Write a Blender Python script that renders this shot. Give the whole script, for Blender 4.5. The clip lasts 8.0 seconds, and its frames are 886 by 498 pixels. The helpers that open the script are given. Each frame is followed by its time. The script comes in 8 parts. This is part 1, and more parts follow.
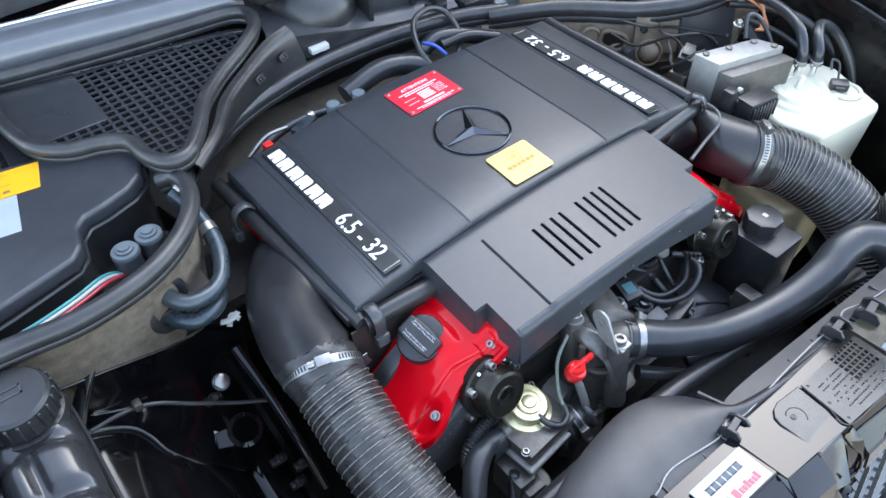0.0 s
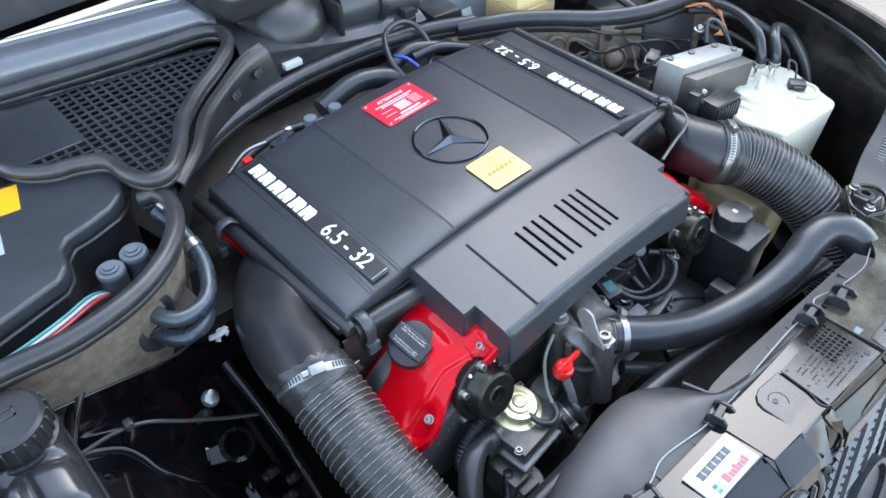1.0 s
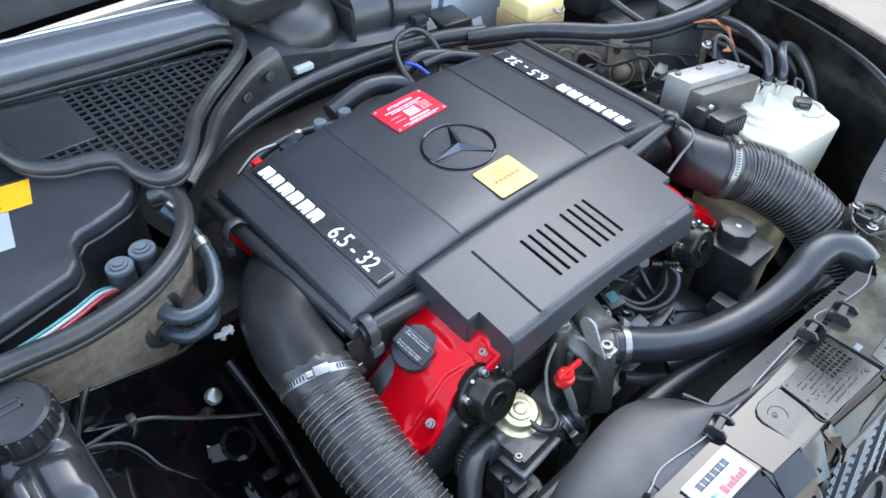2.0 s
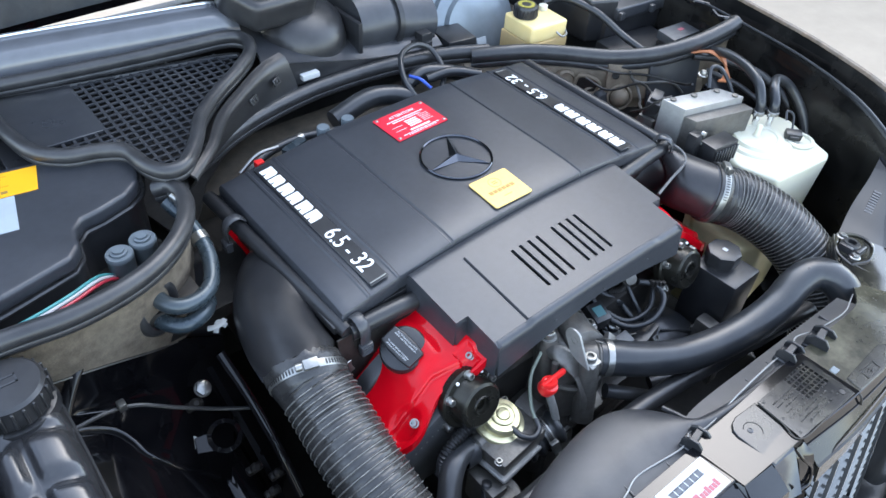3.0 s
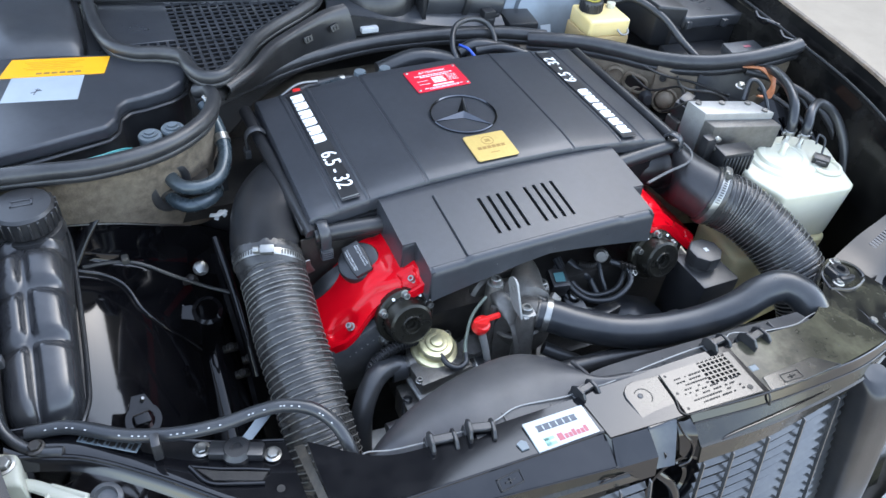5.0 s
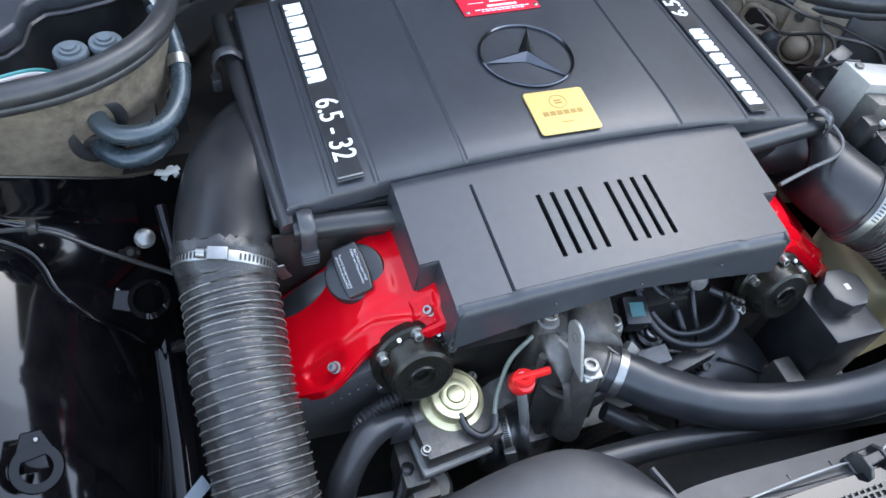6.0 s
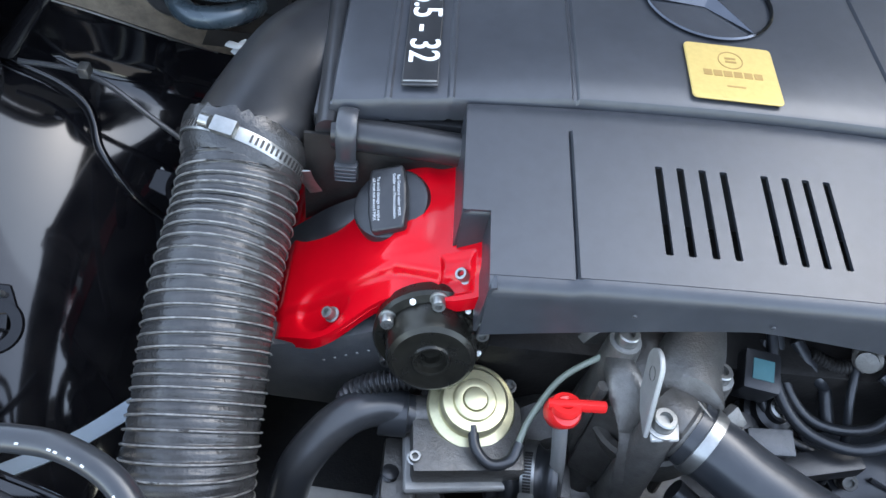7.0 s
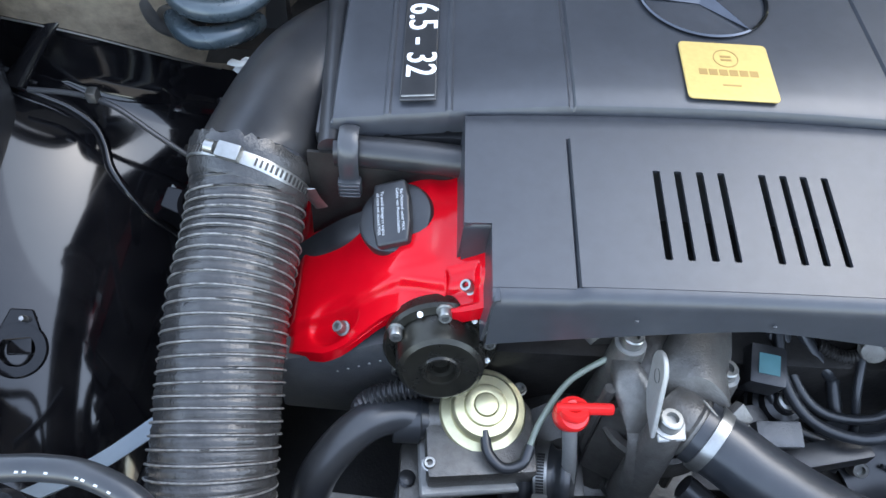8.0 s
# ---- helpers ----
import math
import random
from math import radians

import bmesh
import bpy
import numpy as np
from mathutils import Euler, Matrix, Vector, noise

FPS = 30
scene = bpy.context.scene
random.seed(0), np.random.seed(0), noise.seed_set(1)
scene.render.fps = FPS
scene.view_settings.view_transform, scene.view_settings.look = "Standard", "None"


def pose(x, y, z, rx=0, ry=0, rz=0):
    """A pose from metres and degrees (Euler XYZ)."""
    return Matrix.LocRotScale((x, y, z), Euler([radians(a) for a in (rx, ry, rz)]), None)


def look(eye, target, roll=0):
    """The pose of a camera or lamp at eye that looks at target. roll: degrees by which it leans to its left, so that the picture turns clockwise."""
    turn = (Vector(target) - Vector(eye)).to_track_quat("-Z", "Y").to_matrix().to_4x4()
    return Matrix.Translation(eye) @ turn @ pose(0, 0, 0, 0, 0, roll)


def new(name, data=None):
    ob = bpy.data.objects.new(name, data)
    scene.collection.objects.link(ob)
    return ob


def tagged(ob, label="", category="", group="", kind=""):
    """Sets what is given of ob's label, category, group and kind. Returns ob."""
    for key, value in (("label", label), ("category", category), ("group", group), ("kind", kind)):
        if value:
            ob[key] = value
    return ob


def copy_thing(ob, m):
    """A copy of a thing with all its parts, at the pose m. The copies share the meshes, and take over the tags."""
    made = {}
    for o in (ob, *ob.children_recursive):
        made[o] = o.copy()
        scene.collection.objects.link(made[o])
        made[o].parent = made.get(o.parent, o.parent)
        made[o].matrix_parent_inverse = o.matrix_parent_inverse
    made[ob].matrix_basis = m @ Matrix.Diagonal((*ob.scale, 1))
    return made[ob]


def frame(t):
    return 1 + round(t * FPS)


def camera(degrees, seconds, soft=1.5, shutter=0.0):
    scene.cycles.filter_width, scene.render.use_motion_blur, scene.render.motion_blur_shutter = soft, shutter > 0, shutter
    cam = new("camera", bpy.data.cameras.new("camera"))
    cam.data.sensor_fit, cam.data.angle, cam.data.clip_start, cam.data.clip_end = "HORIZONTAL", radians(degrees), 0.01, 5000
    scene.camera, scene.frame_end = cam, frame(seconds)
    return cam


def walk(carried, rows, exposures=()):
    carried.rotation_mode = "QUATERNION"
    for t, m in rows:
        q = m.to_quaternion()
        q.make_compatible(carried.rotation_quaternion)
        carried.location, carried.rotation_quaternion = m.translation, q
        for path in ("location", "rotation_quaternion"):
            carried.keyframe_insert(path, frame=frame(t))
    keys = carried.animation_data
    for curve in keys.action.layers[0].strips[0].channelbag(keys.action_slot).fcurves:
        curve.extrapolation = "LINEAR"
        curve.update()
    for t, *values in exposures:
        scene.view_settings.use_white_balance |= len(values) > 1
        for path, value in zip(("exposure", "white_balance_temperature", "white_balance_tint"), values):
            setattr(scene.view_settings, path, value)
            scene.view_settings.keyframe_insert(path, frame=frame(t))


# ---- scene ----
cam = camera(62.0, 8.0)

PATH = [
    (0, (-0.557, -0.489, 0.634), (0.311, 0.601, -0.801), -0.8),
    (0.5, (-0.59, -0.485, 0.644), (0.356, 0.561, -0.773), -0.1),
    (1, (-0.589, -0.487, 0.638), (0.37, 0.562, -0.769), -0.4),
    (2.5, (-0.61, -0.492, 0.643), (0.376, 0.574, -0.731), 2.9),
    (3, (-0.618, -0.516, 0.643), (0.385, 0.571, -0.703), 4.4),
    (3.5, (-0.595, -0.616, 0.652), (0.352, 0.557, -0.663), 4.8),
    (4, (-0.549, -0.779, 0.649), (0.303, 0.485, -0.646), 6.4),
    (4.5, (-0.524, -0.841, 0.664), (0.226, 0.498, -0.619), 6.4),
    (5, (-0.495, -0.76, 0.645), (0.207, 0.543, -0.699), 6.4),
    (5.2, (-0.476, -0.682, 0.623), (0.23, 0.569, -0.768), 6.5),
    (6.3, (-0.297, -0.426, 0.451), (0.176, 0.703, -1.13), 13.7),
    (6.5, (-0.252, -0.422, 0.409), (0.101, 0.788, -1.144), 13.3),
    (7, (-0.239, -0.409, 0.348), (-0.11, 0.805, -1.236), 10.7),
    (7.5, (-0.237, -0.398, 0.357), (-0.168, 0.78, -1.258), 8.0),
    (8, (-0.232, -0.399, 0.37), (-0.146, 0.777, -1.245), 6.6),
]
walk(cam, [(t, look(eye, target, roll)) for t, eye, target, roll in PATH], [(0.0, 1.72, 6400, 8), (5.2, 1.64, 6400, 8), (6.5, 1.76, 6400, 8), (8.0, 1.90, 6400, 8)])


# ---- world and light ----
world = bpy.data.worlds.new("sky")
scene.world = world
world.use_nodes = True
wn, wl = world.node_tree.nodes, world.node_tree.links
sky = wn.new("ShaderNodeTexSky")
sky.sky_type, sky.sun_disc = "NISHITA", False
sky.sun_elevation, sky.sun_rotation = radians(49), radians(62)
sky.air_density, sky.dust_density, sky.ozone_density = 1.0, 0.9, 1.0
haze = wn.new("ShaderNodeHueSaturation")
haze.inputs["Saturation"].default_value = 0.68
wl.new(sky.outputs[0], haze.inputs["Color"])
wl.new(haze.outputs[0], wn["Background"].inputs[0])
wn["Background"].inputs[1].default_value = 0.335
sun = new("sun", bpy.data.lights.new("sun", "SUN"))
sun.data.energy, sun.data.angle, sun.data.color = 0.42, radians(58), (0.72, 0.85, 1.0)
sun.matrix_world = look((2.32, 1.23, 3.02), (0, 0, 0))


# ---- materials ----
def material(name, color, rough=0.5, metal=0.0, vary=0.15, scale=40.0, bump=0.0, bump_scale=300.0,
             dust=0.0, dust_scale=9.0, dust_color=(0.22, 0.20, 0.17), coat=0.0, rough_vary=0.1, subsurface=0.0, random_piece=0.0):
    """A surface with grain, stains and a little relief, at real size in metres."""
    m = bpy.data.materials.new(name)
    m.use_nodes = True
    n, l = m.node_tree.nodes, m.node_tree.links
    b = n["Principled BSDF"]
    tc = n.new("ShaderNodeTexCoord")
    geo = n.new("ShaderNodeNewGeometry")

    def noise_at(s, detail=4.0, rough_=0.6):
        t = n.new("ShaderNodeTexNoise")
        t.inputs["Scale"].default_value, t.inputs["Detail"].default_value, t.inputs["Roughness"].default_value = s, detail, rough_
        l.new(geo.outputs["Position"], t.inputs["Vector"])
        return t

    fine, big = noise_at(scale), noise_at(dust_scale, 6.0, 0.65)
    ramp = n.new("ShaderNodeValToRGB")
    lo = [max(c * (1 - vary), 0) for c in color]
    hi = [min(c * (1 + vary), 1) for c in color]
    ramp.color_ramp.elements[0].position, ramp.color_ramp.elements[1].position = 0.3, 0.7
    ramp.color_ramp.elements[0].color, ramp.color_ramp.elements[1].color = (*lo, 1), (*hi, 1)
    l.new(fine.outputs["Fac"], ramp.inputs[0])
    col = ramp.outputs[0]
    if dust:
        spread = n.new("ShaderNodeMapRange")
        spread.inputs["From Min"].default_value, spread.inputs["From Max"].default_value = 0.42, 0.72
        spread.inputs["To Max"].default_value = dust
        l.new(big.outputs["Fac"], spread.inputs["Value"])
        mix = n.new("ShaderNodeMix")
        mix.data_type = "RGBA"
        l.new(spread.outputs[0], mix.inputs[0])
        l.new(col, mix.inputs[6])
        mix.inputs[7].default_value = (*dust_color, 1)
        col = mix.outputs[2]
    if random_piece:
        info = n.new("ShaderNodeObjectInfo")
        hsv = n.new("ShaderNodeHueSaturation")
        rr = n.new("ShaderNodeMapRange")
        rr.inputs["To Min"].default_value, rr.inputs["To Max"].default_value = 1 - random_piece, 1 + random_piece
        l.new(info.outputs["Random"], rr.inputs["Value"])
        l.new(rr.outputs[0], hsv.inputs["Value"])
        l.new(col, hsv.inputs["Color"])
        col = hsv.outputs[0]
    l.new(col, b.inputs["Base Color"])
    rr = n.new("ShaderNodeMapRange")
    rr.inputs["To Min"].default_value, rr.inputs["To Max"].default_value = max(rough - rough_vary, 0.02), min(rough + rough_vary, 1)
    l.new(big.outputs["Fac"], rr.inputs["Value"])
    l.new(rr.outputs[0], b.inputs["Roughness"])
    b.inputs["Metallic"].default_value = metal
    b.inputs["Coat Weight"].default_value = coat
    b.inputs["Coat Roughness"].default_value = 0.06
    if subsurface:
        b.inputs["Subsurface Weight"].default_value = subsurface
        b.inputs["Subsurface Radius"].default_value = (0.02, 0.02, 0.015)
        b.inputs["Subsurface Scale"].default_value = 1.0
    if bump:
        t = noise_at(bump_scale, 3.0)
        bp = n.new("ShaderNodeBump")
        bp.inputs["Strength"].default_value, bp.inputs["Distance"].default_value = bump, 0.001
        l.new(t.outputs["Fac"], bp.inputs["Height"])
        l.new(bp.outputs[0], b.inputs["Normal"])
    return m


M_COVER = material("satin_black_plastic", (0.027, 0.029, 0.0335), 0.34, vary=0.12, scale=90, bump=0.10, bump_scale=1500, dust=0.04, dust_scale=14, dust_color=(0.17, 0.18, 0.20), rough_vary=0.06)
M_COVER.node_tree.nodes["Principled BSDF"].inputs["Specular IOR Level"].default_value = 0.52
M_PLASTIC = material("black_plastic", (0.016, 0.0165, 0.018), 0.32, vary=0.2, scale=60, bump=0.12, bump_scale=900, dust=0.06, dust_scale=12)
M_GREYP = material("grey_black_plastic", (0.030, 0.032, 0.036), 0.30, vary=0.15, scale=50, bump=0.1, bump_scale=900, dust=0.07, dust_scale=8)
M_SHROUD = material("dusty_shroud_plastic", (0.026, 0.026, 0.028), 0.40, vary=0.15, scale=50, bump=0.1, bump_scale=700, dust=0.2, dust_scale=6)
M_RUBBER = material("black_rubber", (0.022, 0.0225, 0.024), 0.34, vary=0.25, scale=40, bump=0.15, bump_scale=600, dust=0.07, dust_scale=10)
M_HOSE = material("rubber_hose", (0.018, 0.020, 0.023), 0.30, vary=0.15, scale=40, bump=0.05, bump_scale=800, dust=0.10, dust_scale=9)
M_RIB = material("ribbed_hose_rubber", (0.024, 0.0235, 0.023), 0.22, vary=0.35, scale=60, bump=0.5, bump_scale=420, dust=0.22, dust_scale=16, dust_color=(0.085, 0.078, 0.068))
M_PAINT = material("gloss_black_paint", (0.004, 0.004, 0.005), 0.06, vary=0.2, scale=30, rough_vary=0.04, dust=0.03, dust_scale=7)
M_LACQUER = material("gloss_black_lacquer", (0.004, 0.004, 0.005), 0.08, vary=0.2, scale=30, coat=0.2, rough_vary=0.04, dust=0.02, dust_scale=30)
M_LACQUER.node_tree.nodes["Principled BSDF"].inputs["Specular IOR Level"].default_value = 0.38
# The olive patches hold both dust and an olive reflection on black paint.
M_DUST_REFLECTION = material("black_paint_dust_and_olive_reflection", (0.008, 0.008, 0.008), 0.14, vary=0.2, scale=30, rough_vary=0.09, dust=0.7, dust_scale=13, dust_color=(0.095, 0.088, 0.055))
M_DUSTEND = material("dust_coated_paint", (0.030, 0.028, 0.019), 0.22, vary=0.25, scale=90, rough_vary=0.1, bump=0.08, bump_scale=300, dust=0.8, dust_scale=18, dust_color=(0.105, 0.097, 0.062))
M_OLIVE = material("olive_dusty_paint", (0.010, 0.0095, 0.008), 0.26, vary=0.2, scale=60, coat=0.2, rough_vary=0.08, bump=0.06, bump_scale=300, dust=0.28, dust_scale=22, dust_color=(0.050, 0.046, 0.026))
M_OLIVE.node_tree.nodes["Principled BSDF"].inputs["Specular IOR Level"].default_value = 0.3
M_PLATE = material("thin_plate_lacquer", (0.007, 0.0075, 0.009), 0.14, vary=0.15, scale=40, coat=0.15, rough_vary=0.06, bump=0.04, bump_scale=400, dust=0.3, dust_scale=26, dust_color=(0.10, 0.09, 0.055))
M_PAINT.node_tree.nodes["Principled BSDF"].inputs["Specular IOR Level"].default_value = 0.32
M_RED = material("red_paint", (0.50, 0.0015, 0.008), 0.09, vary=0.08, scale=25, bump=0.05, bump_scale=220, rough_vary=0.06)
M_RED.node_tree.nodes["Principled BSDF"].inputs["Specular IOR Level"].default_value = 0.24
M_REDPLATE = material("red_plate", (0.58, 0.010, 0.03), 0.40, vary=0.08, scale=80)
M_GOLD = material("brushed_gold", (0.52, 0.38, 0.13), 0.40, metal=0.5, vary=0.06, scale=200, bump=0.05, bump_scale=1200, rough_vary=0.05)
M_GOLD_DARK = material("engraved_gold", (0.30, 0.19, 0.06), 0.5, metal=0.4, vary=0.1)
M_CHROME = material("chrome", (0.75, 0.76, 0.78), 0.12, metal=1.0, vary=0.04, scale=60, rough_vary=0.04)
M_DARKCHROME = material("dark_chrome", (0.10, 0.105, 0.115), 0.14, metal=1.0, vary=0.1, scale=60, rough_vary=0.04)
M_STEEL = material("zinc_steel", (0.29, 0.29, 0.275), 0.36, metal=0.9, vary=0.15, scale=120, dust=0.15, dust_scale=40)
M_ZINC = material("yellow_zinc", (0.62, 0.58, 0.36), 0.34, metal=0.75, vary=0.12, scale=90, dust=0.15, dust_scale=35, dust_color=(0.35, 0.30, 0.15))
M_ALU = material("cast_aluminium", (0.130, 0.125, 0.116), 0.42, metal=0.6, vary=0.2, scale=120, bump=0.5, bump_scale=500, dust=0.5, dust_scale=22, dust_color=(0.11, 0.095, 0.075))
M_ALU_BRIGHT = material("silver_alloy", (0.30, 0.298, 0.285), 0.44, metal=0.45, vary=0.1, scale=90, bump=0.15, bump_scale=500, dust=0.2, dust_scale=20)
M_GREYMETAL = material("grey_timing_cover", (0.075, 0.078, 0.082), 0.45, metal=0.25, vary=0.15, scale=80, bump=0.4, bump_scale=500, dust=0.2, dust_scale=18)
M_DARK = material("dark_oily_metal", (0.014, 0.013, 0.012), 0.45, metal=0.2, vary=0.4, scale=60, bump=0.4, bump_scale=250, dust=0.25, dust_scale=14, dust_color=(0.07, 0.06, 0.05))
M_GREASY = material("greasy_firewall", (0.16, 0.125, 0.085), 0.6, vary=0.35, scale=45, bump=0.5, bump_scale=160, dust=0.4, dust_scale=12, dust_color=(0.16, 0.14, 0.11))
M_FELT = material("felt_insulation", (0.105, 0.084, 0.060), 0.85, vary=0.45, scale=70, bump=0.9, bump_scale=260, dust=0.5, dust_scale=9, dust_color=(0.17, 0.145, 0.105), rough_vary=0.05)
M_WHITEP = material("milky_plastic", (0.52, 0.51, 0.41), 0.35, vary=0.04, scale=20, subsurface=0.35, dust=0.12, dust_scale=10, dust_color=(0.62, 0.60, 0.45))
M_AMBERP = material("aged_amber_plastic", (0.66, 0.58, 0.34), 0.35, vary=0.06, scale=20, subsurface=0.3, dust=0.2, dust_scale=14, dust_color=(0.55, 0.42, 0.20))
M_GREYCAP = material("blue_grey_plastic", (0.115, 0.14, 0.155), 0.42, vary=0.1, scale=60, dust=0.1)
M_WHITE = material("white_print", (0.80, 0.80, 0.78), 0.45, vary=0.03)
M_PRINTGREY = material("grey_print", (0.42, 0.43, 0.43), 0.5, vary=0.05)
M_YELLOW = material("yellow_sticker", (0.74, 0.35, 0.008), 0.4, vary=0.04, scale=20)
M_STICKER = material("white_sticker", (0.30, 0.335, 0.355), 0.35, vary=0.05, scale=25)
M_LABELW = material("label_white", (0.36, 0.385, 0.40), 0.3, vary=0.03)
M_INK = material("dark_ink", (0.03, 0.035, 0.06), 0.5, vary=0.05)
M_OLDINK = material("faded_dark_ink", (0.075, 0.085, 0.10), 0.5, vary=0.08)
M_REDINK = material("faded_red_ink", (0.33, 0.09, 0.11), 0.5, vary=0.05)
M_GREENINK = material("faded_green_ink", (0.22, 0.38, 0.32), 0.5, vary=0.05)
M_REDP = material("red_plastic", (0.72, 0.02, 0.02), 0.3, vary=0.05, scale=30)
M_BLUEWIRE = material("blue_wire", (0.02, 0.08, 0.45), 0.4)
M_TEALWIRE = material("teal_wire", (0.05, 0.24, 0.24), 0.45)
M_REDWIRE = material("red_wire", (0.40, 0.03, 0.05), 0.4)
M_BROWNWIRE = material("brown_wire", (0.36, 0.13, 0.05), 0.45)
M_GREYPAINT = material("blue_grey_paint", (0.17, 0.20, 0.225), 0.32, metal=0.3, vary=0.1, scale=30, dust=0.1)
M_BLACKMETAL = material("black_anodised_metal", (0.022, 0.021, 0.018), 0.28, metal=0.6, vary=0.3, scale=60, dust=0.15, dust_scale=25, dust_color=(0.10, 0.09, 0.05))
M_TUBE = material("grey_green_tube", (0.22, 0.25, 0.20), 0.4, vary=0.1)
M_GROUND = material("pale_concrete", (0.42, 0.335, 0.245), 0.85, vary=0.07, scale=6, bump=0.2, bump_scale=60, dust=0.25, dust_scale=0.6, dust_color=(0.37, 0.30, 0.22))
M_SILVERTRIM = material("silver_trim", (0.70, 0.72, 0.74), 0.2, metal=0.9, vary=0.04)
M_LAMPIN = material("lamp_reflector", (0.42, 0.44, 0.46), 0.12, metal=0.9, vary=0.05)
M_IVORY = material("ivory_lamp_housing", (0.29, 0.295, 0.25), 0.4, vary=0.06, scale=30, subsurface=0.1, dust=0.15, dust_color=(0.55, 0.46, 0.22))
M_TEALCHIP = material("teal_label", (0.06, 0.15, 0.16), 0.4)
M_GRIME = material("black_brown_grime", (0.035, 0.029, 0.021), 0.6, vary=0.5, scale=60, bump=0.8, bump_scale=180, dust=0.5, dust_scale=25, dust_color=(0.075, 0.060, 0.040))
M_CLOTH = material("white_cloth_tag", (0.30, 0.31, 0.30), 0.8, vary=0.05)

M_GLASS = bpy.data.materials.new("lamp_glass")
M_GLASS.use_nodes = True
gb = M_GLASS.node_tree.nodes["Principled BSDF"]
gb.inputs["Base Color"].default_value = (0.96, 0.98, 0.99, 1)
gb.inputs["Roughness"].default_value = 0.04
gb.inputs["Transmission Weight"].default_value = 1.0
gb.inputs["IOR"].default_value = 1.45
M_PAD = material("dark_insulation_pad", (0.020, 0.022, 0.024), 0.7, vary=0.3, scale=40, bump=0.6, bump_scale=120, dust=0.15)
M_STITCH = material("grey_stitching", (0.10, 0.11, 0.115), 0.6, vary=0.2, scale=60)


# ---- mesh tools ----
def crisp(bm, angle=38):
    """Smooth faces with sharp edges past an angle."""
    bmesh.ops.recalc_face_normals(bm, faces=bm.faces[:])
    limit = radians(angle)
    for f in bm.faces:
        f.smooth = True
    for e in bm.edges:
        e.smooth = len(e.link_faces) == 2 and e.calc_face_angle(0.0) < limit
    return bm


def mesh_of(bm, mat, name, angle=38):
    crisp(bm, angle)
    me = bpy.data.meshes.new(name)
    bm.to_mesh(me)
    bm.free()
    me.materials.append(mat)
    return me


def thing(name, label, category, at=(0, 0, 0), group="", kind=""):
    """An Empty that parents the parts of one thing."""
    ob = new(name)
    ob.empty_display_size = 0.02
    ob.location = at
    return tagged(ob, label, category, group, kind)


def part(name, bm, mat, parent, label="", angle=38):
    ob = new(name, mesh_of(bm, mat, name, angle))
    ob.parent = parent
    if not parent.parent:
        ob.matrix_parent_inverse = Matrix.Translation(-parent.location)
    return tagged(ob, label)


def solo(name, bm, mat, label, category="", group="", kind="", angle=38):
    return tagged(new(name, mesh_of(bm, mat, name, angle)), label, category, group, kind)


def join(*bms):
    out = bms[0]
    for b in bms[1:]:
        me = bpy.data.meshes.new("tmp")
        b.to_mesh(me)
        b.free()
        out.from_mesh(me)
        bpy.data.meshes.remove(me)
    return out


def moved(bm, m):
    bmesh.ops.transform(bm, matrix=m, verts=bm.verts[:])
    return bm


def box(x0, x1, y0, y1, z0, z1, bevel=0.002, seg=2):
    bm = bmesh.new()
    bmesh.ops.create_cube(bm, size=1, matrix=Matrix.LocRotScale(((x0 + x1) / 2, (y0 + y1) / 2, (z0 + z1) / 2), None, (abs(x1 - x0), abs(y1 - y0), abs(z1 - z0))))
    if bevel:
        bmesh.ops.bevel(bm, geom=bm.edges[:], offset=bevel, segments=seg, profile=0.6, affect="EDGES", clamp_overlap=True)
    return bm


def prism(outline, z0, z1, bevel=0.002, seg=2):
    """An outline in x and y, raised from z0 to z1, with rounded edges."""
    bm = bmesh.new()
    low = bm.faces.new([bm.verts.new((x, y, z0)) for x, y in outline])
    got = bmesh.ops.extrude_face_region(bm, geom=[low])
    for v in got["geom"]:
        if isinstance(v, bmesh.types.BMVert):
            v.co.z = z1
    bmesh.ops.recalc_face_normals(bm, faces=bm.faces[:])
    if bevel:
        bmesh.ops.bevel(bm, geom=bm.edges[:], offset=bevel, segments=seg, profile=0.6, affect="EDGES", clamp_overlap=True)
    return bm


def rounded(hx, hy, r, n=5):
    """The outline of a rectangle with round corners."""
    out = []
    for k, (sx, sy) in enumerate(((1, 1), (-1, 1), (-1, -1), (1, -1))):
        for i in range(n + 1):
            a = math.pi / 2 * (k + i / n)
            out.append((sx * (hx - r) + r * math.cos(a), sy * (hy - r) + r * math.sin(a)))
    return out


def lathe(profile, n=28, at=(0, 0, 0), axis=(0, 0, 1)):
    """A profile of (radius, height) turned round an axis."""
    bm = bmesh.new()
    rings = []
    for r, h in profile:
        if r < 1e-6:
            rings.append([bm.verts.new((0, 0, h))])
        else:
            rings.append([bm.verts.new((r * math.cos(2 * math.pi * k / n), r * math.sin(2 * math.pi * k / n), h)) for k in range(n)])
    for a, b in zip(rings, rings[1:]):
        for k in range(n):
            j = (k + 1) % n
            if len(a) == 1 and len(b) == 1:
                continue
            if len(a) == 1:
                bm.faces.new((a[0], b[j], b[k]))
            elif len(b) == 1:
                bm.faces.new((a[k], a[j], b[0]))
            else:
                bm.faces.new((a[k], a[j], b[j], b[k]))
    turn = Vector((0, 0, 1)).rotation_difference(Vector(axis)).to_matrix().to_4x4()
    return moved(bm, Matrix.Translation(at) @ turn)


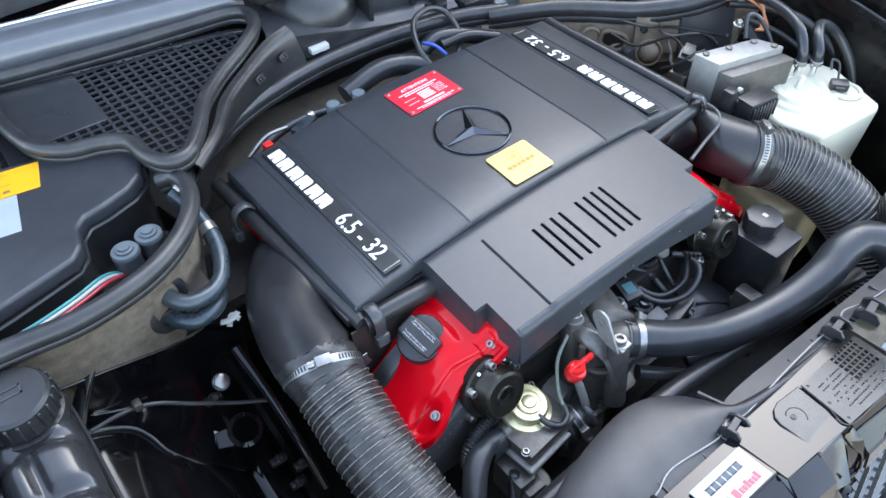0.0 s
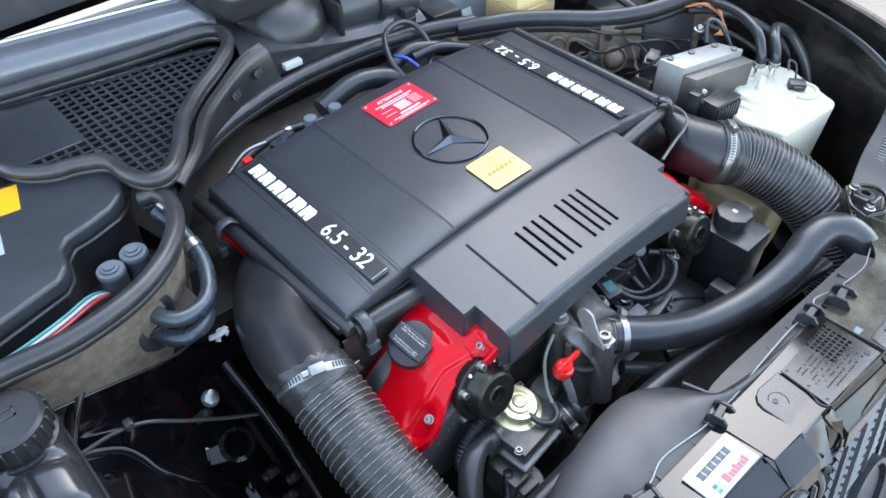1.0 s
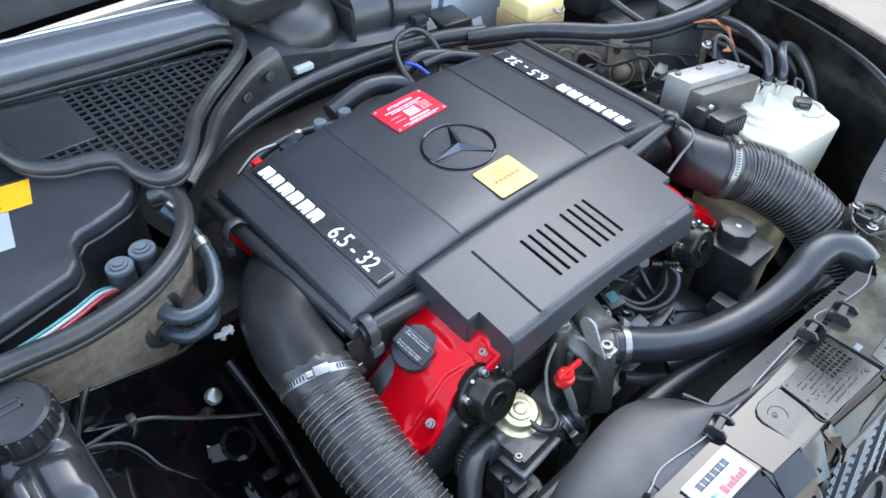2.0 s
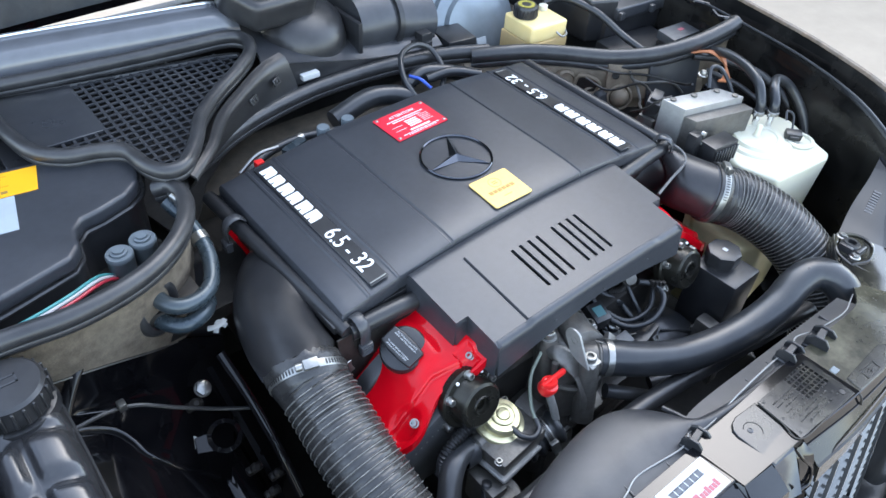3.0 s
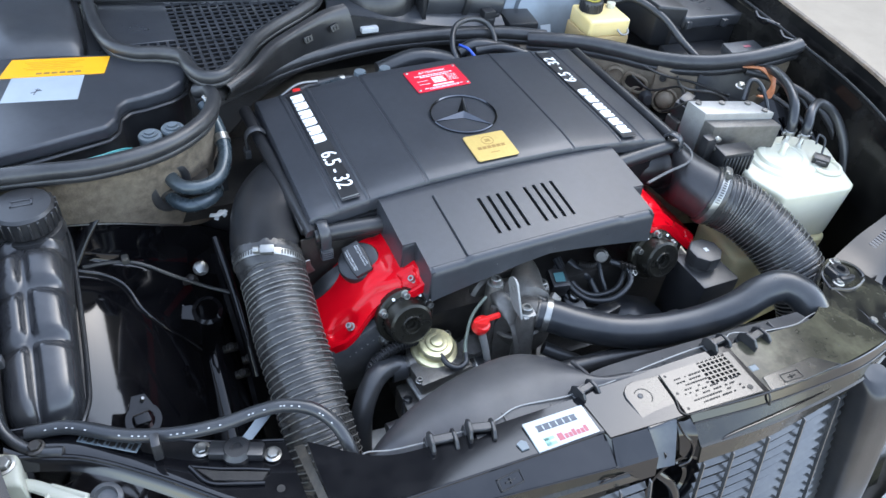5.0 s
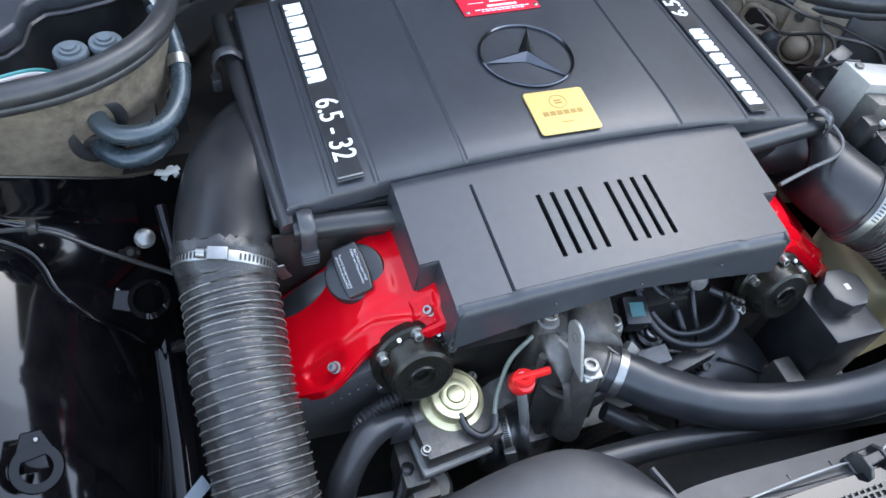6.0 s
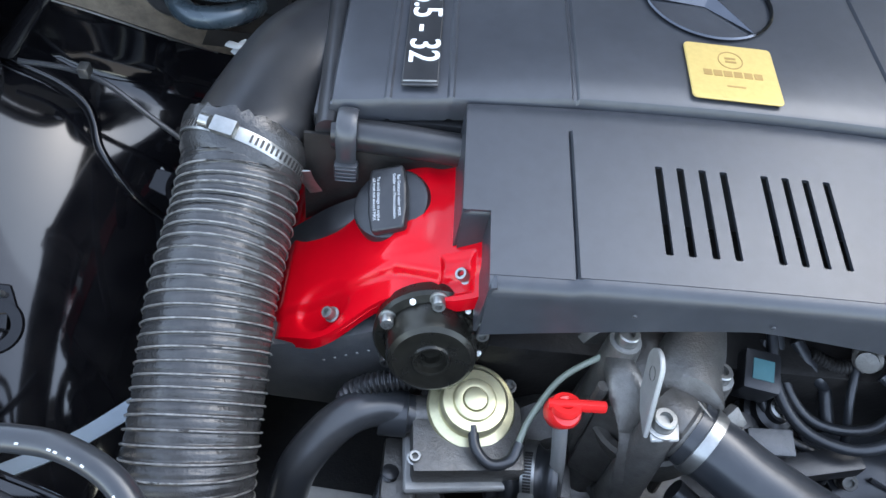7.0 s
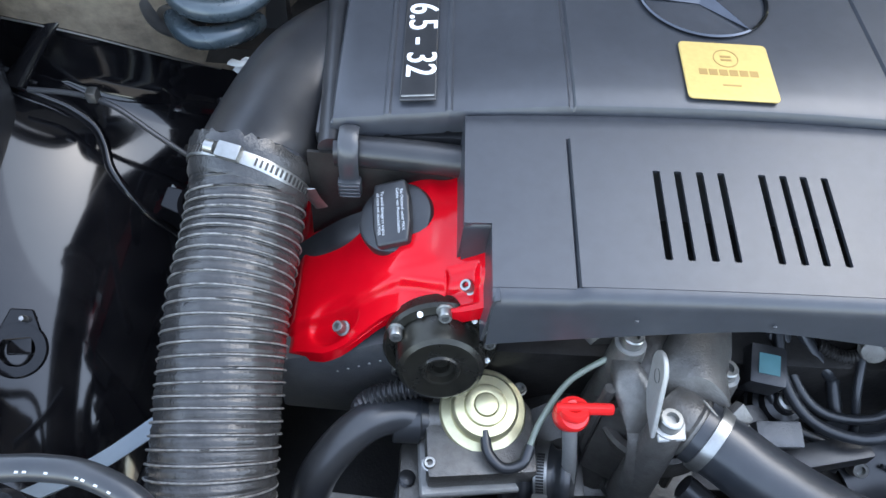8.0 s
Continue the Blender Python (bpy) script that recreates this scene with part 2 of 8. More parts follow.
def glide(points, steps=8):
    """A smooth line through points."""
    p = [Vector(q) for q in points]
    p = [2 * p[0] - p[1]] + p + [2 * p[-1] - p[-2]]
    out = []
    for i in range(1, len(p) - 2):
        a, b, c, d = p[i - 1 : i + 3]
        for s in range(steps):
            t = s / steps
            out.append(0.5 * (2 * b + (c - a) * t + (2 * a - 5 * b + 4 * c - d) * t * t + (3 * b - a - 3 * c + d) * t ** 3))
    out.append(p[-2])
    return out


def tube(points, r, n=14, steps=8, radius=None, squash=1.0, caps=True, even=0.0, twist=None):
    """A tube along a smooth line; radius(length so far) may vary it. even: a step length in metres."""
    line = glide(points, steps)
    if even:
        dense = glide(points, 300)
        run, kept, want = 0.0, [dense[0]], even
        for a, b in zip(dense, dense[1:]):
            run += (b - a).length
            if run >= want:
                kept.append(b)
                want += even
        line = kept
    bm = bmesh.new()
    up, run, rings = None, 0.0, []
    for i, c in enumerate(line):
        d = (line[min(i + 1, len(line) - 1)] - line[max(i - 1, 0)]).normalized()
        if up is None:
            up = Vector((0, 0, 1)) if abs(d.z) < 0.9 else Vector((0, 1, 0))
        side = d.cross(up).normalized()
        up = side.cross(d).normalized()
        if i:
            run += (c - line[i - 1]).length
        rr = radius(run) if radius else r
        rs = [twist(run, k / n) if twist else rr for k in range(n)]
        rings.append([bm.verts.new(c + side * (rs[k] * math.cos(2 * math.pi * k / n)) + up * (rs[k] * squash * math.sin(2 * math.pi * k / n))) for k in range(n)])
    for a, b in zip(rings, rings[1:]):
        for k in range(n):
            bm.faces.new((a[k], a[(k + 1) % n], b[(k + 1) % n], b[k]))
    if caps:
        bm.faces.new(rings[0]), bm.faces.new(rings[-1][::-1])
    return bm


def coil(points, r, pitch, wire, start, end):
    """A thin wire wound round a smooth line at a radius."""
    dense = glide(points, 300)
    up, run, turn, out = None, 0.0, 0.0, []
    step = pitch / 36
    for i in range(1, len(dense)):
        d = (dense[i] - dense[i - 1]).normalized()
        if up is None:
            up = Vector((0, 0, 1)) if abs(d.z) < 0.9 else Vector((0, 1, 0))
        side = d.cross(up).normalized()
        up = side.cross(d).normalized()
        run += (dense[i] - dense[i - 1]).length
        while turn + step <= run:
            turn += step
            if start < turn < end:
                a = 2 * math.pi * (0.5 - turn / pitch)
                out.append(dense[i] + (side * math.cos(a) + up * math.sin(a)) * r)
    bm, rings = bmesh.new(), []
    for i in range(1, len(out) - 1):
        d = (out[i + 1] - out[i - 1]).normalized()
        s = d.cross(Vector((0.3, 0.2, 0.93))).normalized()
        u = s.cross(d)
        rings.append([bm.verts.new(out[i] + s * (wire * math.cos(q)) + u * (wire * math.sin(q))) for q in (0, 1.57, 3.14, 4.71)])
    for a, b in zip(rings, rings[1:]):
        for k in range(4):
            bm.faces.new((a[k], a[(k + 1) % 4], b[(k + 1) % 4], b[k]))
    return bm


def loft(sections, n=32, steps=6, caps=True):
    """A skin over ellipses given as centre and two half axes."""
    cs, aa, bb = (glide([s[k] for s in sections], steps) for k in range(3))
    bm = bmesh.new()
    rings = [[bm.verts.new(c + a * math.cos(2 * math.pi * k / n) + b * math.sin(2 * math.pi * k / n)) for k in range(n)] for c, a, b in zip(cs, aa, bb)]
    for a, b in zip(rings, rings[1:]):
        for k in range(n):
            bm.faces.new((a[k], a[(k + 1) % n], b[(k + 1) % n], b[k]))
    if caps:
        bm.faces.new(rings[0]), bm.faces.new(rings[-1][::-1])
    return bm


def thicken(bm, t):
    """Give a sheet a back, t below its front, and close its rim."""
    bmesh.ops.recalc_face_normals(bm, faces=bm.faces[:])
    bm.normal_update()
    faces, rim = bm.faces[:], [e for e in bm.edges if len(e.link_faces) == 1]
    back = {v: bm.verts.new(v.co - v.normal * t) for v in bm.verts[:]}
    for f in faces:
        bm.faces.new([back[v] for v in reversed(f.verts)])
    for e in rim:
        a, b = e.verts
        bm.faces.new((a, b, back[b], back[a]))
    bmesh.ops.recalc_face_normals(bm, faces=bm.faces[:])
    return bm


def sheet(nx, ny, place, thick=0.0, skip=None):
    """A grid of faces at place(u, v), made thick."""
    bm = bmesh.new()
    vs = [[bm.verts.new(place(i / nx, j / ny)) for j in range(ny + 1)] for i in range(nx + 1)]
    for i in range(nx):
        for j in range(ny):
            if not (skip and skip((i + 0.5) / nx, (j + 0.5) / ny)):
                bm.faces.new((vs[i][j], vs[i + 1][j], vs[i + 1][j + 1], vs[i][j + 1]))
    loose = [v for v in bm.verts if not v.link_faces]
    bmesh.ops.delete(bm, geom=loose, context="VERTS")
    if thick:
        thicken(bm, thick)
    return bm


def skin(lines, thick=0.0, steps=6, across=4):
    """A smooth sheet laid over several lines of points, each line with the same count."""
    rows = [glide(l, steps) for l in lines]
    cols = [glide([r[k] for r in rows], across) for k in range(len(rows[0]))]
    nx, ny = len(cols) - 1, len(cols[0]) - 1
    return sheet(nx, ny, lambda u, v: cols[round(u * nx)][round(v * ny)], thick)


def hexbolt(at, axis=(0, 0, 1), r=0.008, h=0.006, washer=1.45):
    """A hexagon bolt with a flange."""
    low = lathe([(0, 0), (r * washer, 0), (r * washer, 0.0015), (r * 1.05, 0.0025)], 20, at, axis)
    head = lathe([(r * 1.02, 0.002), (r, h - 0.001), (r * 0.85, h), (0, h)], 6, at, axis)
    return join(low, head)


def socketbolt(at, axis=(0, 0, 1), r=0.006, h=0.008):
    """A cap screw with a socket in its head."""
    return lathe([(0, 0), (r * 1.3, 0), (r * 1.3, 0.0012), (r, 0.0015), (r, h - 0.001), (r * 0.9, h), (r * 0.55, h), (r * 0.5, h - 0.004), (0, h - 0.004)], 16, at, axis)


def lettering(text, size, m, mat, name, parent, depth=0.0006, label=""):
    """Raised writing laid at a pose: x along the line, y up, z out of the surface."""
    cu = bpy.data.curves.new("tmp", "FONT")
    cu.body, cu.size, cu.extrude, cu.resolution_u = text, size, depth, 3
    cu.align_x, cu.align_y = "CENTER", "CENTER"
    ob = bpy.data.objects.new("tmp", cu)
    scene.collection.objects.link(ob)
    me = bpy.data.meshes.new_from_object(ob.evaluated_get(bpy.context.evaluated_depsgraph_get()))
    bpy.data.objects.remove(ob)
    bm = bmesh.new()
    bm.from_mesh(me)
    bpy.data.meshes.remove(me)
    return part(name, moved(bm, m), mat, parent, label)


def bars(spec, m, depth=0.0006):
    """Plain bars (x0, x1, y0, y1) on a surface at a pose."""
    return moved(join(*[box(a, b, c, d, 0, depth, 0) for a, b, c, d in spec]), m)


def hose_clamp(name, at, axis, r, parent, screw=(0, 0, 1)):
    """A worm-drive clamp: a slotted band with a screw housing."""
    d, s = Vector(axis).normalized(), Vector(screw).normalized()
    s = (s - d * s.dot(d)).normalized()
    band = part(name, lathe([(r, -0.0050), (r + 0.0012, -0.0050), (r + 0.0016, -0.0035), (r + 0.0016, 0.0035), (r + 0.0012, 0.0050), (r, 0.0050)], 40, at, axis), M_STEEL, parent, "slotted steel hose clamp")
    side = d.cross(s)
    frame_m = Matrix((side, d, s)).transposed().to_4x4()
    c = Vector(at) + s * (r + 0.005)
    part("clamp_screw", moved(join(box(-0.010, 0.008, -0.0060, 0.0060, -0.005, 0.0025, 0.0015), moved(lathe([(0, 0), (0.005, 0), (0.005, 0.007), (0, 0.007)], 12), pose(0.010, 0, -0.001, 0, 90, 0))), Matrix.Translation(c) @ frame_m), M_STEEL, band)
    for k in list(range(-14, -3)) + list(range(5, 19)):
        a = k * 0.085
        q = Vector(at) + (s * math.cos(a) - side * math.sin(a)) * (r + 0.0018)
        rot = Matrix((side * math.cos(a) + s * math.sin(a), d, s * math.cos(a) - side * math.sin(a))).transposed().to_4x4()
        part("clamp_slot", moved(box(-0.0008, 0.0008, -0.0030, 0.0030, -0.0004, 0.0004, 0), Matrix.Translation(q) @ rot), M_DARK, band)
    return band


def lerp(a, b, t):
    return a + (b - a) * t


# ---- air box ----


# ---- ground and bay ----
GROUND_Z = -0.88
solo("ground", moved(sheet(2, 2, lambda u, v: (-150 + 300 * u, -150 + 300 * v, GROUND_Z), 0), Matrix()), M_GROUND, "pale beige concrete ground beside the car", kind="structure")


# Unseen wall, added so that the far end of the panel reflects dark.
solo("house_wall", box(5.6, 5.9, 0.0, 14.0, GROUND_Z, 5.7, 0.02, 1), material("dark_brown_render", (0.060, 0.054, 0.036), 0.9, vary=0.2, scale=3, bump=0.4, bump_scale=90, dust=0.3, dust_scale=0.8, dust_color=(0.07, 0.06, 0.05)), "plain dark wall added out of view for the glossy paint to reflect", kind="structure")


def lid_z(x, y):
    ax = abs(x)
    crown = 0.013 - 0.002 * (ax / 0.13) ** 2 if ax < 0.124 else lerp(0.0112, -0.007, (ax - 0.124) / 0.176)
    return crown - 0.004 * max(0, (0.06 - y) / 0.06) ** 2


def air_lid():
    """The ribbed lid with its two long seams and rolled edges."""
    xs = [-0.298, -0.285, -0.270]
    for c, dz in ((-0.2605, 1), (-0.2145, 1), (-0.124, -1)):
        xs += [c - 0.003, c - 0.0012, c + 0.0012, c + 0.003]
    xs += [-0.24, -0.19, -0.16, -0.10, -0.07, -0.035, 0]
    xs = sorted(set(xs) | {-x for x in xs})
    ys = [0.004 + 0.304 * k / 16 for k in range(17)]
    roll = [(0.0028, -0.0012), (0.0048, -0.0045), (0.0056, -0.010), (0.0060, -0.020)]

    def ends(values):
        return [(values[0] - o, d) for o, d in roll[::-1]] + [(v, 0) for v in values] + [(values[-1] + o, d) for o, d in roll]

    X, Y = ends(xs), ends(ys)

    def height(x):
        z = 0.0
        for c in (-0.2605, -0.2145, 0.2145, 0.2605):
            if abs(x - c) < 0.0013:
                z += 0.0016
        if abs(abs(x) - 0.124) < 0.0013:
            z -= 0.0022
        return z

    bm = bmesh.new()
    vs = []
    for x, dx in X:
        col = []
        for y, dy in Y:
            bow = 0.007 * (1 - (x / 0.304) ** 2) * max(0, 1 - y / 0.15)
            cx, cy = max(-0.298, min(0.298, x)), max(0.004, min(0.308, y))
            col.append(bm.verts.new((x, y + bow, lid_z(cx, cy) + height(x) + min(dx, dy))))
        vs.append(col)
    for i in range(len(X) - 1):
        for j in range(len(Y) - 1):
            bm.faces.new((vs[i][j], vs[i + 1][j], vs[i + 1][j + 1], vs[i][j + 1]))
    return bm


airbox = thing("air_box", "satin black plastic air box with two printed strips over the engine", "air box", (0, 0.15, -0.1))
lid = part("lid", air_lid(), M_COVER, airbox, "black lid with two seams", angle=30)
part("lower_box", prism([(-0.296, 0.008), (0.296, 0.008), (0.296, 0.302), (-0.296, 0.302)], -0.13, -0.014, 0.006, 3), M_PLASTIC, airbox)
part("left_rail", tube([(-0.319, 0.318, -0.027), (-0.312, 0.16, -0.027), (-0.302, -0.012, -0.030)], 0.0105, 14), M_PLASTIC, airbox)
part("right_rail", tube([(0.322, 0.316, -0.022), (0.325, 0.16, -0.022), (0.328, 0.004, -0.024)], 0.0105, 14), M_PLASTIC, airbox)
part("front_rail", loft([((-0.300, -0.010, -0.034), (0, 0.011, 0), (0, 0, 0.013)), ((-0.25, -0.012, -0.034), (0, 0.012, 0), (0, 0, 0.013)), ((-0.19, -0.016, -0.036), (0, 0.012, 0), (0, 0, 0.013))], 16, 4), M_PLASTIC, airbox)
part("front_rail", loft([((0.326, 0.000, -0.030), (0, 0.011, 0), (0, 0, 0.013)), ((0.26, -0.004, -0.032), (0, 0.012, 0), (0, 0, 0.013)), ((0.19, -0.010, -0.034), (0, 0.012, 0), (0, 0, 0.013))], 16, 4), M_PLASTIC, airbox)
part("flange", box(-0.316, 0.322, 0.000, 0.316, -0.040, -0.026, 0.004), M_PLASTIC, airbox)


def latch(x, y, z, turn):
    """A sprung clip that holds the lid down."""
    m = pose(x, y, z, 0, 0, turn)
    clip = part("latch", moved(join(tube([(0, 0.014, 0.006), (0, 0.004, 0.016), (0, -0.010, 0.014), (0, -0.017, 0.002), (0, -0.016, -0.020)], 0.0075, 10, 6, squash=0.25), box(-0.009, 0.009, -0.021, -0.012, -0.034, -0.018, 0.002)), m), M_GREYP, airbox, "sprung clip")
    for k in range(4):
        part("rib", moved(box(-0.008, 0.008, -0.0225, -0.020, -0.033 + 0.004 * k, -0.0315 + 0.004 * k, 0.0005, 1), m), M_GREYP, clip)


latch(-0.288, -0.010, -0.030, 0)
latch(-0.320, 0.236, -0.024, -90)
latch(0.318, 0.000, -0.022, 30)

# Strips with raised print: six plain slabs for the brand, then the model number.
for sgn in (-1, 1):
    strip = part("name_strip", moved(box(-0.146, 0.146, -0.0136, 0.0136, 0, 0.0024, 0.0008, 1), Matrix()), M_PLASTIC, airbox, "black strip with raised white print")
    tilt = math.degrees(math.atan2(0.018, 0.176))
    if sgn < 0:
        m = Matrix.Translation((-0.2380, 0.1565, lid_z(0.238, 0.15) + 0.0006)) @ pose(0, 0, 0, 0, -tilt, 0) @ pose(0, 0, 0, 0, 0, -90)
    else:
        m = Matrix.Translation((0.2330, 0.1545, lid_z(0.233, 0.15) + 0.0006)) @ pose(0, 0, 0, 0, tilt, 0) @ pose(0, 0, 0, 0, 0, 90)
    strip.data.transform(m)
    top = m @ Matrix.Translation((0, 0, 0.0024))
    for k in range(6):
        x0 = -0.1350 + 0.0240 * k
        w = 0.0186 if k % 2 else 0.0200
        outline = [(x0, -0.0100), (x0 + 0.40 * w, -0.0100), (x0 + 0.46 * w, -0.0045), (x0 + 0.56 * w, -0.0045), (x0 + 0.62 * w, -0.0100), (x0 + w, -0.0100), (x0 + w, 0.0060), (x0 + 0.86 * w, 0.0100), (x0, 0.0100)]
        part("letter_block", moved(prism(outline, 0, 0.0012, 0), top), M_WHITE, strip)
    lettering("6.5 - 32", 0.0300, top @ Matrix.Translation((0.0760, 0.0002, 0.0003)) @ Matrix.Diagonal((0.98, 1.12, 1, 1)), M_WHITE, "number", strip)
    part("strip_end", moved(box(0.1412, 0.1430, -0.0125, 0.0125, 0.0022, 0.0032, 0.0003, 1), m), M_STEEL, strip)

# The ring with three tapered arms.
emblem = thing("star_emblem", "dark chrome ring emblem with three tapered arms on the lid", "emblem", (-0.0055, 0.138, 0.014))
ez = lid_z(0, 0.138) + 0.0006
ec = Vector((-0.0055, 0.138, ez))
EM_TURN = -24
ring = lathe([(0.0540, 0), (0.0548, 0.0022), (0.0535, 0.0034), (0.0518, 0.0022), (0.0515, 0), (0.0540, 0)], 64, ec)
part("ring", ring, M_DARKCHROME, emblem)
for k in range(3):
    a = radians(90 + EM_TURN + 120 * k)
    d, s = Vector((math.cos(a), math.sin(a), 0)), Vector((-math.sin(a), math.cos(a), 0))
    bm = bmesh.new()
    h = Vector((0, 0, 0.0065))
    tip = bm.verts.new(ec + d * 0.0525 + h * 0.25)
    mid = bm.verts.new(ec + h)
    b60 = radians(60)
    l1 = bm.verts.new(ec + (d * math.cos(b60) + s * math.sin(b60)) * 0.0105)
    l2 = bm.verts.new(ec + (d * math.cos(b60) - s * math.sin(b60)) * 0.0105)
    lo = bm.verts.new(ec + d * 0.0525)
    bm.faces.new((mid, l1, tip)), bm.faces.new((mid, tip, l2)), bm.faces.new((l1, lo, tip)), bm.faces.new((l2, tip, lo))
    part("arm", bm, M_DARKCHROME, emblem, angle=10)

# Red warning plate with its rivets.
plate = thing("red_warning_plate", "red metal warning plate with white print, riveted on the lid", "plate", (0, 0.252, 0.013))
pm = pose(-0.0015, 0.2535, lid_z(0, 0.25) + 0.0005, 0, 0, 1.5)
part("plate", moved(prism(rounded(0.049, 0.034, 0.0020), 0, 0.0016, 0.0005, 1), pm), M_REDPLATE, plate)
for px, py in ((-0.044, -0.029), (0.044, -0.029), (-0.044, 0.029), (0.044, 0.029)):
    part("rivet", moved(lathe([(0.003, 0.0016), (0.003, 0.0022), (0.0018, 0.0030), (0, 0.0032)], 12, (px, py, 0)), pm), M_STEEL, plate)
rnd = random.Random(31)
rows = []


def words(x0, x1, y0, y1, gap=0.0014):
    """A line of small print as short bars."""
    x = x0
    while x < x1 - 0.001:
        w = min(rnd.uniform(0.0025, 0.0070), x1 - x)
        rows.append((x, x + w, y0, y1))
        x += w + gap


for y0, y1, x0, x1 in ((0.0125, 0.0145, -0.036, 0.036), (0.0080, 0.0098, -0.028, 0.026), (-0.0275, -0.0260, -0.034, 0.036), (-0.0305, -0.0294, -0.026, 0.028)):
    words(x0, x1, y0, y1)
for k in range(5):
    words(0.018, 0.036, 0.0040 - 0.0042 * k, 0.0048 - 0.0042 * k)
for k in range(4):
    words(-0.010, 0.013, 0.0010 - 0.0048 * k, 0.0036 - 0.0048 * k, 0.0008)
words(-0.016, 0.022, -0.0225, -0.0190, 0.0008)
rows += [(-0.038, -0.018, -0.0030, -0.0025), (-0.038, -0.018, -0.0130, -0.0125)]
part("print", bars(rows, pm @ Matrix.Translation((0, 0, 0.0015)), 0.0004), M_WHITE, plate, "white bars of small print")
lettering("ATTENTION!", 0.0085, pm @ Matrix.Translation((0, 0.0225, 0.0017)), M_WHITE, "heading", plate, 0.0002)

# Gold plate.
gold = thing("gold_plate", "square brushed gold maker's plate with engraved emblem on the lid", "plate", (0.002, 0.048, 0.012))
gm = pose(-0.003, 0.0445, lid_z(0, 0.0445) + 0.0005, 2, 0, -1.0)
part("plate", moved(prism(rounded(0.0345, 0.0310, 0.0040), 0, 0.0020, 0.0006, 1), gm), M_GOLD, gold)
part("engraved_ring", moved(lathe([(0.0090, 0), (0.0098, 0), (0.0098, 0.0003), (0.0090, 0.0003), (0.0090, 0)], 32, (0, 0.0130, 0.0020)), gm), M_GOLD_DARK, gold)
part("engraved_bars", bars([(-0.0042, 0.0042, 0.0102, 0.0122), (-0.0042, 0.0042, 0.0140, 0.0160)]
     + [(-0.023 + 0.0078 * k, -0.0167 + 0.0078 * k, -0.0060, 0.0002) for k in range(6)] + [(-0.007, 0.007, -0.0172, -0.0158)], gm @ Matrix.Translation((0, 0, 0.0020)), 0.0003), M_GOLD_DARK, gold)


# ---- front engine cover ----
def fc_z(y, x=0.0):
    back = max(0.0, (y + 0.010) / 0.012) ** 2
    return 0.004 + 0.095 * min(y, 0) - 0.004 * (x / 0.2) ** 2 - 0.004 * back


SLOTS = (-0.0690, -0.0540, -0.0385, -0.0235, 0.0055, 0.0205, 0.0350, 0.0500)
FX = -0.0065
front_cover = thing("engine_front_cover", "satin black plastic engine cover with eight vent slots", "engine cover", (0, -0.07, -0.05))


def slot_panel():
    """The top with its slots cut through, a raised field and a groove."""
    xs = [FX + x for x in (-0.196, -0.188, -0.1775, -0.16, 0.16, 0.1775, 0.188, 0.196)]
    xs += [-0.1300, -0.1287, -0.1274, -0.1235, -0.10, -0.08, 0, 0.065, 0.09, 0.1115, 0.1135]
    for s in SLOTS:
        xs += [s - 0.0026, s - 0.0019, s + 0.0019, s + 0.0026]
    xs = sorted(xs)
    ys = [-0.1425, -0.136, -0.1225, -0.1210, -0.1205, -0.110, -0.0945, -0.07, -0.0505, -0.0500, -0.0485, -0.035, -0.0245, -0.0230, -0.014, -0.009, -0.005, -0.002, 0.001]
    bm = bmesh.new()

    def rise(x, y):
        if abs(x + 0.1287) < 0.001 and y < -0.0235:
            return -0.0016
        return 0.0026 if -0.1278 < x < 0.1125 and y < -0.0240 else 0.0

    vs = [[bm.verts.new((x, y + 0.010 * max(0, 1 - ((x - FX) / 0.2) ** 2) * max(0, (y + 0.06) / 0.064) * 0.5, fc_z(y, x - FX) + rise(x, y))) for y in ys] for x in xs]
    for i in range(len(xs) - 1):
        for j in range(len(ys) - 1):
            mx, my = (xs[i] + xs[i + 1]) / 2, (ys[j] + ys[j + 1]) / 2
            if any(abs(mx - s) < 0.0027 for s in SLOTS) and -0.1210 < my < -0.0500:
                if any(abs(mx - s) < 0.0019 for s in SLOTS) or -0.1205 < my < -0.0505:
                    continue
            if abs(mx - FX) > 0.1775 and my < -0.0945:
                continue
            bm.faces.new((vs[i][j], vs[i + 1][j], vs[i + 1][j + 1], vs[i][j + 1]))
    bmesh.ops.delete(bm, geom=[v for v in bm.verts if not v.link_faces], context="VERTS")
    return thicken(bm, 0.003)


def skirt(points, low, prof=((-0.0048, 0.0), (-0.0020, -0.0007), (-0.0003, -0.0028), (0.0004, -0.006))):
    """A wall hanging from the rounded edge of the top; low(s) gives its foot."""
    line = [Vector(p) for p in points]
    bm = bmesh.new()
    rows = []
    for i, p in enumerate(line):
        t = (line[min(i + 1, len(line) - 1)] - line[max(i - 1, 0)])
        out = Vector((t.y, -t.x, 0)).normalized()
        foot = low(i / (len(line) - 1))
        ring = [bm.verts.new(p + out * o + Vector((0, 0, h))) for o, h in prof]
        ring += [bm.verts.new((p.x + out.x * 0.004 * k / 4, p.y + out.y * 0.004 * k / 4, lerp(p.z + prof[-1][1], foot, k / 4))) for k in range(1, 5)]
        rows.append(ring)
    for a, b in zip(rows, rows[1:]):
        for k in range(len(a) - 1):
            bm.faces.new((a[k], b[k], b[k + 1], a[k + 1]))
    return thicken(bm, 0.0025)


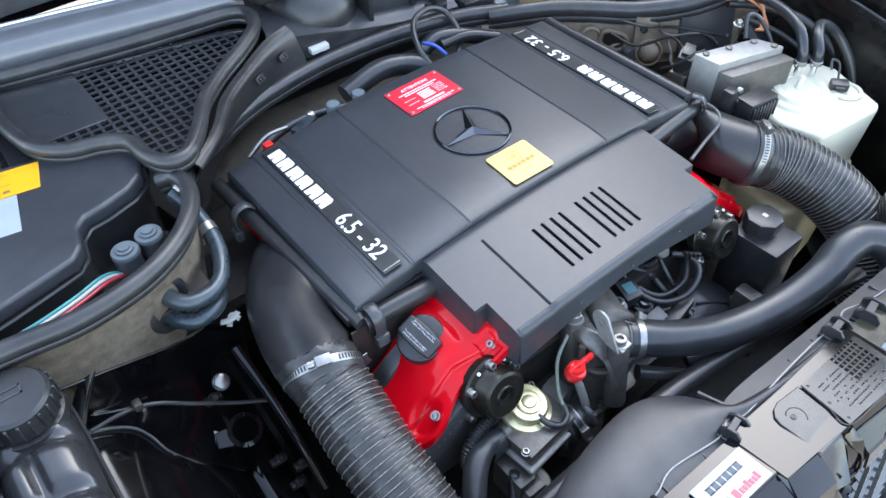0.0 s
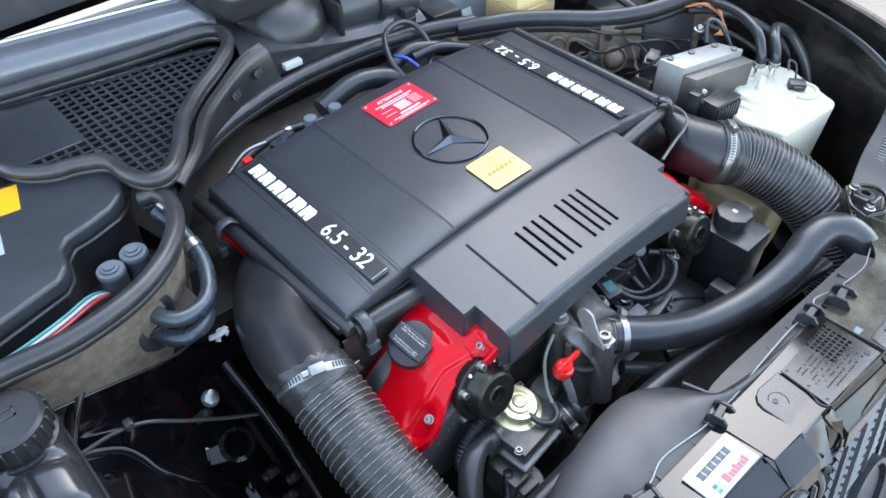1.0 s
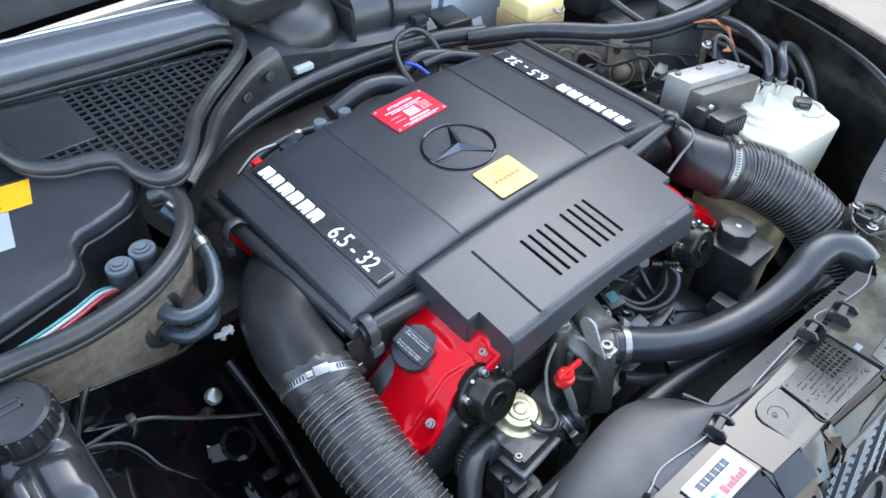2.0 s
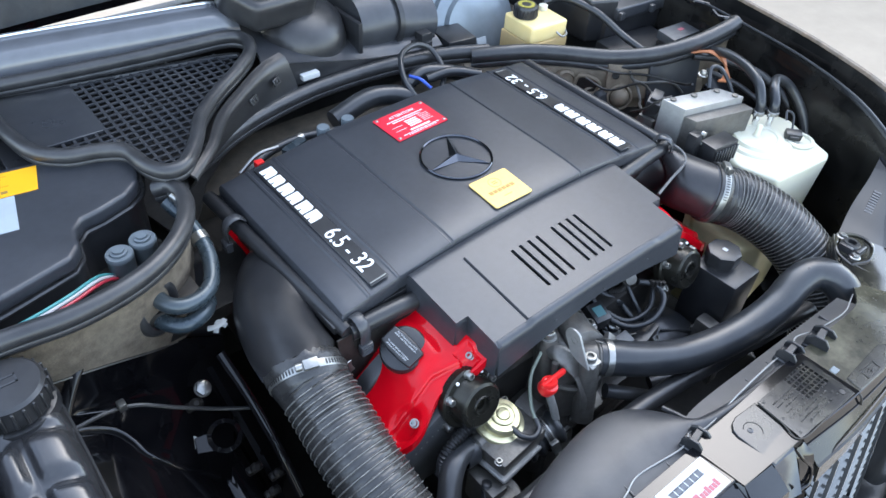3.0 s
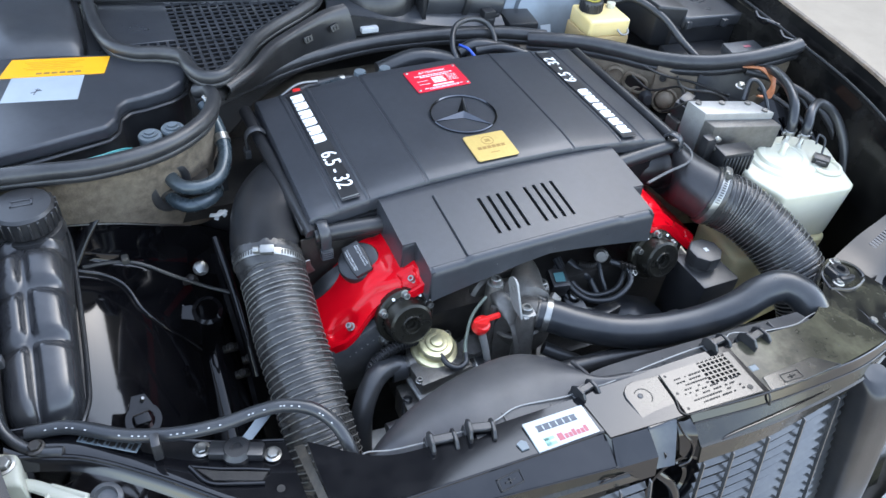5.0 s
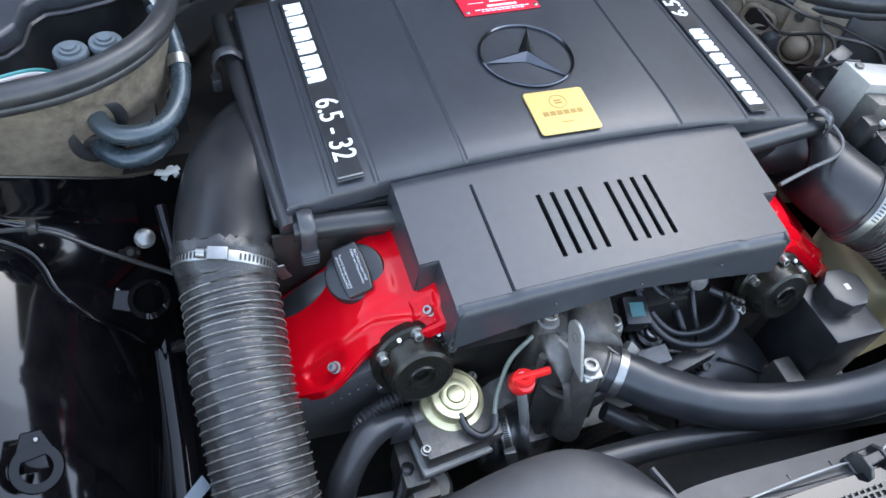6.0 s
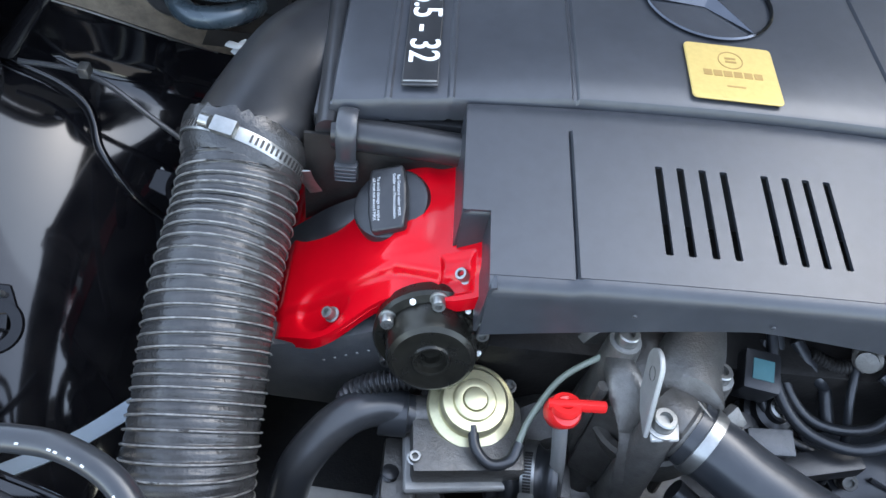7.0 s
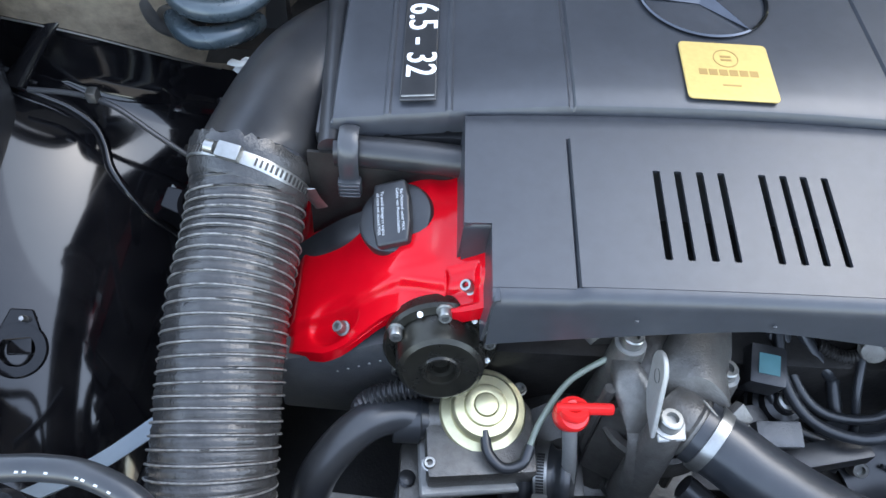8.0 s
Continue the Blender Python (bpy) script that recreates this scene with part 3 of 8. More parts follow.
part("top_panel", slot_panel(), M_COVER, front_cover, "panel with vent slots", angle=30)
fpts = [(FX + lerp(-0.1775, 0.1775, k / 60), -0.152, fc_z(-0.148, lerp(-0.1775, 0.1775, k / 60)) + (0.0026 if -0.1270 < FX + lerp(-0.1775, 0.1775, k / 60) < 0.1125 else 0)) for k in range(61)]
part("front_skirt", skirt(fpts, lambda s: -0.033 - 0.031 * abs(2 * s - 1) ** 1.2, ((-0.0100, 0.0), (-0.0068, -0.0005), (-0.0040, -0.0020), (-0.0018, -0.0045), (-0.0004, -0.0078), (0.0004, -0.0115))), M_COVER, front_cover)
for sg in (-1, 1):
    lpts = [(FX + sg * 0.1775, lerp(-0.095, -0.152, k / 8), fc_z(lerp(-0.095, -0.152, k / 8), 0.1775)) for k in range(9)]
    bpts = [(FX + sg * 0.196, lerp(0.002, -0.095, k / 8), fc_z(lerp(0.002, -0.095, k / 8), 0.196)) for k in range(9)]
    npts = [(FX + sg * lerp(0.196, 0.1775, k / 3), -0.095, fc_z(-0.095, lerp(0.196, 0.1775, k / 3))) for k in range(4)]
    for pts in (lpts, bpts, npts):
        part("side_skirt", skirt(pts if sg < 0 else pts[::-1], lambda s: -0.066), M_COVER, front_cover)
for x in (-0.09, 0.0, 0.09):
    part("rivet", lathe([(0.0016, 0), (0.0012, 0.001), (0, 0.0012)], 8, (x, -0.1560, -0.026), (0, -1, 0)), M_GREYP, front_cover)

# The engine sits a little askew in the bay, and its covers with it.
ASKEW = pose(0.0047, 0.0011, -0.0042, 0.11, -1.335, 0.05)
for ob in (airbox, emblem, plate, gold, front_cover):
    ob.matrix_basis = ASKEW @ ob.matrix_basis


# ---- intake elbows and ribbed hoses ----
def elbow(name, sections, label):
    e = thing(name, label, "air duct", sections[0][0], "intake elbows")
    part("duct", loft(sections, 40, 6), M_PLASTIC, e)
    c, a, b = sections[-1]
    d = (Vector(c) - Vector(sections[-2][0])).normalized()
    part("collar", lathe([(0.0430, -0.014), (0.0448, -0.012), (0.0448, -0.004), (0.0430, -0.002)], 44, Vector(c) - d * 0.014, d), M_COVER, e)
    return e


LC, LD = Vector((-0.361, -0.015, -0.070)), Vector((0.0, -0.925, -0.38))
LB = Vector((0, -0.38, 0.925))
left_elbow = elbow("intake_elbow", [
    ((-0.288, 0.122, -0.095), (0, 0.112, 0), (0, 0, 0.060)),
    ((-0.316, 0.112, -0.094), (-0.012, 0.100, 0), (0, 0, 0.060)),
    ((-0.340, 0.074, -0.088), (-0.036, 0.070, 0), (0, -0.005, 0.057)),
    ((-0.355, 0.028, -0.076), (-0.046, 0.026, -0.004), (0, -0.018, 0.047)),
    (LC - LD * 0.006, (-0.0430, 0, 0), LB * 0.0430),
    (LC + LD * 0.016, (-0.0425, 0, 0), LB * 0.0425),
], "smooth black plastic intake elbow beside the air box")
part("parting_lip", tube([(-0.318, 0.214, -0.094), (-0.347, 0.168, -0.093), (-0.375, 0.112, -0.090), (-0.397, 0.052, -0.083), (-0.404, 0.012, -0.076)], 0.0028, 8), M_COVER, left_elbow)
RC, RD = Vector((0.346, -0.094, -0.066)), Vector((0.74, -0.62, -0.26)).normalized()
RS = RD.cross(Vector((0, 0, 1))).normalized()
RU = RS.cross(RD).normalized()
elbow("intake_elbow", [
    ((0.285, 0.120, -0.090), (0, -0.11, 0), (0, 0, 0.055)),
    ((0.325, 0.080, -0.085), (0.010, -0.095, 0), (0, 0, 0.055)),
    ((0.338, 0.020, -0.078), (-0.030, -0.060, 0), (0, 0, 0.050)),
    ((0.335, -0.040, -0.070), (-0.040, -0.030, 0), (0, 0, 0.046)),
    (RC - RD * 0.006, RS * 0.0450, RU * 0.0450),
    (RC + RD * 0.016, RS * 0.0445, RU * 0.0445),
], "smooth black plastic intake elbow beside the washer tank")


# Pale colour gives the rib crests both their wear and their highlight.
M_CREST = material("worn_highlit_rib_crest", (0.15, 0.145, 0.135), 0.34, vary=0.6, scale=220, dust=0.4, dust_scale=60, dust_color=(0.04, 0.04, 0.038))


def ribbed(pts, pitch, r, label, seed):
    """A flexible hose: a spiral wire under creased rubber, with cuffs held by a clamp."""
    rnd = random.Random(seed)
    wob = [rnd.uniform(-0.0006, 0.0006) for _ in range(200)]
    hose = thing("ribbed_hose", label, "air hose", pts[0], "ribbed intake hoses")

    def rad(s, a):
        k = s / pitch + a
        f = k - math.floor(k)
        ridge = math.exp(-((f - 0.5) / 0.10) ** 2) * 0.0026 + 0.0016 * math.sin(math.pi * ((f + 0.5) % 1.0))
        crease = 0.0005 * math.sin(11 * 2 * math.pi * a + 40 * s) * math.sin(5 * 2 * math.pi * a - 95 * s) + 0.0004 * math.sin(260 * s + 6 * math.pi * a)
        return r + ridge + crease + wob[int(k) % 200] * 0.5

    part("hose", tube(pts, r, 66, 8, even=pitch / 14, twist=rad), M_RIB, hose, "creased grey-black ribbed rubber", angle=75)
    part("spiral_wire", coil(pts, r + 0.0026, pitch, 0.0008, 0.02, 0.60), M_CREST, hose, "pale crest of the spiral rib, wear and highlight both in its colour", angle=180)
    return hose


lh = ribbed([LC + LD * 0.004, LC + LD * 0.05, (-0.364, -0.120, -0.106), (-0.3625, -0.180, -0.130), (-0.3615, -0.240, -0.157), (-0.360, -0.290, -0.200), (-0.358, -0.318, -0.27)], 0.0088, 0.0425, "grey-black ribbed rubber intake hose with steel clamp beside the red cover", 3)
rnd = random.Random(14)
cuff = lathe([(0.0425, -0.020), (0.0462, -0.020), (0.0470, -0.016), (0.0478, -0.010), (0.0462, -0.006), (0.0462, 0.008), (0.0440, 0.012)], 64, LC + LD * 0.006, LD)
for v in cuff.verts:
    along = (v.co - LC).dot(LD)
    if along < -0.009:
        v.co += LD * rnd.uniform(-0.0022, 0.0022) + Vector((0, 0, rnd.uniform(-0.0008, 0.0012)))
    v.co += LD * (0.16 * (v.co.x - LC.x))
part("cuff", cuff, M_RIB, lh, "ragged rubber cuff")
band_axis = (LD - Vector((0.26, 0, 0))).normalized()
hose_clamp("hose_clamp", LC + LD * 0.004, band_axis, 0.0468, lh, (-0.12, -0.38, 0.925))
tail = [LC + LD * 0.014 + Vector((0.0478, 0, 0)) + LB * 0.010, LC + LD * 0.016 + Vector((0.0500, 0, 0)) - LB * 0.004, LC + LD * 0.020 + Vector((0.0560, 0, 0)) - LB * 0.018]
part("clamp_tail", tube(tail, 0.0055, 10, 6, squash=0.12), M_STEEL, lh, "free end of the slotted band")
rh = ribbed([RC + RD * 0.004, RC + RD * 0.055, (0.420, -0.188, -0.107), (0.440, -0.245, -0.148), (0.450, -0.290, -0.205), (0.450, -0.32, -0.28)], 0.0075, 0.0450, "tightly ribbed rubber intake hose with steel clamp beside the washer tank", 9)
part("cuff", lathe([(0.0445, -0.012), (0.0478, -0.012), (0.0492, -0.006), (0.0484, 0.008), (0.0455, 0.012)], 44, RC + RD * 0.002, RD), M_RIB, rh)
hose_clamp("hose_clamp", RC, RD, 0.0482, rh, (0.2, -0.1, 1))


# ---- engine ----
engine = thing("engine", "dirty grey and black engine block under the air box", "engine", (0, 0.1, -0.3))
part("block", prism([(-0.17, -0.13), (0.19, -0.13), (0.19, 0.34), (-0.17, 0.34)], -0.45, -0.13, 0.01), M_DARK, engine)
part("head", prism([(-0.33, -0.105), (-0.16, -0.105), (-0.16, 0.36), (-0.33, 0.36)], -0.30, -0.16, 0.008), M_DARK, engine)
part("head", prism([(0.18, -0.11), (0.31, -0.11), (0.31, 0.36), (0.18, 0.36)], -0.30, -0.13, 0.008), M_DARK, engine)
part("accessory_drive", prism([(-0.20, -0.20), (0.16, -0.20), (0.16, -0.12), (-0.20, -0.12)], -0.48, -0.22, 0.012), M_DARK, engine)


def valve_cover(sg, ox, oy, oz):
    """A red cam cover, tilted outwards with the cylinder bank, with raised bosses."""
    cover = thing("valve_cover", "gloss red painted valve cover beside the air box", "valve cover", (ox, oy, oz), "red valve covers")

    def place(u, v):
        x = lerp(0.040 if sg < 0 else 0.010, -0.142, u)
        front = -0.019 + 0.011 * math.exp(-((x + 0.045) / 0.028) ** 2) - 0.004 * math.exp(-((x + 0.09) / 0.02) ** 2) + 0.010 * max(0, (-x - 0.10) / 0.04)
        y = lerp(front, 0.44, v ** 1.8)
        z = 0.64 * x + 0.004
        z += 0.010 * math.exp(-((x + 0.048) / 0.034) ** 2)
        crest = 0.0135 - (min(0.0125, 0.0125 * (x + 0.045) / 0.034) if x > -0.045 else 0.005 * (-0.045 - x) / 0.055)
        z += 0.009 / (1 + math.exp(-(y - crest) / 0.0011)) - 0.004
        z += 0.004 / (1 + math.exp(-(y - 0.0255) / 0.0012)) * math.exp(-((x + 0.038) / 0.018) ** 4)
        square = max(abs(x + 0.001) / 0.0105, abs(y - 0.001) / 0.0135)
        z -= 0.0045 / (1 + math.exp((square - 1) * 14))
        z += 0.0010 * math.exp(-((square - 1.08) / 0.12) ** 2)
        hollow = math.hypot((x + 0.094) / 0.0175, (y - 0.002) / 0.0165)
        z -= 0.0050 / (1 + math.exp((hollow - 1) * 14))
        z += 0.004 * math.exp(-(((x + 0.046) ** 2 + (y - 0.067) ** 2) / 0.040 ** 2) ** 3)
        z -= 0.014 * max(0, 1 - v / 0.018) + 0.03 * max(0, (u - 0.9) / 0.1) ** 2
        return (ox + x * (1 if sg < 0 else -1), oy + y, oz + z)

    part("shell", sheet(150, 150, place, 0.004), M_RED, cover, angle=60)
    return cover


vl = valve_cover(-1, -0.194, -0.117, -0.066)
valve_cover(1, 0.196, -0.117, -0.058)
for bx, by, bz in ((-0.194, -0.117, -0.057), (-0.285, -0.125, -0.110)):
    nb = Vector((-0.5, -0.25, 0.8)).normalized()
    part("bolt", socketbolt(Vector((bx, by, bz)) - nb * 0.0105, nb, 0.0046, 0.0085), M_STEEL, vl)
part("rubber_gasket", skin([[(-0.185, -0.024, -0.052), (-0.24, -0.026, -0.078), (-0.29, -0.030, -0.104), (-0.335, -0.030, -0.150)], [(-0.185, -0.034, -0.056), (-0.24, -0.040, -0.086), (-0.29, -0.048, -0.112), (-0.335, -0.048, -0.158)], [(-0.185, -0.036, -0.075), (-0.24, -0.042, -0.104), (-0.29, -0.050, -0.134), (-0.335, -0.050, -0.18)]], 0.004, 6, 5), M_RUBBER, vl, "black rubber lip")
part("side_wall", skin([[(-0.180, -0.016, -0.040), (-0.25, -0.016, -0.042), (-0.315, -0.014, -0.044)], [(-0.180, -0.020, -0.075), (-0.25, -0.021, -0.095), (-0.315, -0.022, -0.130)], [(-0.180, -0.022, -0.12), (-0.25, -0.023, -0.14), (-0.315, -0.024, -0.18)]], 0.003, 4, 4), M_DARK, vl, "brown-black wall under the air box")

# Oil filler cap.
cap_n = Vector((-0.36, -0.20, 0.92)).normalized()
cap_at = Vector((-0.240, -0.050, -0.082))
cap = thing("oil_filler_cap", "black oil filler cap with white print on the red cover", "oil cap", cap_at)
part("cap", lathe([(0, 0), (0.0285, 0), (0.0300, 0.002), (0.0305, 0.006), (0.0300, 0.0135), (0.0285, 0.0165), (0.026, 0.0175), (0, 0.0178)], 48, cap_at, cap_n), M_PLASTIC, cap)
ct = Vector((0, 0, 1)).rotation_difference(cap_n).to_matrix().to_4x4()
cm = Matrix.Translation(cap_at) @ ct @ pose(0, 0, 0.0178, 0, 0, 4)
part("grip", moved(prism([(-0.0125, -0.0265), (0.0125, -0.0265), (0.0150, -0.010), (0.0150, 0.010), (0.0125, 0.0265), (-0.0125, 0.0265), (-0.0150, 0.010), (-0.0150, -0.010)], -0.002, 0.0075, 0.003, 3), cm), M_PLASTIC, cap, "raised grip")
gtop = cm @ Matrix.Translation((0, 0, 0.0074)) @ pose(0, 0, 0, 0, 0, -90)
lettering("To avoid damage to engine\noil must not exceed MAX", 0.0034, gtop @ Matrix.Translation((0, -0.0078, 0)), M_PRINTGREY, "print", cap, 0.0002)
lettering("Bei Oelstand ueber MAX\nGefahr von Motorschaeden", 0.0034, gtop @ Matrix.Translation((0, 0.0078, 0)), M_PRINTGREY, "print", cap, 0.0002)


# ---- bay walls and floor ----
solo("bay_floor", box(-0.75, 0.75, -0.46, 0.50, -0.62, -0.60, 0), M_DARK, "black underside of the engine bay", kind="structure")
solo("underbody", box(-0.71, 0.71, -0.44, 0.80, -0.88, -0.621, 0), M_DARK, "dark underside of the car below the engine bay", kind="structure")
solo("bulkhead", box(-0.72, 0.74, 0.50, 0.52, -0.60, -0.14, 0), M_DARK, "dark bulkhead behind the engine", kind="structure")
solo("bulkhead_ledge", box(-0.34, 0.34, 0.37, 0.50, -0.22, -0.085, 0.01), M_GRIME, "grimy ledge of the bulkhead", kind="structure")


solo("scuttle_floor", box(-0.80, 0.80, 0.19, 0.84, -0.14, -0.12, 0), M_DARK, "dark floor of the scuttle well", kind="structure")
solo("scuttle_back_wall", box(-0.80, 0.80, 0.755, 0.775, -0.12, 0.045, 0), M_DARK, "dark rear wall of the scuttle well", kind="structure")

# Felt-covered bulkhead wall.
felt = thing("bulkhead_felt", "brown-grey felt insulation on the bulkhead wall", "insulation", (-0.5, 0.15, -0.1))
part("felt_panel", skin([
    [(-0.72, 0.175, 0.030), (-0.62, 0.158, 0.028), (-0.55, 0.150, 0.026), (-0.48, 0.162, 0.024), (-0.425, 0.192, 0.020), (-0.388, 0.232, 0.012), (-0.372, 0.285, 0.004)],
    [(-0.72, 0.172, -0.020), (-0.62, 0.162, -0.024), (-0.55, 0.158, -0.030), (-0.48, 0.168, -0.040), (-0.425, 0.196, -0.050), (-0.392, 0.232, -0.060), (-0.372, 0.285, -0.07)],
    [(-0.72, 0.175, -0.062), (-0.62, 0.166, -0.072), (-0.55, 0.164, -0.084), (-0.48, 0.184, -0.122), (-0.435, 0.212, -0.160), (-0.398, 0.240, -0.175), (-0.372, 0.285, -0.19)],
], 0.008, 6, 6), M_FELT, felt)
part("edge_wire", tube([(-0.62, 0.157, -0.074), (-0.55, 0.155, -0.086), (-0.48, 0.175, -0.124), (-0.44, 0.200, -0.156)], 0.0011, 6), M_ALU, felt)
solo("left_bulkhead_wall", box(-0.74, -0.37, 0.225, 0.245, -0.5, -0.06, 0), M_PLASTIC, "black painted bulkhead wall", kind="structure")


def seal(points, r, label, lip=0.010):
    s = thing("rubber_seal", label, "rubber seal", points[0], "bay rubber seals")
    part("bulb", tube(points, r, 14, 8), M_RUBBER, s)
    part("lip", tube([(x, y, z - r * 1.25) for x, y, z in points], r * 0.62, 10, 8), M_RUBBER, s)
    return s


seal([(-0.74, 0.150, 0.032), (-0.62, 0.137, 0.034), (-0.55, 0.130, 0.034), (-0.48, 0.142, 0.033), (-0.43, 0.168, 0.032), (-0.392, 0.206, 0.031), (-0.371, 0.250, 0.030), (-0.372, 0.288, 0.028), (-0.388, 0.305, 0.020)], 0.0115, "black bulb rubber seal along the felt bulkhead")
seal([(-0.515, 0.66, 0.050), (-0.513, 0.56, 0.050), (-0.506, 0.480, 0.050), (-0.492, 0.428, 0.050), (-0.462, 0.398, 0.050), (-0.425, 0.386, 0.050), (-0.396, 0.365, 0.050), (-0.388, 0.320, 0.050), (-0.372, 0.292, 0.050), (-0.345, 0.294, 0.050), (-0.310, 0.335, 0.050), (-0.277, 0.386, 0.050), (-0.228, 0.432, 0.051), (-0.175, 0.470, 0.053), (-0.132, 0.508, 0.056), (-0.118, 0.545, 0.058), (-0.140, 0.572, 0.058), (-0.215, 0.586, 0.055), (-0.33, 0.602, 0.053), (-0.50, 0.630, 0.052), (-0.70, 0.676, 0.052)], 0.0105, "black rubber seal round the cowl mesh panel")
seal([(-0.372, 0.270, 0.026), (-0.347, 0.318, 0.006), (-0.315, 0.364, -0.012), (-0.266, 0.402, -0.022), (-0.20, 0.440, -0.028), (-0.13, 0.464, -0.030), (-0.04, 0.480, -0.030), (0.05, 0.482, -0.030), (0.14, 0.474, -0.030), (0.24, 0.452, -0.030), (0.32, 0.415, -0.030)], 0.0125, "long black rubber seal on the bulkhead edge")
seal([(0.285, 0.425, -0.036), (0.335, 0.392, -0.030), (0.385, 0.362, -0.028), (0.435, 0.310, -0.024), (0.480, 0.250, -0.018), (0.540, 0.195, -0.006), (0.61, 0.160, 0.010), (0.68, 0.146, 0.024), (0.722, 0.144, 0.032)], 0.0150, "thick curved black rubber seal before the brake booster")

# ---- cowl mesh ----
MESH_EDGE = [(-0.502, 0.655), (-0.500, 0.485), (-0.486, 0.438), (-0.458, 0.408), (-0.42, 0.396), (-0.388, 0.368), (-0.379, 0.325), (-0.366, 0.303), (-0.350, 0.306), (-0.32, 0.343), (-0.286, 0.394), (-0.236, 0.441), (-0.182, 0.480), (-0.142, 0.516), (-0.130, 0.545), (-0.15, 0.57), (-0.33, 0.605), (-0.5, 0.638)]


def inside(x, y, poly):
    hit = False
    for (x1, y1), (x2, y2) in zip(poly, poly[1:] + poly[:1]):
        if (y1 > y) != (y2 > y) and x < (x2 - x1) * (y - y1) / (y2 - y1) + x1:
            hit = not hit
    return hit


cowl = thing("cowl_mesh_panel", "dark grey plastic cowl panel with square mesh holes", "air intake panel", (-0.34, 0.48, 0.02))
pitch, bar = 0.0152, 0.0022
gv, gf = [], []


def add_bar(x0, x1, y0, y1, z0, z1):
    k = len(gv)
    gv.extend([(x, y, z) for z in (z0, z1) for y in (y0, y1) for x in (x0, x1)])
    gf.extend([(k + 4, k + 5, k + 7, k + 6), (k, k + 2, k + 3, k + 1), (k, k + 1, k + 5, k + 4), (k + 2, k + 6, k + 7, k + 3), (k, k + 4, k + 6, k + 2), (k + 1, k + 3, k + 7, k + 5)])


for i in range(28):
    for j in range(26):
        gx, gy = -0.512 + pitch * i, 0.297 + pitch * j
        if gx < -0.405 and gy > 0.462:
            continue
        if inside(gx, gy, MESH_EDGE):
            add_bar(gx - bar, gx + pitch - bar, gy - bar, gy + bar, 0.0268, 0.029)
            add_bar(gx - bar, gx + bar, gy + bar, gy + pitch - bar, 0.0266, 0.0288)
me = bpy.data.meshes.new("mesh_grid")
me.from_pydata(gv, [], gf)
me.materials.append(M_GREYP)
grid_ob = new("mesh_grid", me)
grid_ob.parent = cowl
grid_ob.matrix_parent_inverse = Matrix.Translation(-cowl.location)
part("solid_panel", prism([(-0.500, 0.466), (-0.391, 0.4635), (-0.391, 0.618), (-0.502, 0.640)], 0.022, 0.0292, 0.001, 1), M_GREYP, cowl, "smooth grey panel")
part("tray", prism(MESH_EDGE[1:], -0.075, -0.070, 0), M_DARK, cowl)
part("rim", tube([(x, y, 0.026) for x, y in MESH_EDGE[1:]], 0.0055, 8, 6), M_PLASTIC, cowl)
part("edge_strip", box(-0.530, -0.498, 0.43, 0.66, 0.012, 0.026, 0.002, 1), M_PLASTIC, cowl)

# Bracket ridge between mesh panel and seal.
ridge = thing("cowl_side_tray", "black plastic cowl edge tray with clip slots", "cowl tray", (-0.2, 0.44, 0.02))
part("tray_wall", skin([
    [(-0.345, 0.288, 0.034), (-0.295, 0.336, 0.036), (-0.25, 0.396, 0.036), (-0.19, 0.444, 0.038), (-0.13, 0.486, 0.040), (-0.082, 0.506, 0.040)],
    [(-0.340, 0.284, 0.026), (-0.287, 0.331, 0.028), (-0.240, 0.388, 0.028), (-0.182, 0.434, 0.028), (-0.124, 0.472, 0.028), (-0.074, 0.494, 0.026)],
    [(-0.345, 0.310, -0.004), (-0.308, 0.360, -0.024), (-0.258, 0.402, -0.034), (-0.195, 0.442, -0.040), (-0.125, 0.466, -0.042), (-0.060, 0.480, -0.042)],
], 0.003, 5, 4), M_PLASTIC, ridge, angle=60)
for t in (0.45, 0.78):
    x, y = lerp(-0.250, -0.072, t), lerp(0.384, 0.488, t ** 0.85)
    part("clip_slot", moved(join(box(-0.011, 0.011, -0.002, 0.002, -0.006, 0.006, 0.001, 1), box(-0.006, -0.001, -0.004, 0.002, -0.003, 0.003, 0.0005, 1), box(0.002, 0.007, -0.004, 0.002, -0.003, 0.003, 0.0005, 1)), Matrix.Translation((x, y - 0.002, 0.016)) @ pose(0, 0, 0, -20, 0, 36)), M_PLASTIC, ridge)

# ---- scuttle, windscreen, wiper cover ----
scuttle = thing("scuttle_lip", "dark grey glossy scuttle lip with a bright upper edge", "scuttle", (-0.4, 0.68, 0.06))
part("lip", skin([
    [(-0.75, 0.682, 0.046), (-0.45, 0.642, 0.046), (-0.28, 0.612, 0.046), (-0.15, 0.588, 0.046), (-0.105, 0.586, 0.038)],
    [(-0.75, 0.687, 0.072), (-0.45, 0.647, 0.072), (-0.28, 0.617, 0.072), (-0.15, 0.593, 0.072), (-0.105, 0.591, 0.064)],
    [(-0.75, 0.704, 0.086), (-0.45, 0.664, 0.086), (-0.28, 0.634, 0.086), (-0.15, 0.610, 0.086), (-0.105, 0.608, 0.078)],
    [(-0.75, 0.742, 0.086), (-0.45, 0.702, 0.086), (-0.28, 0.672, 0.086), (-0.15, 0.648, 0.086), (-0.105, 0.646, 0.078)],
], 0.004, 6, 5), material("gloss_grey_trim", (0.10, 0.105, 0.115), 0.20, vary=0.1, scale=20, coat=0.3, rough_vary=0.05), scuttle)
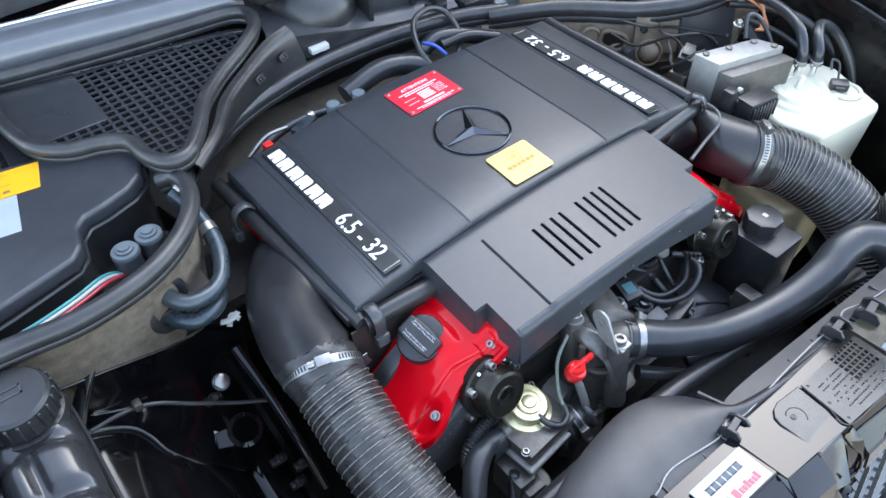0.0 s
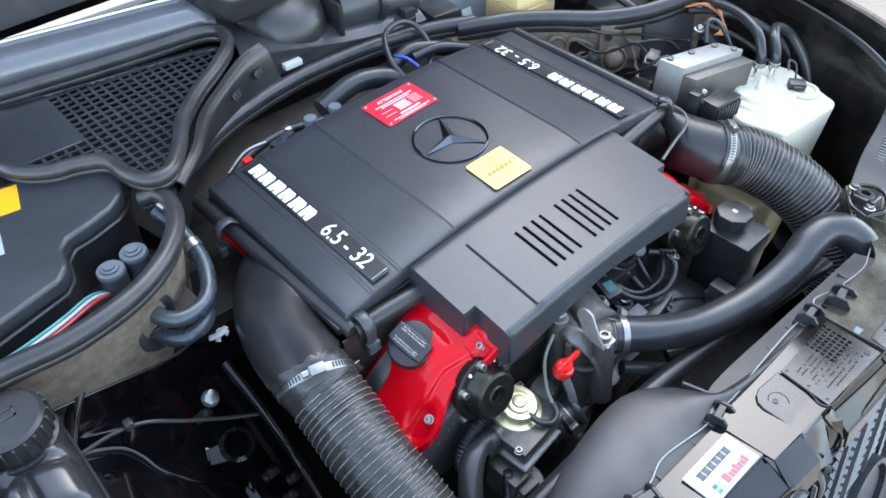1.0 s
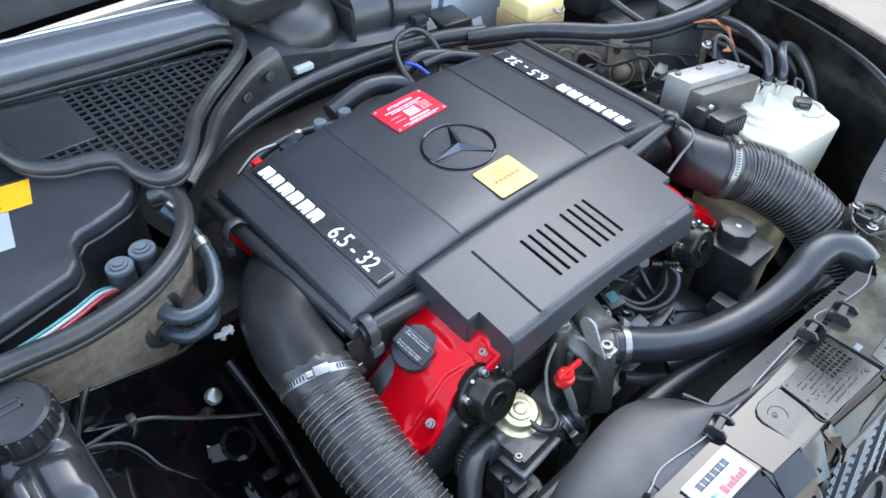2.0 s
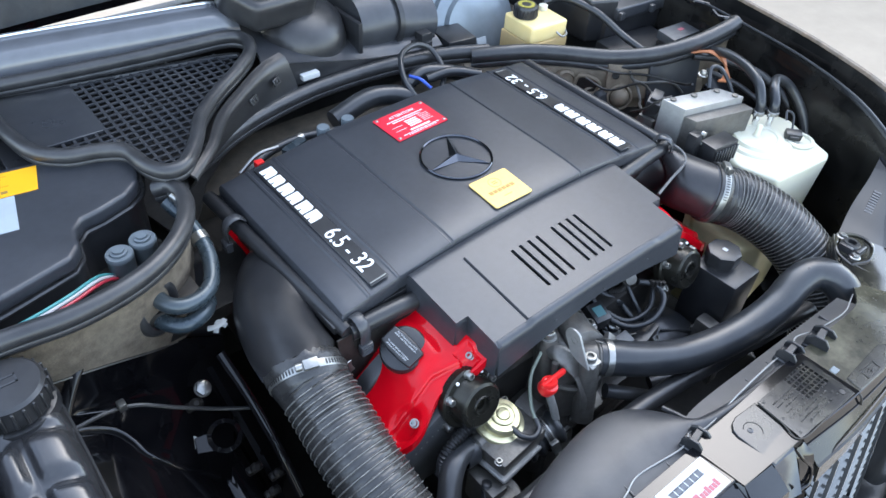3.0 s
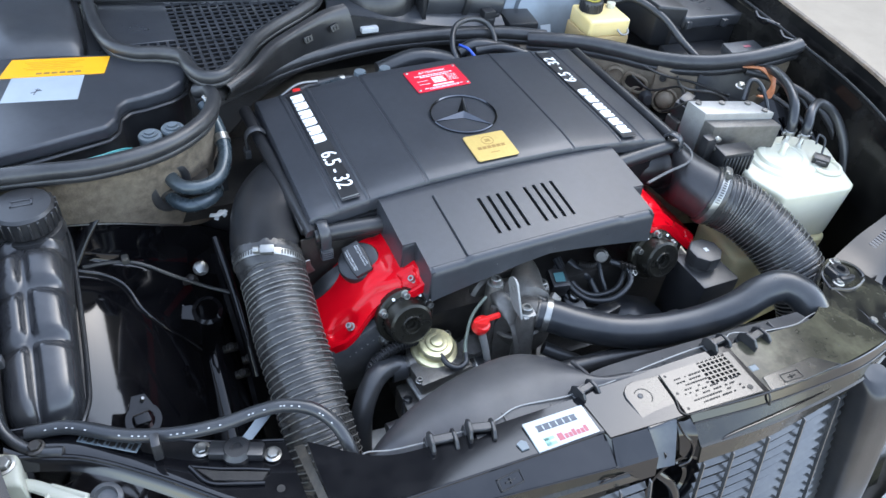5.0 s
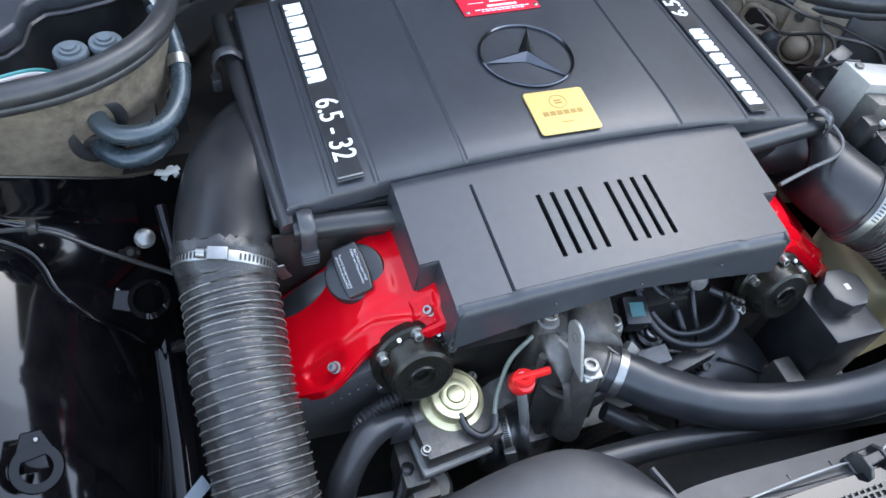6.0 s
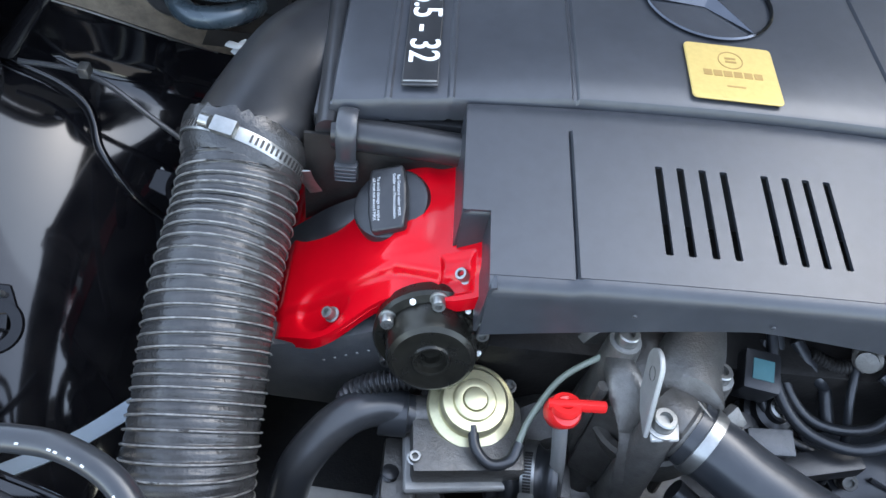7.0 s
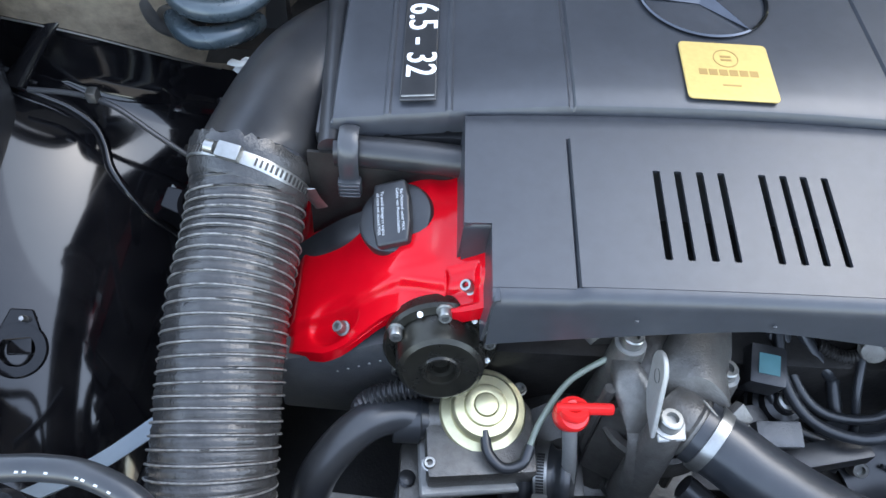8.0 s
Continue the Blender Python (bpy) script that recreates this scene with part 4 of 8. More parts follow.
part("bright_edge", tube([(-0.75, 0.742, 0.088), (-0.45, 0.702, 0.088), (-0.28, 0.672, 0.088), (-0.15, 0.648, 0.088), (-0.105, 0.646, 0.080)], 0.0032, 8), M_SILVERTRIM, scuttle)

# The bonnet stands open, almost upright, behind the scuttle.
bonnet = thing("bonnet", "black bonnet standing upright, quilted dark pad inside", "bonnet", (0, 0.77, 0.07))


def bonnet_at(u, v):
    half = lerp(0.74, 0.60, v * v)
    bow = 0.05 * (1 - (2 * u - 1) ** 2)
    return (lerp(-half, half, u), 0.735 + 0.07 * v + bow, 0.06 + 1.18 * v)


def pad_at(u, v):
    x, y, z = bonnet_at(0.04 + 0.92 * u, 0.02 + 0.92 * v)
    return (x, y - 0.024, z)


part("skin", sheet(16, 10, bonnet_at, 0.012), M_PAINT, bonnet, angle=60)
part("insulation_pad", sheet(24, 16, pad_at, 0.012), M_PAD, bonnet, "dark quilted insulation pad", angle=60)
for k in range(40):
    part("quilting", tube([Vector(pad_at((k + 0.5) / 40, j / 10)) + Vector((0, -0.001, 0)) for j in range(11)], 0.0007, 4, 1), M_STITCH, bonnet)
for k in range(24):
    part("quilting", tube([Vector(pad_at(j / 12, (k + 0.5) / 40)) + Vector((0, -0.001, 0)) for j in range(13)], 0.0007, 4, 1), M_STITCH, bonnet)

# ---- heater and wiper housing behind the engine ----
hvac = thing("wiper_motor_housing", "black plastic blower housing behind the bulkhead seal", "blower housing", (0.06, 0.58, 0))
part("base_tray", skin([
    [(-0.115, 0.505, 0.030), (-0.03, 0.500, 0.012), (0.06, 0.502, -0.012), (0.15, 0.500, -0.028), (0.26, 0.482, -0.030)],
    [(-0.105, 0.540, 0.036), (-0.03, 0.535, 0.020), (0.06, 0.535, 0.002), (0.15, 0.530, -0.012), (0.26, 0.510, -0.016)],
    [(-0.10, 0.62, 0.040), (-0.03, 0.62, 0.028), (0.06, 0.62, 0.015), (0.15, 0.61, 0.0), (0.26, 0.58, 0.0)],
    [(-0.10, 0.74, 0.040), (-0.03, 0.74, 0.030), (0.06, 0.74, 0.020), (0.15, 0.73, 0.01), (0.26, 0.70, 0.01)],
], 0.004, 5, 5), M_GREYP, hvac)
part("front_lip", skin([
    [(-0.115, 0.504, 0.030), (-0.03, 0.499, 0.012), (0.06, 0.501, -0.012), (0.15, 0.499, -0.028), (0.26, 0.481, -0.030)],
    [(-0.110, 0.500, -0.010), (-0.03, 0.495, -0.026), (0.06, 0.496, -0.045), (0.15, 0.494, -0.058), (0.26, 0.477, -0.060)],
], 0.004, 5, 3), M_PLASTIC, hvac)
part("round_cover", lathe([(0, 0.062), (0.040, 0.060), (0.066, 0.048), (0.080, 0.022), (0.086, -0.02)], 40, (0.012, 0.592, 0.010), (0.1, -0.35, 0.93)), M_PLASTIC, hvac)
part("round_rim", lathe([(0.086, -0.010), (0.094, -0.006), (0.094, 0.002), (0.086, 0.004)], 40, (0.012, 0.592, 0.014), (0.1, -0.35, 0.93)), M_GREYP, hvac)
part("motor_cover", moved(prism([(-0.070, -0.05), (0.055, -0.05), (0.085, 0.0), (0.07, 0.085), (-0.07, 0.085), (-0.095, 0.02)], 0, 0.055, 0.016, 4), pose(-0.035, 0.605, 0.065, 14, 4, 8)), M_PLASTIC, hvac, "faceted black cover")
part("duct", loft([((0.10, 0.60, 0.010), (0, 0.075, 0.01), (0.01, -0.01, 0.060)), ((0.17, 0.595, 0.008), (0, 0.074, 0.01), (0.01, -0.01, 0.060)), ((0.19, 0.59, 0.006), (0, 0.070, 0.01), (0.01, -0.01, 0.052)), ((0.262, 0.575, 0.000), (0, 0.070, 0.01), (0.01, -0.01, 0.052))], 28, 4), M_GREYP, hvac)
part("duct_band", loft([((0.180, 0.593, 0.007), (0, 0.079, 0.01), (0.01, -0.01, 0.064)), ((0.190, 0.592, 0.007), (0, 0.079, 0.01), (0.01, -0.01, 0.064))], 28, 2), M_PLASTIC, hvac)
part("rib", box(0.085, 0.094, 0.512, 0.60, -0.03, 0.045, 0.002), M_PLASTIC, hvac)
part("catch", join(box(0.215, 0.240, 0.490, 0.512, -0.030, -0.002, 0.002), box(0.220, 0.236, 0.484, 0.494, -0.040, -0.016, 0.002), box(0.20, 0.255, 0.500, 0.506, -0.02, -0.014, 0.001)), M_PLASTIC, hvac)
part("tray_cup", prism([(0.262, 0.465), (0.325, 0.455), (0.335, 0.525), (0.27, 0.535)], -0.05, -0.020, 0.004), M_PLASTIC, hvac)
part("sensor", box(-0.052, -0.018, 0.482, 0.496, -0.012, -0.002, 0.002), M_PRINTGREY, hvac, "pale grey connector")

# ---- control unit box ----
ecu = thing("control_unit_box", "black plastic control unit box with a tapered lid", "control unit box", (-0.52, 0.30, -0.04))
LIDLINE = [(-0.70, 0.462), (-0.60, 0.450), (-0.50, 0.430), (-0.406, 0.404), (-0.388, 0.390), (-0.390, 0.350), (-0.406, 0.313), (-0.428, 0.296), (-0.468, 0.283), (-0.490, 0.280), (-0.503, 0.266), (-0.509, 0.236), (-0.524, 0.218), (-0.605, 0.198), (-0.70, 0.180)]
part("box", prism([(lerp(x, -0.55, 0.03), lerp(y, 0.31, 0.04)) for x, y in LIDLINE], -0.10, 0.020, 0.003, 1), M_PLASTIC, ecu)
part("flange", prism([(lerp(x, -0.55, -0.035), lerp(y, 0.31, -0.035)) for x, y in LIDLINE], 0.008, 0.014, 0.002, 1), M_PLASTIC, ecu)
part("lid", prism(LIDLINE, 0.014, 0.036, 0.006, 3), M_COVER, ecu, "smooth dark lid")
part("corner_clip", join(tube([(-0.398, 0.398, 0.046), (-0.394, 0.370, 0.030), (-0.402, 0.325, 0.020)], 0.007, 8), box(-0.402, -0.388, 0.392, 0.404, 0.026, 0.046, 0.003)), M_PLASTIC, ecu)
M_OCHRE = material("ochre_print", (0.55, 0.27, 0.01), 0.5, vary=0.05)
stick_y = thing("yellow_sticker", "yellow warning sticker with faint print on the control box lid", "sticker", (-0.57, 0.39, 0.037))
part("sheet", prism([(-0.658, 0.390), (-0.512, 0.368), (-0.498, 0.420), (-0.638, 0.444)], 0.0358, 0.0366, 0), M_YELLOW, stick_y)
part("print", moved(join(*[box(-0.045 + 0.004 * (k % 3), 0.040 - 0.006 * (k % 4), 0.014 - 0.0055 * k, 0.0155 - 0.0055 * k, 0.0364, 0.0370, 0) for k in range(5)]), pose(-0.578, 0.408, 0, 0, 0, -8)), M_OCHRE, stick_y)
part("bar", moved(join(*[box(-0.026 + 0.011 * k, -0.018 + 0.011 * k, -0.023, -0.018, 0.0364, 0.0371, 0) for k in range(6)]), pose(-0.578, 0.408, 0, 0, 0, -8)), M_GOLD_DARK, stick_y)
stick_w = thing("white_sticker", "pale blue-white sticker with a small diagram on the control box lid", "sticker", (-0.6, 0.34, 0.037))
part("sheet", prism([(-0.657, 0.319), (-0.555, 0.302), (-0.540, 0.371), (-0.640, 0.387)], 0.0358, 0.0364, 0), M_STICKER, stick_w)
part("diagram", join(tube([(-0.612, 0.330, 0.0366), (-0.606, 0.346, 0.0366)], 0.0006, 5, 2), tube([(-0.616, 0.336, 0.0366), (-0.609, 0.338, 0.0366), (-0.603, 0.343, 0.0366)], 0.0006, 5, 2), tube([(-0.609, 0.345, 0.0366), (-0.606, 0.341, 0.0366), (-0.601, 0.339, 0.0366)], 0.0006, 5, 2)), M_INK, stick_w)

# Two solenoid caps and the wires beside them.
for x, y in ((-0.470, 0.236), (-0.436, 0.246)):
    s = thing("solenoid", "blue-grey plastic solenoid with a stepped cap", "solenoid", (x, y, -0.05), "pair of solenoids")
    part("body", lathe([(0.0165, -0.045), (0.0165, 0.010), (0.0172, 0.011), (0.0172, 0.016), (0.016, 0.018), (0, 0.018)], 28, (x, y, -0.018)), M_GREYCAP, s)
    part("cap", lathe([(0.0110, 0.018), (0.0105, 0.021), (0.0075, 0.0215), (0.0070, 0.024), (0, 0.0242)], 24, (x, y, -0.018)), M_GREYCAP, s)
solo("solenoid_well", box(-0.60, -0.40, 0.165, 0.30, -0.075, -0.055, 0.004), M_DARK, "black well under the solenoids", kind="structure")
for k, (mat, dy, lab) in enumerate(((M_TEALWIRE, 0.012, "teal"), (M_PRINTGREY, 0.006, "white"), (M_REDWIRE, -0.001, "red"))):
    solo("cable", tube([(-0.70, 0.158 + dy, 0.004), (-0.60, 0.166 + dy, 0.008), (-0.545, 0.182 + dy, 0.004), (-0.505, 0.205 + dy, -0.006), (-0.480, 0.228 + dy * 0.5, -0.03)], 0.0022, 8), mat, f"thin {lab} sheathed cable beside the control box", "cable", "cables beside the control box")

# ---- air conditioning pipes ----
ac = thing("refrigerant_pipes", "two bent blue-black metal pipes leaving the felt bulkhead", "pipes", (-0.44, 0.14, -0.06))
M_PIPE = material("blue_black_pipe", (0.035, 0.050, 0.060), 0.28, metal=0.3, vary=0.2, scale=40, dust=0.15, dust_scale=20)
part("pipe", tube([(-0.458, 0.200, -0.030), (-0.455, 0.166, -0.036), (-0.440, 0.150, -0.042), (-0.415, 0.150, -0.046), (-0.392, 0.164, -0.047), (-0.376, 0.190, -0.043), (-0.368, 0.222, -0.030), (-0.372, 0.262, -0.010), (-0.382, 0.290, 0.006)], 0.0105, 18), M_PIPE, ac)
part("pipe", tube([(-0.466, 0.195, -0.066), (-0.458, 0.162, -0.070), (-0.440, 0.146, -0.073), (-0.416, 0.148, -0.073), (-0.398, 0.164, -0.076), (-0.392, 0.190, -0.086)], 0.0105, 18), M_PIPE, ac)
part("grommet", tube([(-0.456, 0.176, -0.016), (-0.476, 0.170, -0.030), (-0.484, 0.168, -0.056), (-0.474, 0.172, -0.084), (-0.452, 0.180, -0.090), (-0.436, 0.184, -0.062), (-0.440, 0.182, -0.030), (-0.456, 0.176, -0.016)], 0.0085, 10), M_RUBBER, ac)
part("pipe_clamp", lathe([(0.0108, -0.006), (0.0124, -0.006), (0.0124, 0.006), (0.0108, 0.006)], 20, (-0.369, 0.232, -0.0255), (-0.05, 0.9, 0.38)), M_STEEL, ac)
part("clamp_ear", tube([(-0.382, 0.236, 0.012), (-0.374, 0.246, 0.020), (-0.384, 0.262, 0.036)], 0.003, 6), M_STEEL, ac)
tag = solo("cloth_tag", join(tube([(-0.412, 0.148, -0.101), (-0.400, 0.142, -0.098), (-0.388, 0.146, -0.096)], 0.0048, 6, squash=0.4), tube([(-0.406, 0.138, -0.104), (-0.397, 0.148, -0.098), (-0.391, 0.136, -0.098)], 0.0036, 6, squash=0.4)), M_CLOTH, "small white cloth tag tied beside the elbow", "tag")

# ---- expansion tank ----
tank = thing("expansion_tank", "black plastic coolant expansion tank with moulded ribs", "coolant tank", (-0.64, -0.06, -0.2))


secs = [((-0.640, 0.135, -0.120), (0.028, 0, 0), (0, 0, 0.06)), ((-0.643, 0.112, -0.110), (0.040, 0, 0), (0, 0, 0.085)), ((-0.645, 0.05, -0.108), (0.044, 0, 0), (0, 0, 0.098)), ((-0.647, -0.03, -0.116), (0.044, 0, 0), (0, 0, 0.094)), ((-0.648, -0.11, -0.126), (0.044, 0, 0), (0, 0, 0.086)), ((-0.648, -0.160, -0.132), (0.042, 0, 0), (0, 0, 0.078)), ((-0.648, -0.182, -0.138), (0.030, 0, 0), (0, 0, 0.055))]


def squarish(sections, n=40, steps=6, power=0.45):
    """A skin over rounded rectangles."""
    cs, aa, bb = (glide([s[k] for s in sections], steps) for k in range(3))
    bm = bmesh.new()
    f = lambda c: math.copysign(abs(c) ** power, c)
    fine = [(f(math.cos(math.pi * k / 1000)), f(math.sin(math.pi * k / 1000))) for k in range(2001)]
    runs = np.cumsum([0.0] + [math.dist(p, q) for p, q in zip(fine, fine[1:])])
    even, k = [], 0
    for m in range(n):
        while runs[k] < runs[-1] * m / n:
            k += 1
        even.append(fine[k])
    rings = [[bm.verts.new(c + a * p + b * q) for p, q in even] for c, a, b in zip(cs, aa, bb)]
    for a, b in zip(rings, rings[1:]):
        for k in range(n):
            bm.faces.new((a[k], a[(k + 1) % n], b[(k + 1) % n], b[k]))
    bm.faces.new(rings[0]), bm.faces.new(rings[-1][::-1])
    return bm


M_TANK = material("tank_plastic", (0.020, 0.021, 0.0235), 0.24, vary=0.15, scale=50, bump=0.1, bump_scale=900, dust=0.10, dust_scale=8, coat=0.2)
shell = squarish(secs, 112, 16)
for v in shell.verts:
    if v.co.z > -0.13:
        u, top = (v.co.x + 0.647) / 0.044, min(1.0, (v.co.z + 0.13) / 0.05)
        cross = math.exp(-((u + 0.12) / 0.13) ** 2) * (1 if v.co.y < 0.05 else 0)
        rows = sum(math.exp(-((v.co.y - y0 + 0.012 * abs(u)) / 0.0075) ** 2) for y0 in (0.055, -0.008, -0.082))
        edge = math.exp(-((u - 0.93) / 0.06) ** 2) * (1 if v.co.y < 0.05 else 0)
        v.co.z -= top * 0.009 * min(1.0, cross + rows + 0.5 * edge)
part("body", shell, M_TANK, tank, angle=80)
part("seam_flange", tube([(-0.606, 0.140, -0.060), (-0.600, 0.10, -0.068), (-0.598, 0.0, -0.086), (-0.599, -0.10, -0.098), (-0.603, -0.150, -0.102), (-0.624, -0.186, -0.106), (-0.662, -0.184, -0.106), (-0.690, -0.150, -0.104)], 0.0036, 8, squash=1.5), M_TANK, tank)
capx = Vector((-0.640, 0.092, 0.000))
tcap = part("cap", lathe([(0.030, -0.012), (0.0375, -0.008), (0.0385, 0.004), (0.0375, 0.018), (0.034, 0.0215), (0, 0.022)], 48, capx), M_PLASTIC, tank, "ribbed black screw cap")
for k in range(22):
    a = 2 * math.pi * k / 22
    part("grip_rib", moved(box(-0.0016, 0.0016, -0.002, 0.002, -0.006, 0.017, 0.0006, 1), Matrix.Translation(capx + Vector((0.0385 * math.cos(a), 0.0385 * math.sin(a), 0))) @ pose(0, 0, 0, 0, 0, math.degrees(a) + 90)), M_PLASTIC, tcap)
part("cap_mark", join(*[box(x0, x1, y0, y1, 0.0218, 0.0228, 0) for x0, x1, y0, y1 in ((-0.653, -0.627, 0.088, 0.090), (-0.653, -0.627, 0.098, 0.100), (-0.653, -0.651, 0.088, 0.100), (-0.629, -0.627, 0.088, 0.100))]), M_GREYP, tcap)
part("neck", lathe([(0.034, -0.03), (0.034, -0.012), (0.040, -0.014), (0.042, -0.026)], 36, capx), M_PLASTIC, tank)
part("vent_pipe", tube([(-0.67, 0.085, -0.006), (-0.70, 0.080, -0.006), (-0.74, 0.08, -0.010)], 0.006, 8), M_HOSE, tank)
bleed = thing("bleed_hose", "thin black overflow hose clipped to the coolant tank", "hose", (-0.69, -0.13, -0.04))
part("hose", tube([(-0.690, -0.120, -0.030), (-0.692, -0.150, -0.045), (-0.688, -0.185, -0.062), (-0.664, -0.212, -0.072), (-0.635, -0.222, -0.076)], 0.006, 10), M_HOSE, bleed)
part("clip", join(box(-0.702, -0.688, -0.130, -0.116, -0.040, -0.022, 0.003), box(-0.690, -0.676, -0.124, -0.112, -0.034, -0.020, 0.003)), M_GREYP, bleed)

for piece in tank.children_recursive:
    for v in piece.data.vertices:
        if v.co.x > -0.655:
            v.co.x -= 0.14 * max(0.0, -0.05 - v.co.z)

# ---- left inner wing ----
wing = thing("inner_wing", "gloss black painted inner wing with pressed ridges", "inner wing", (-0.55, 0, -0.3))


def dome(u, v):
    """Smooth wheelhouse: rolled over across the car, sinking towards the front."""
    y = lerp(0.150, -0.34, v)
    a, top = lerp(0.39, 0.35, v), -0.150 - 0.105 * v - 0.16 * v * v
    ang = lerp(0, math.pi / 2, u)
    return (-0.80 + a * math.sin(ang) ** 0.8, y + 0.03 * math.sin(ang) ** 6, -0.60 + (0.63 + top) * max(0.0, math.cos(ang)) ** 0.8)


part("wheel_arch", sheet(40, 24, dome, 0.003), M_LACQUER, wing, angle=80)
part("shelf", skin([
    [(-0.68, 0.178, -0.066), (-0.615, 0.176, -0.078), (-0.560, 0.178, -0.090), (-0.500, 0.190, -0.114), (-0.450, 0.208, -0.150), (-0.37, 0.222, -0.21)],
    [(-0.68, 0.174, -0.132), (-0.615, 0.171, -0.142), (-0.560, 0.171, -0.165), (-0.505, 0.182, -0.187), (-0.455, 0.196, -0.215), (-0.38, 0.210, -0.25)],
    [(-0.68, 0.166, -0.138), (-0.615, 0.160, -0.150), (-0.562, 0.156, -0.178), (-0.525, 0.150, -0.202), (-0.480, 0.140, -0.235), (-0.41, 0.140, -0.290)],
    [(-0.68, 0.154, -0.138), (-0.611, 0.144, -0.155), (-0.559, 0.136, -0.186), (-0.540, 0.101, -0.212), (-0.507, 0.077, -0.253), (-0.455, 0.072, -0.330)],
], 0.004, 6, 3), M_LACQUER, wing, angle=60)
SR = [(-0.660, 0.150, -0.138), (-0.635, 0.146, -0.144), (-0.609, 0.143, -0.155), (-0.581, 0.142, -0.170), (-0.559, 0.135, -0.186), (-0.548, 0.121, -0.199), (-0.540, 0.101, -0.212), (-0.525, 0.087, -0.230), (-0.507, 0.077, -0.253), (-0.488, 0.076, -0.279), (-0.468, 0.073, -0.310)]
part("seam_ridge", tube([(x, y - 0.001, z + 0.004) for x, y, z in SR], 0.0045, 12), M_LACQUER, wing)
part("seam_ridge", tube([(x - 0.0095, y - 0.008, z + 0.0035) for x, y, z in SR], 0.0026, 10), M_LACQUER, wing)
part("side_rail", skin([[(-0.42, 0.17, -0.20), (-0.41, 0.05, -0.32), (-0.41, -0.05, -0.42)], [(-0.39, 0.17, -0.24), (-0.385, 0.05, -0.36), (-0.385, -0.05, -0.46)]], 0.01, 4, 3), M_PAINT, wing)
solo("chassis_leg", loft([((-0.45, 0.16, -0.36), (0.045, 0, 0), (0, 0, 0.06)), ((-0.45, -0.05, -0.42), (0.045, 0, 0), (0, 0, 0.06)), ((-0.46, -0.27, -0.44), (0.05, 0, 0), (0, 0, 0.06)), ((-0.46, -0.42, -0.42), (0.05, 0, 0), (0, 0, 0.06))], 16, 4), M_PAINT, "black painted chassis leg deep in the bay", kind="structure")
part("bolt", hexbolt((-0.441, 0.137, -0.194), (0.1, -0.55, 0.8), 0.0105, 0.009, 1.15), M_STEEL, wing, "zinc hexagon bolt")
part("ring_bracket", join(lathe([(0.0165, -0.004), (0.0225, -0.003), (0.0230, 0.002), (0.0170, 0.005), (0.0155, 0.0), (0.0165, -0.004)], 28, (-0.447, 0.071, -0.223), (0, -0.45, 0.9)), moved(prism([(-0.040, -0.007), (-0.020, -0.013), (-0.020, 0.013), (-0.036, 0.014)], -0.002, 0.002, 0.001, 1), Matrix.Translation((-0.447, 0.071, -0.223)) @ pose(0, 0, 0, 27, 0, -6))), M_PAINT, wing)
part("triangle_tab", moved(prism([(-0.010, -0.007), (0.009, -0.004), (-0.004, 0.010)], -0.001, 0.001, 0.0004, 1), Matrix.Translation((-0.476, 0.086, -0.226)) @ pose(0, 0, 0, 30, 0, 0)), M_ALU_BRIGHT, wing, "small bare metal tab")
part("post", loft([((-0.612, 0.134, -0.125), (0.012, 0, 0), (0, 0.010, 0.004)), ((-0.592, 0.146, -0.100), (0.009, 0, 0), (0, 0.007, 0.005)), ((-0.566, 0.160, -0.070), (0.007, 0, 0), (0, 0.006, 0.005)), ((-0.558, 0.164, -0.066), (0.005, 0, 0), (0, 0.005, 0.004))], 14, 4), M_PAINT, wing)
part("brake_line", tube([(-0.60, 0.122, -0.128), (-0.560, 0.128, -0.136), (-0.525, 0.124, -0.146), (-0.485, 0.112, -0.172), (-0.440, 0.100, -0.200), (-0.40, 0.085, -0.215)], 0.0028, 8), M_HOSE, wing)
part("line_clip", box(-0.548, -0.538, 0.120, 0.132, -0.140, -0.128, 0.002), M_STEEL, wing)
for x, y, z in ((-0.425, 0.045, -0.29), (-0.40, 0.03, -0.31), (-0.415, 0.02, -0.33), (-0.46, 0.125, -0.20)):
    part("clip", join(lathe([(0, 0), (0.007, 0), (0.0075, 0.005), (0.004, 0.009), (0, 0.009)], 12, (x, y, z), (0.2, -0.6, 0.7)), box(x - 0.012, x + 0.012, y - 0.004, y + 0.008, z - 0.01, z, 0.003)), M_DARK, wing)
support = thing("support_rod", "black support strut beside the intake elbow", "strut", (-0.42, 0.1, -0.15))
part("rod", tube([(-0.414, 0.115, -0.118), (-0.408, 0.06, -0.155), (-0.403, 0.0, -0.215), (-0.40, -0.04, -0.27)], 0.0065, 10), M_PAINT, support)

solo("left_wing_flange", skin([
    [(-0.700, 0.50, 0.045), (-0.705, 0.15, 0.045), (-0.700, -0.08, 0.030), (-0.690, -0.20, 0.000), (-0.672, -0.30, -0.03)],
    [(-0.760, 0.50, 0.050), (-0.765, 0.15, 0.050), (-0.75, -0.08, 0.036), (-0.735, -0.20, 0.010), (-0.72, -0.30, -0.02)],
    [(-0.86, 0.50, 0.02), (-0.86, 0.15, 0.02), (-0.85, -0.08, 0.00), (-0.83, -0.20, -0.02), (-0.80, -0.32, -0.06)],
    [(-0.90, 0.50, -0.35), (-0.90, 0.15, -0.35), (-0.89, -0.08, -0.35), (-0.87, -0.20, -0.35), (-0.84, -0.35, -0.35)],
], 0.003, 6, 5), M_PAINT, "gloss black front wing", kind="structure")
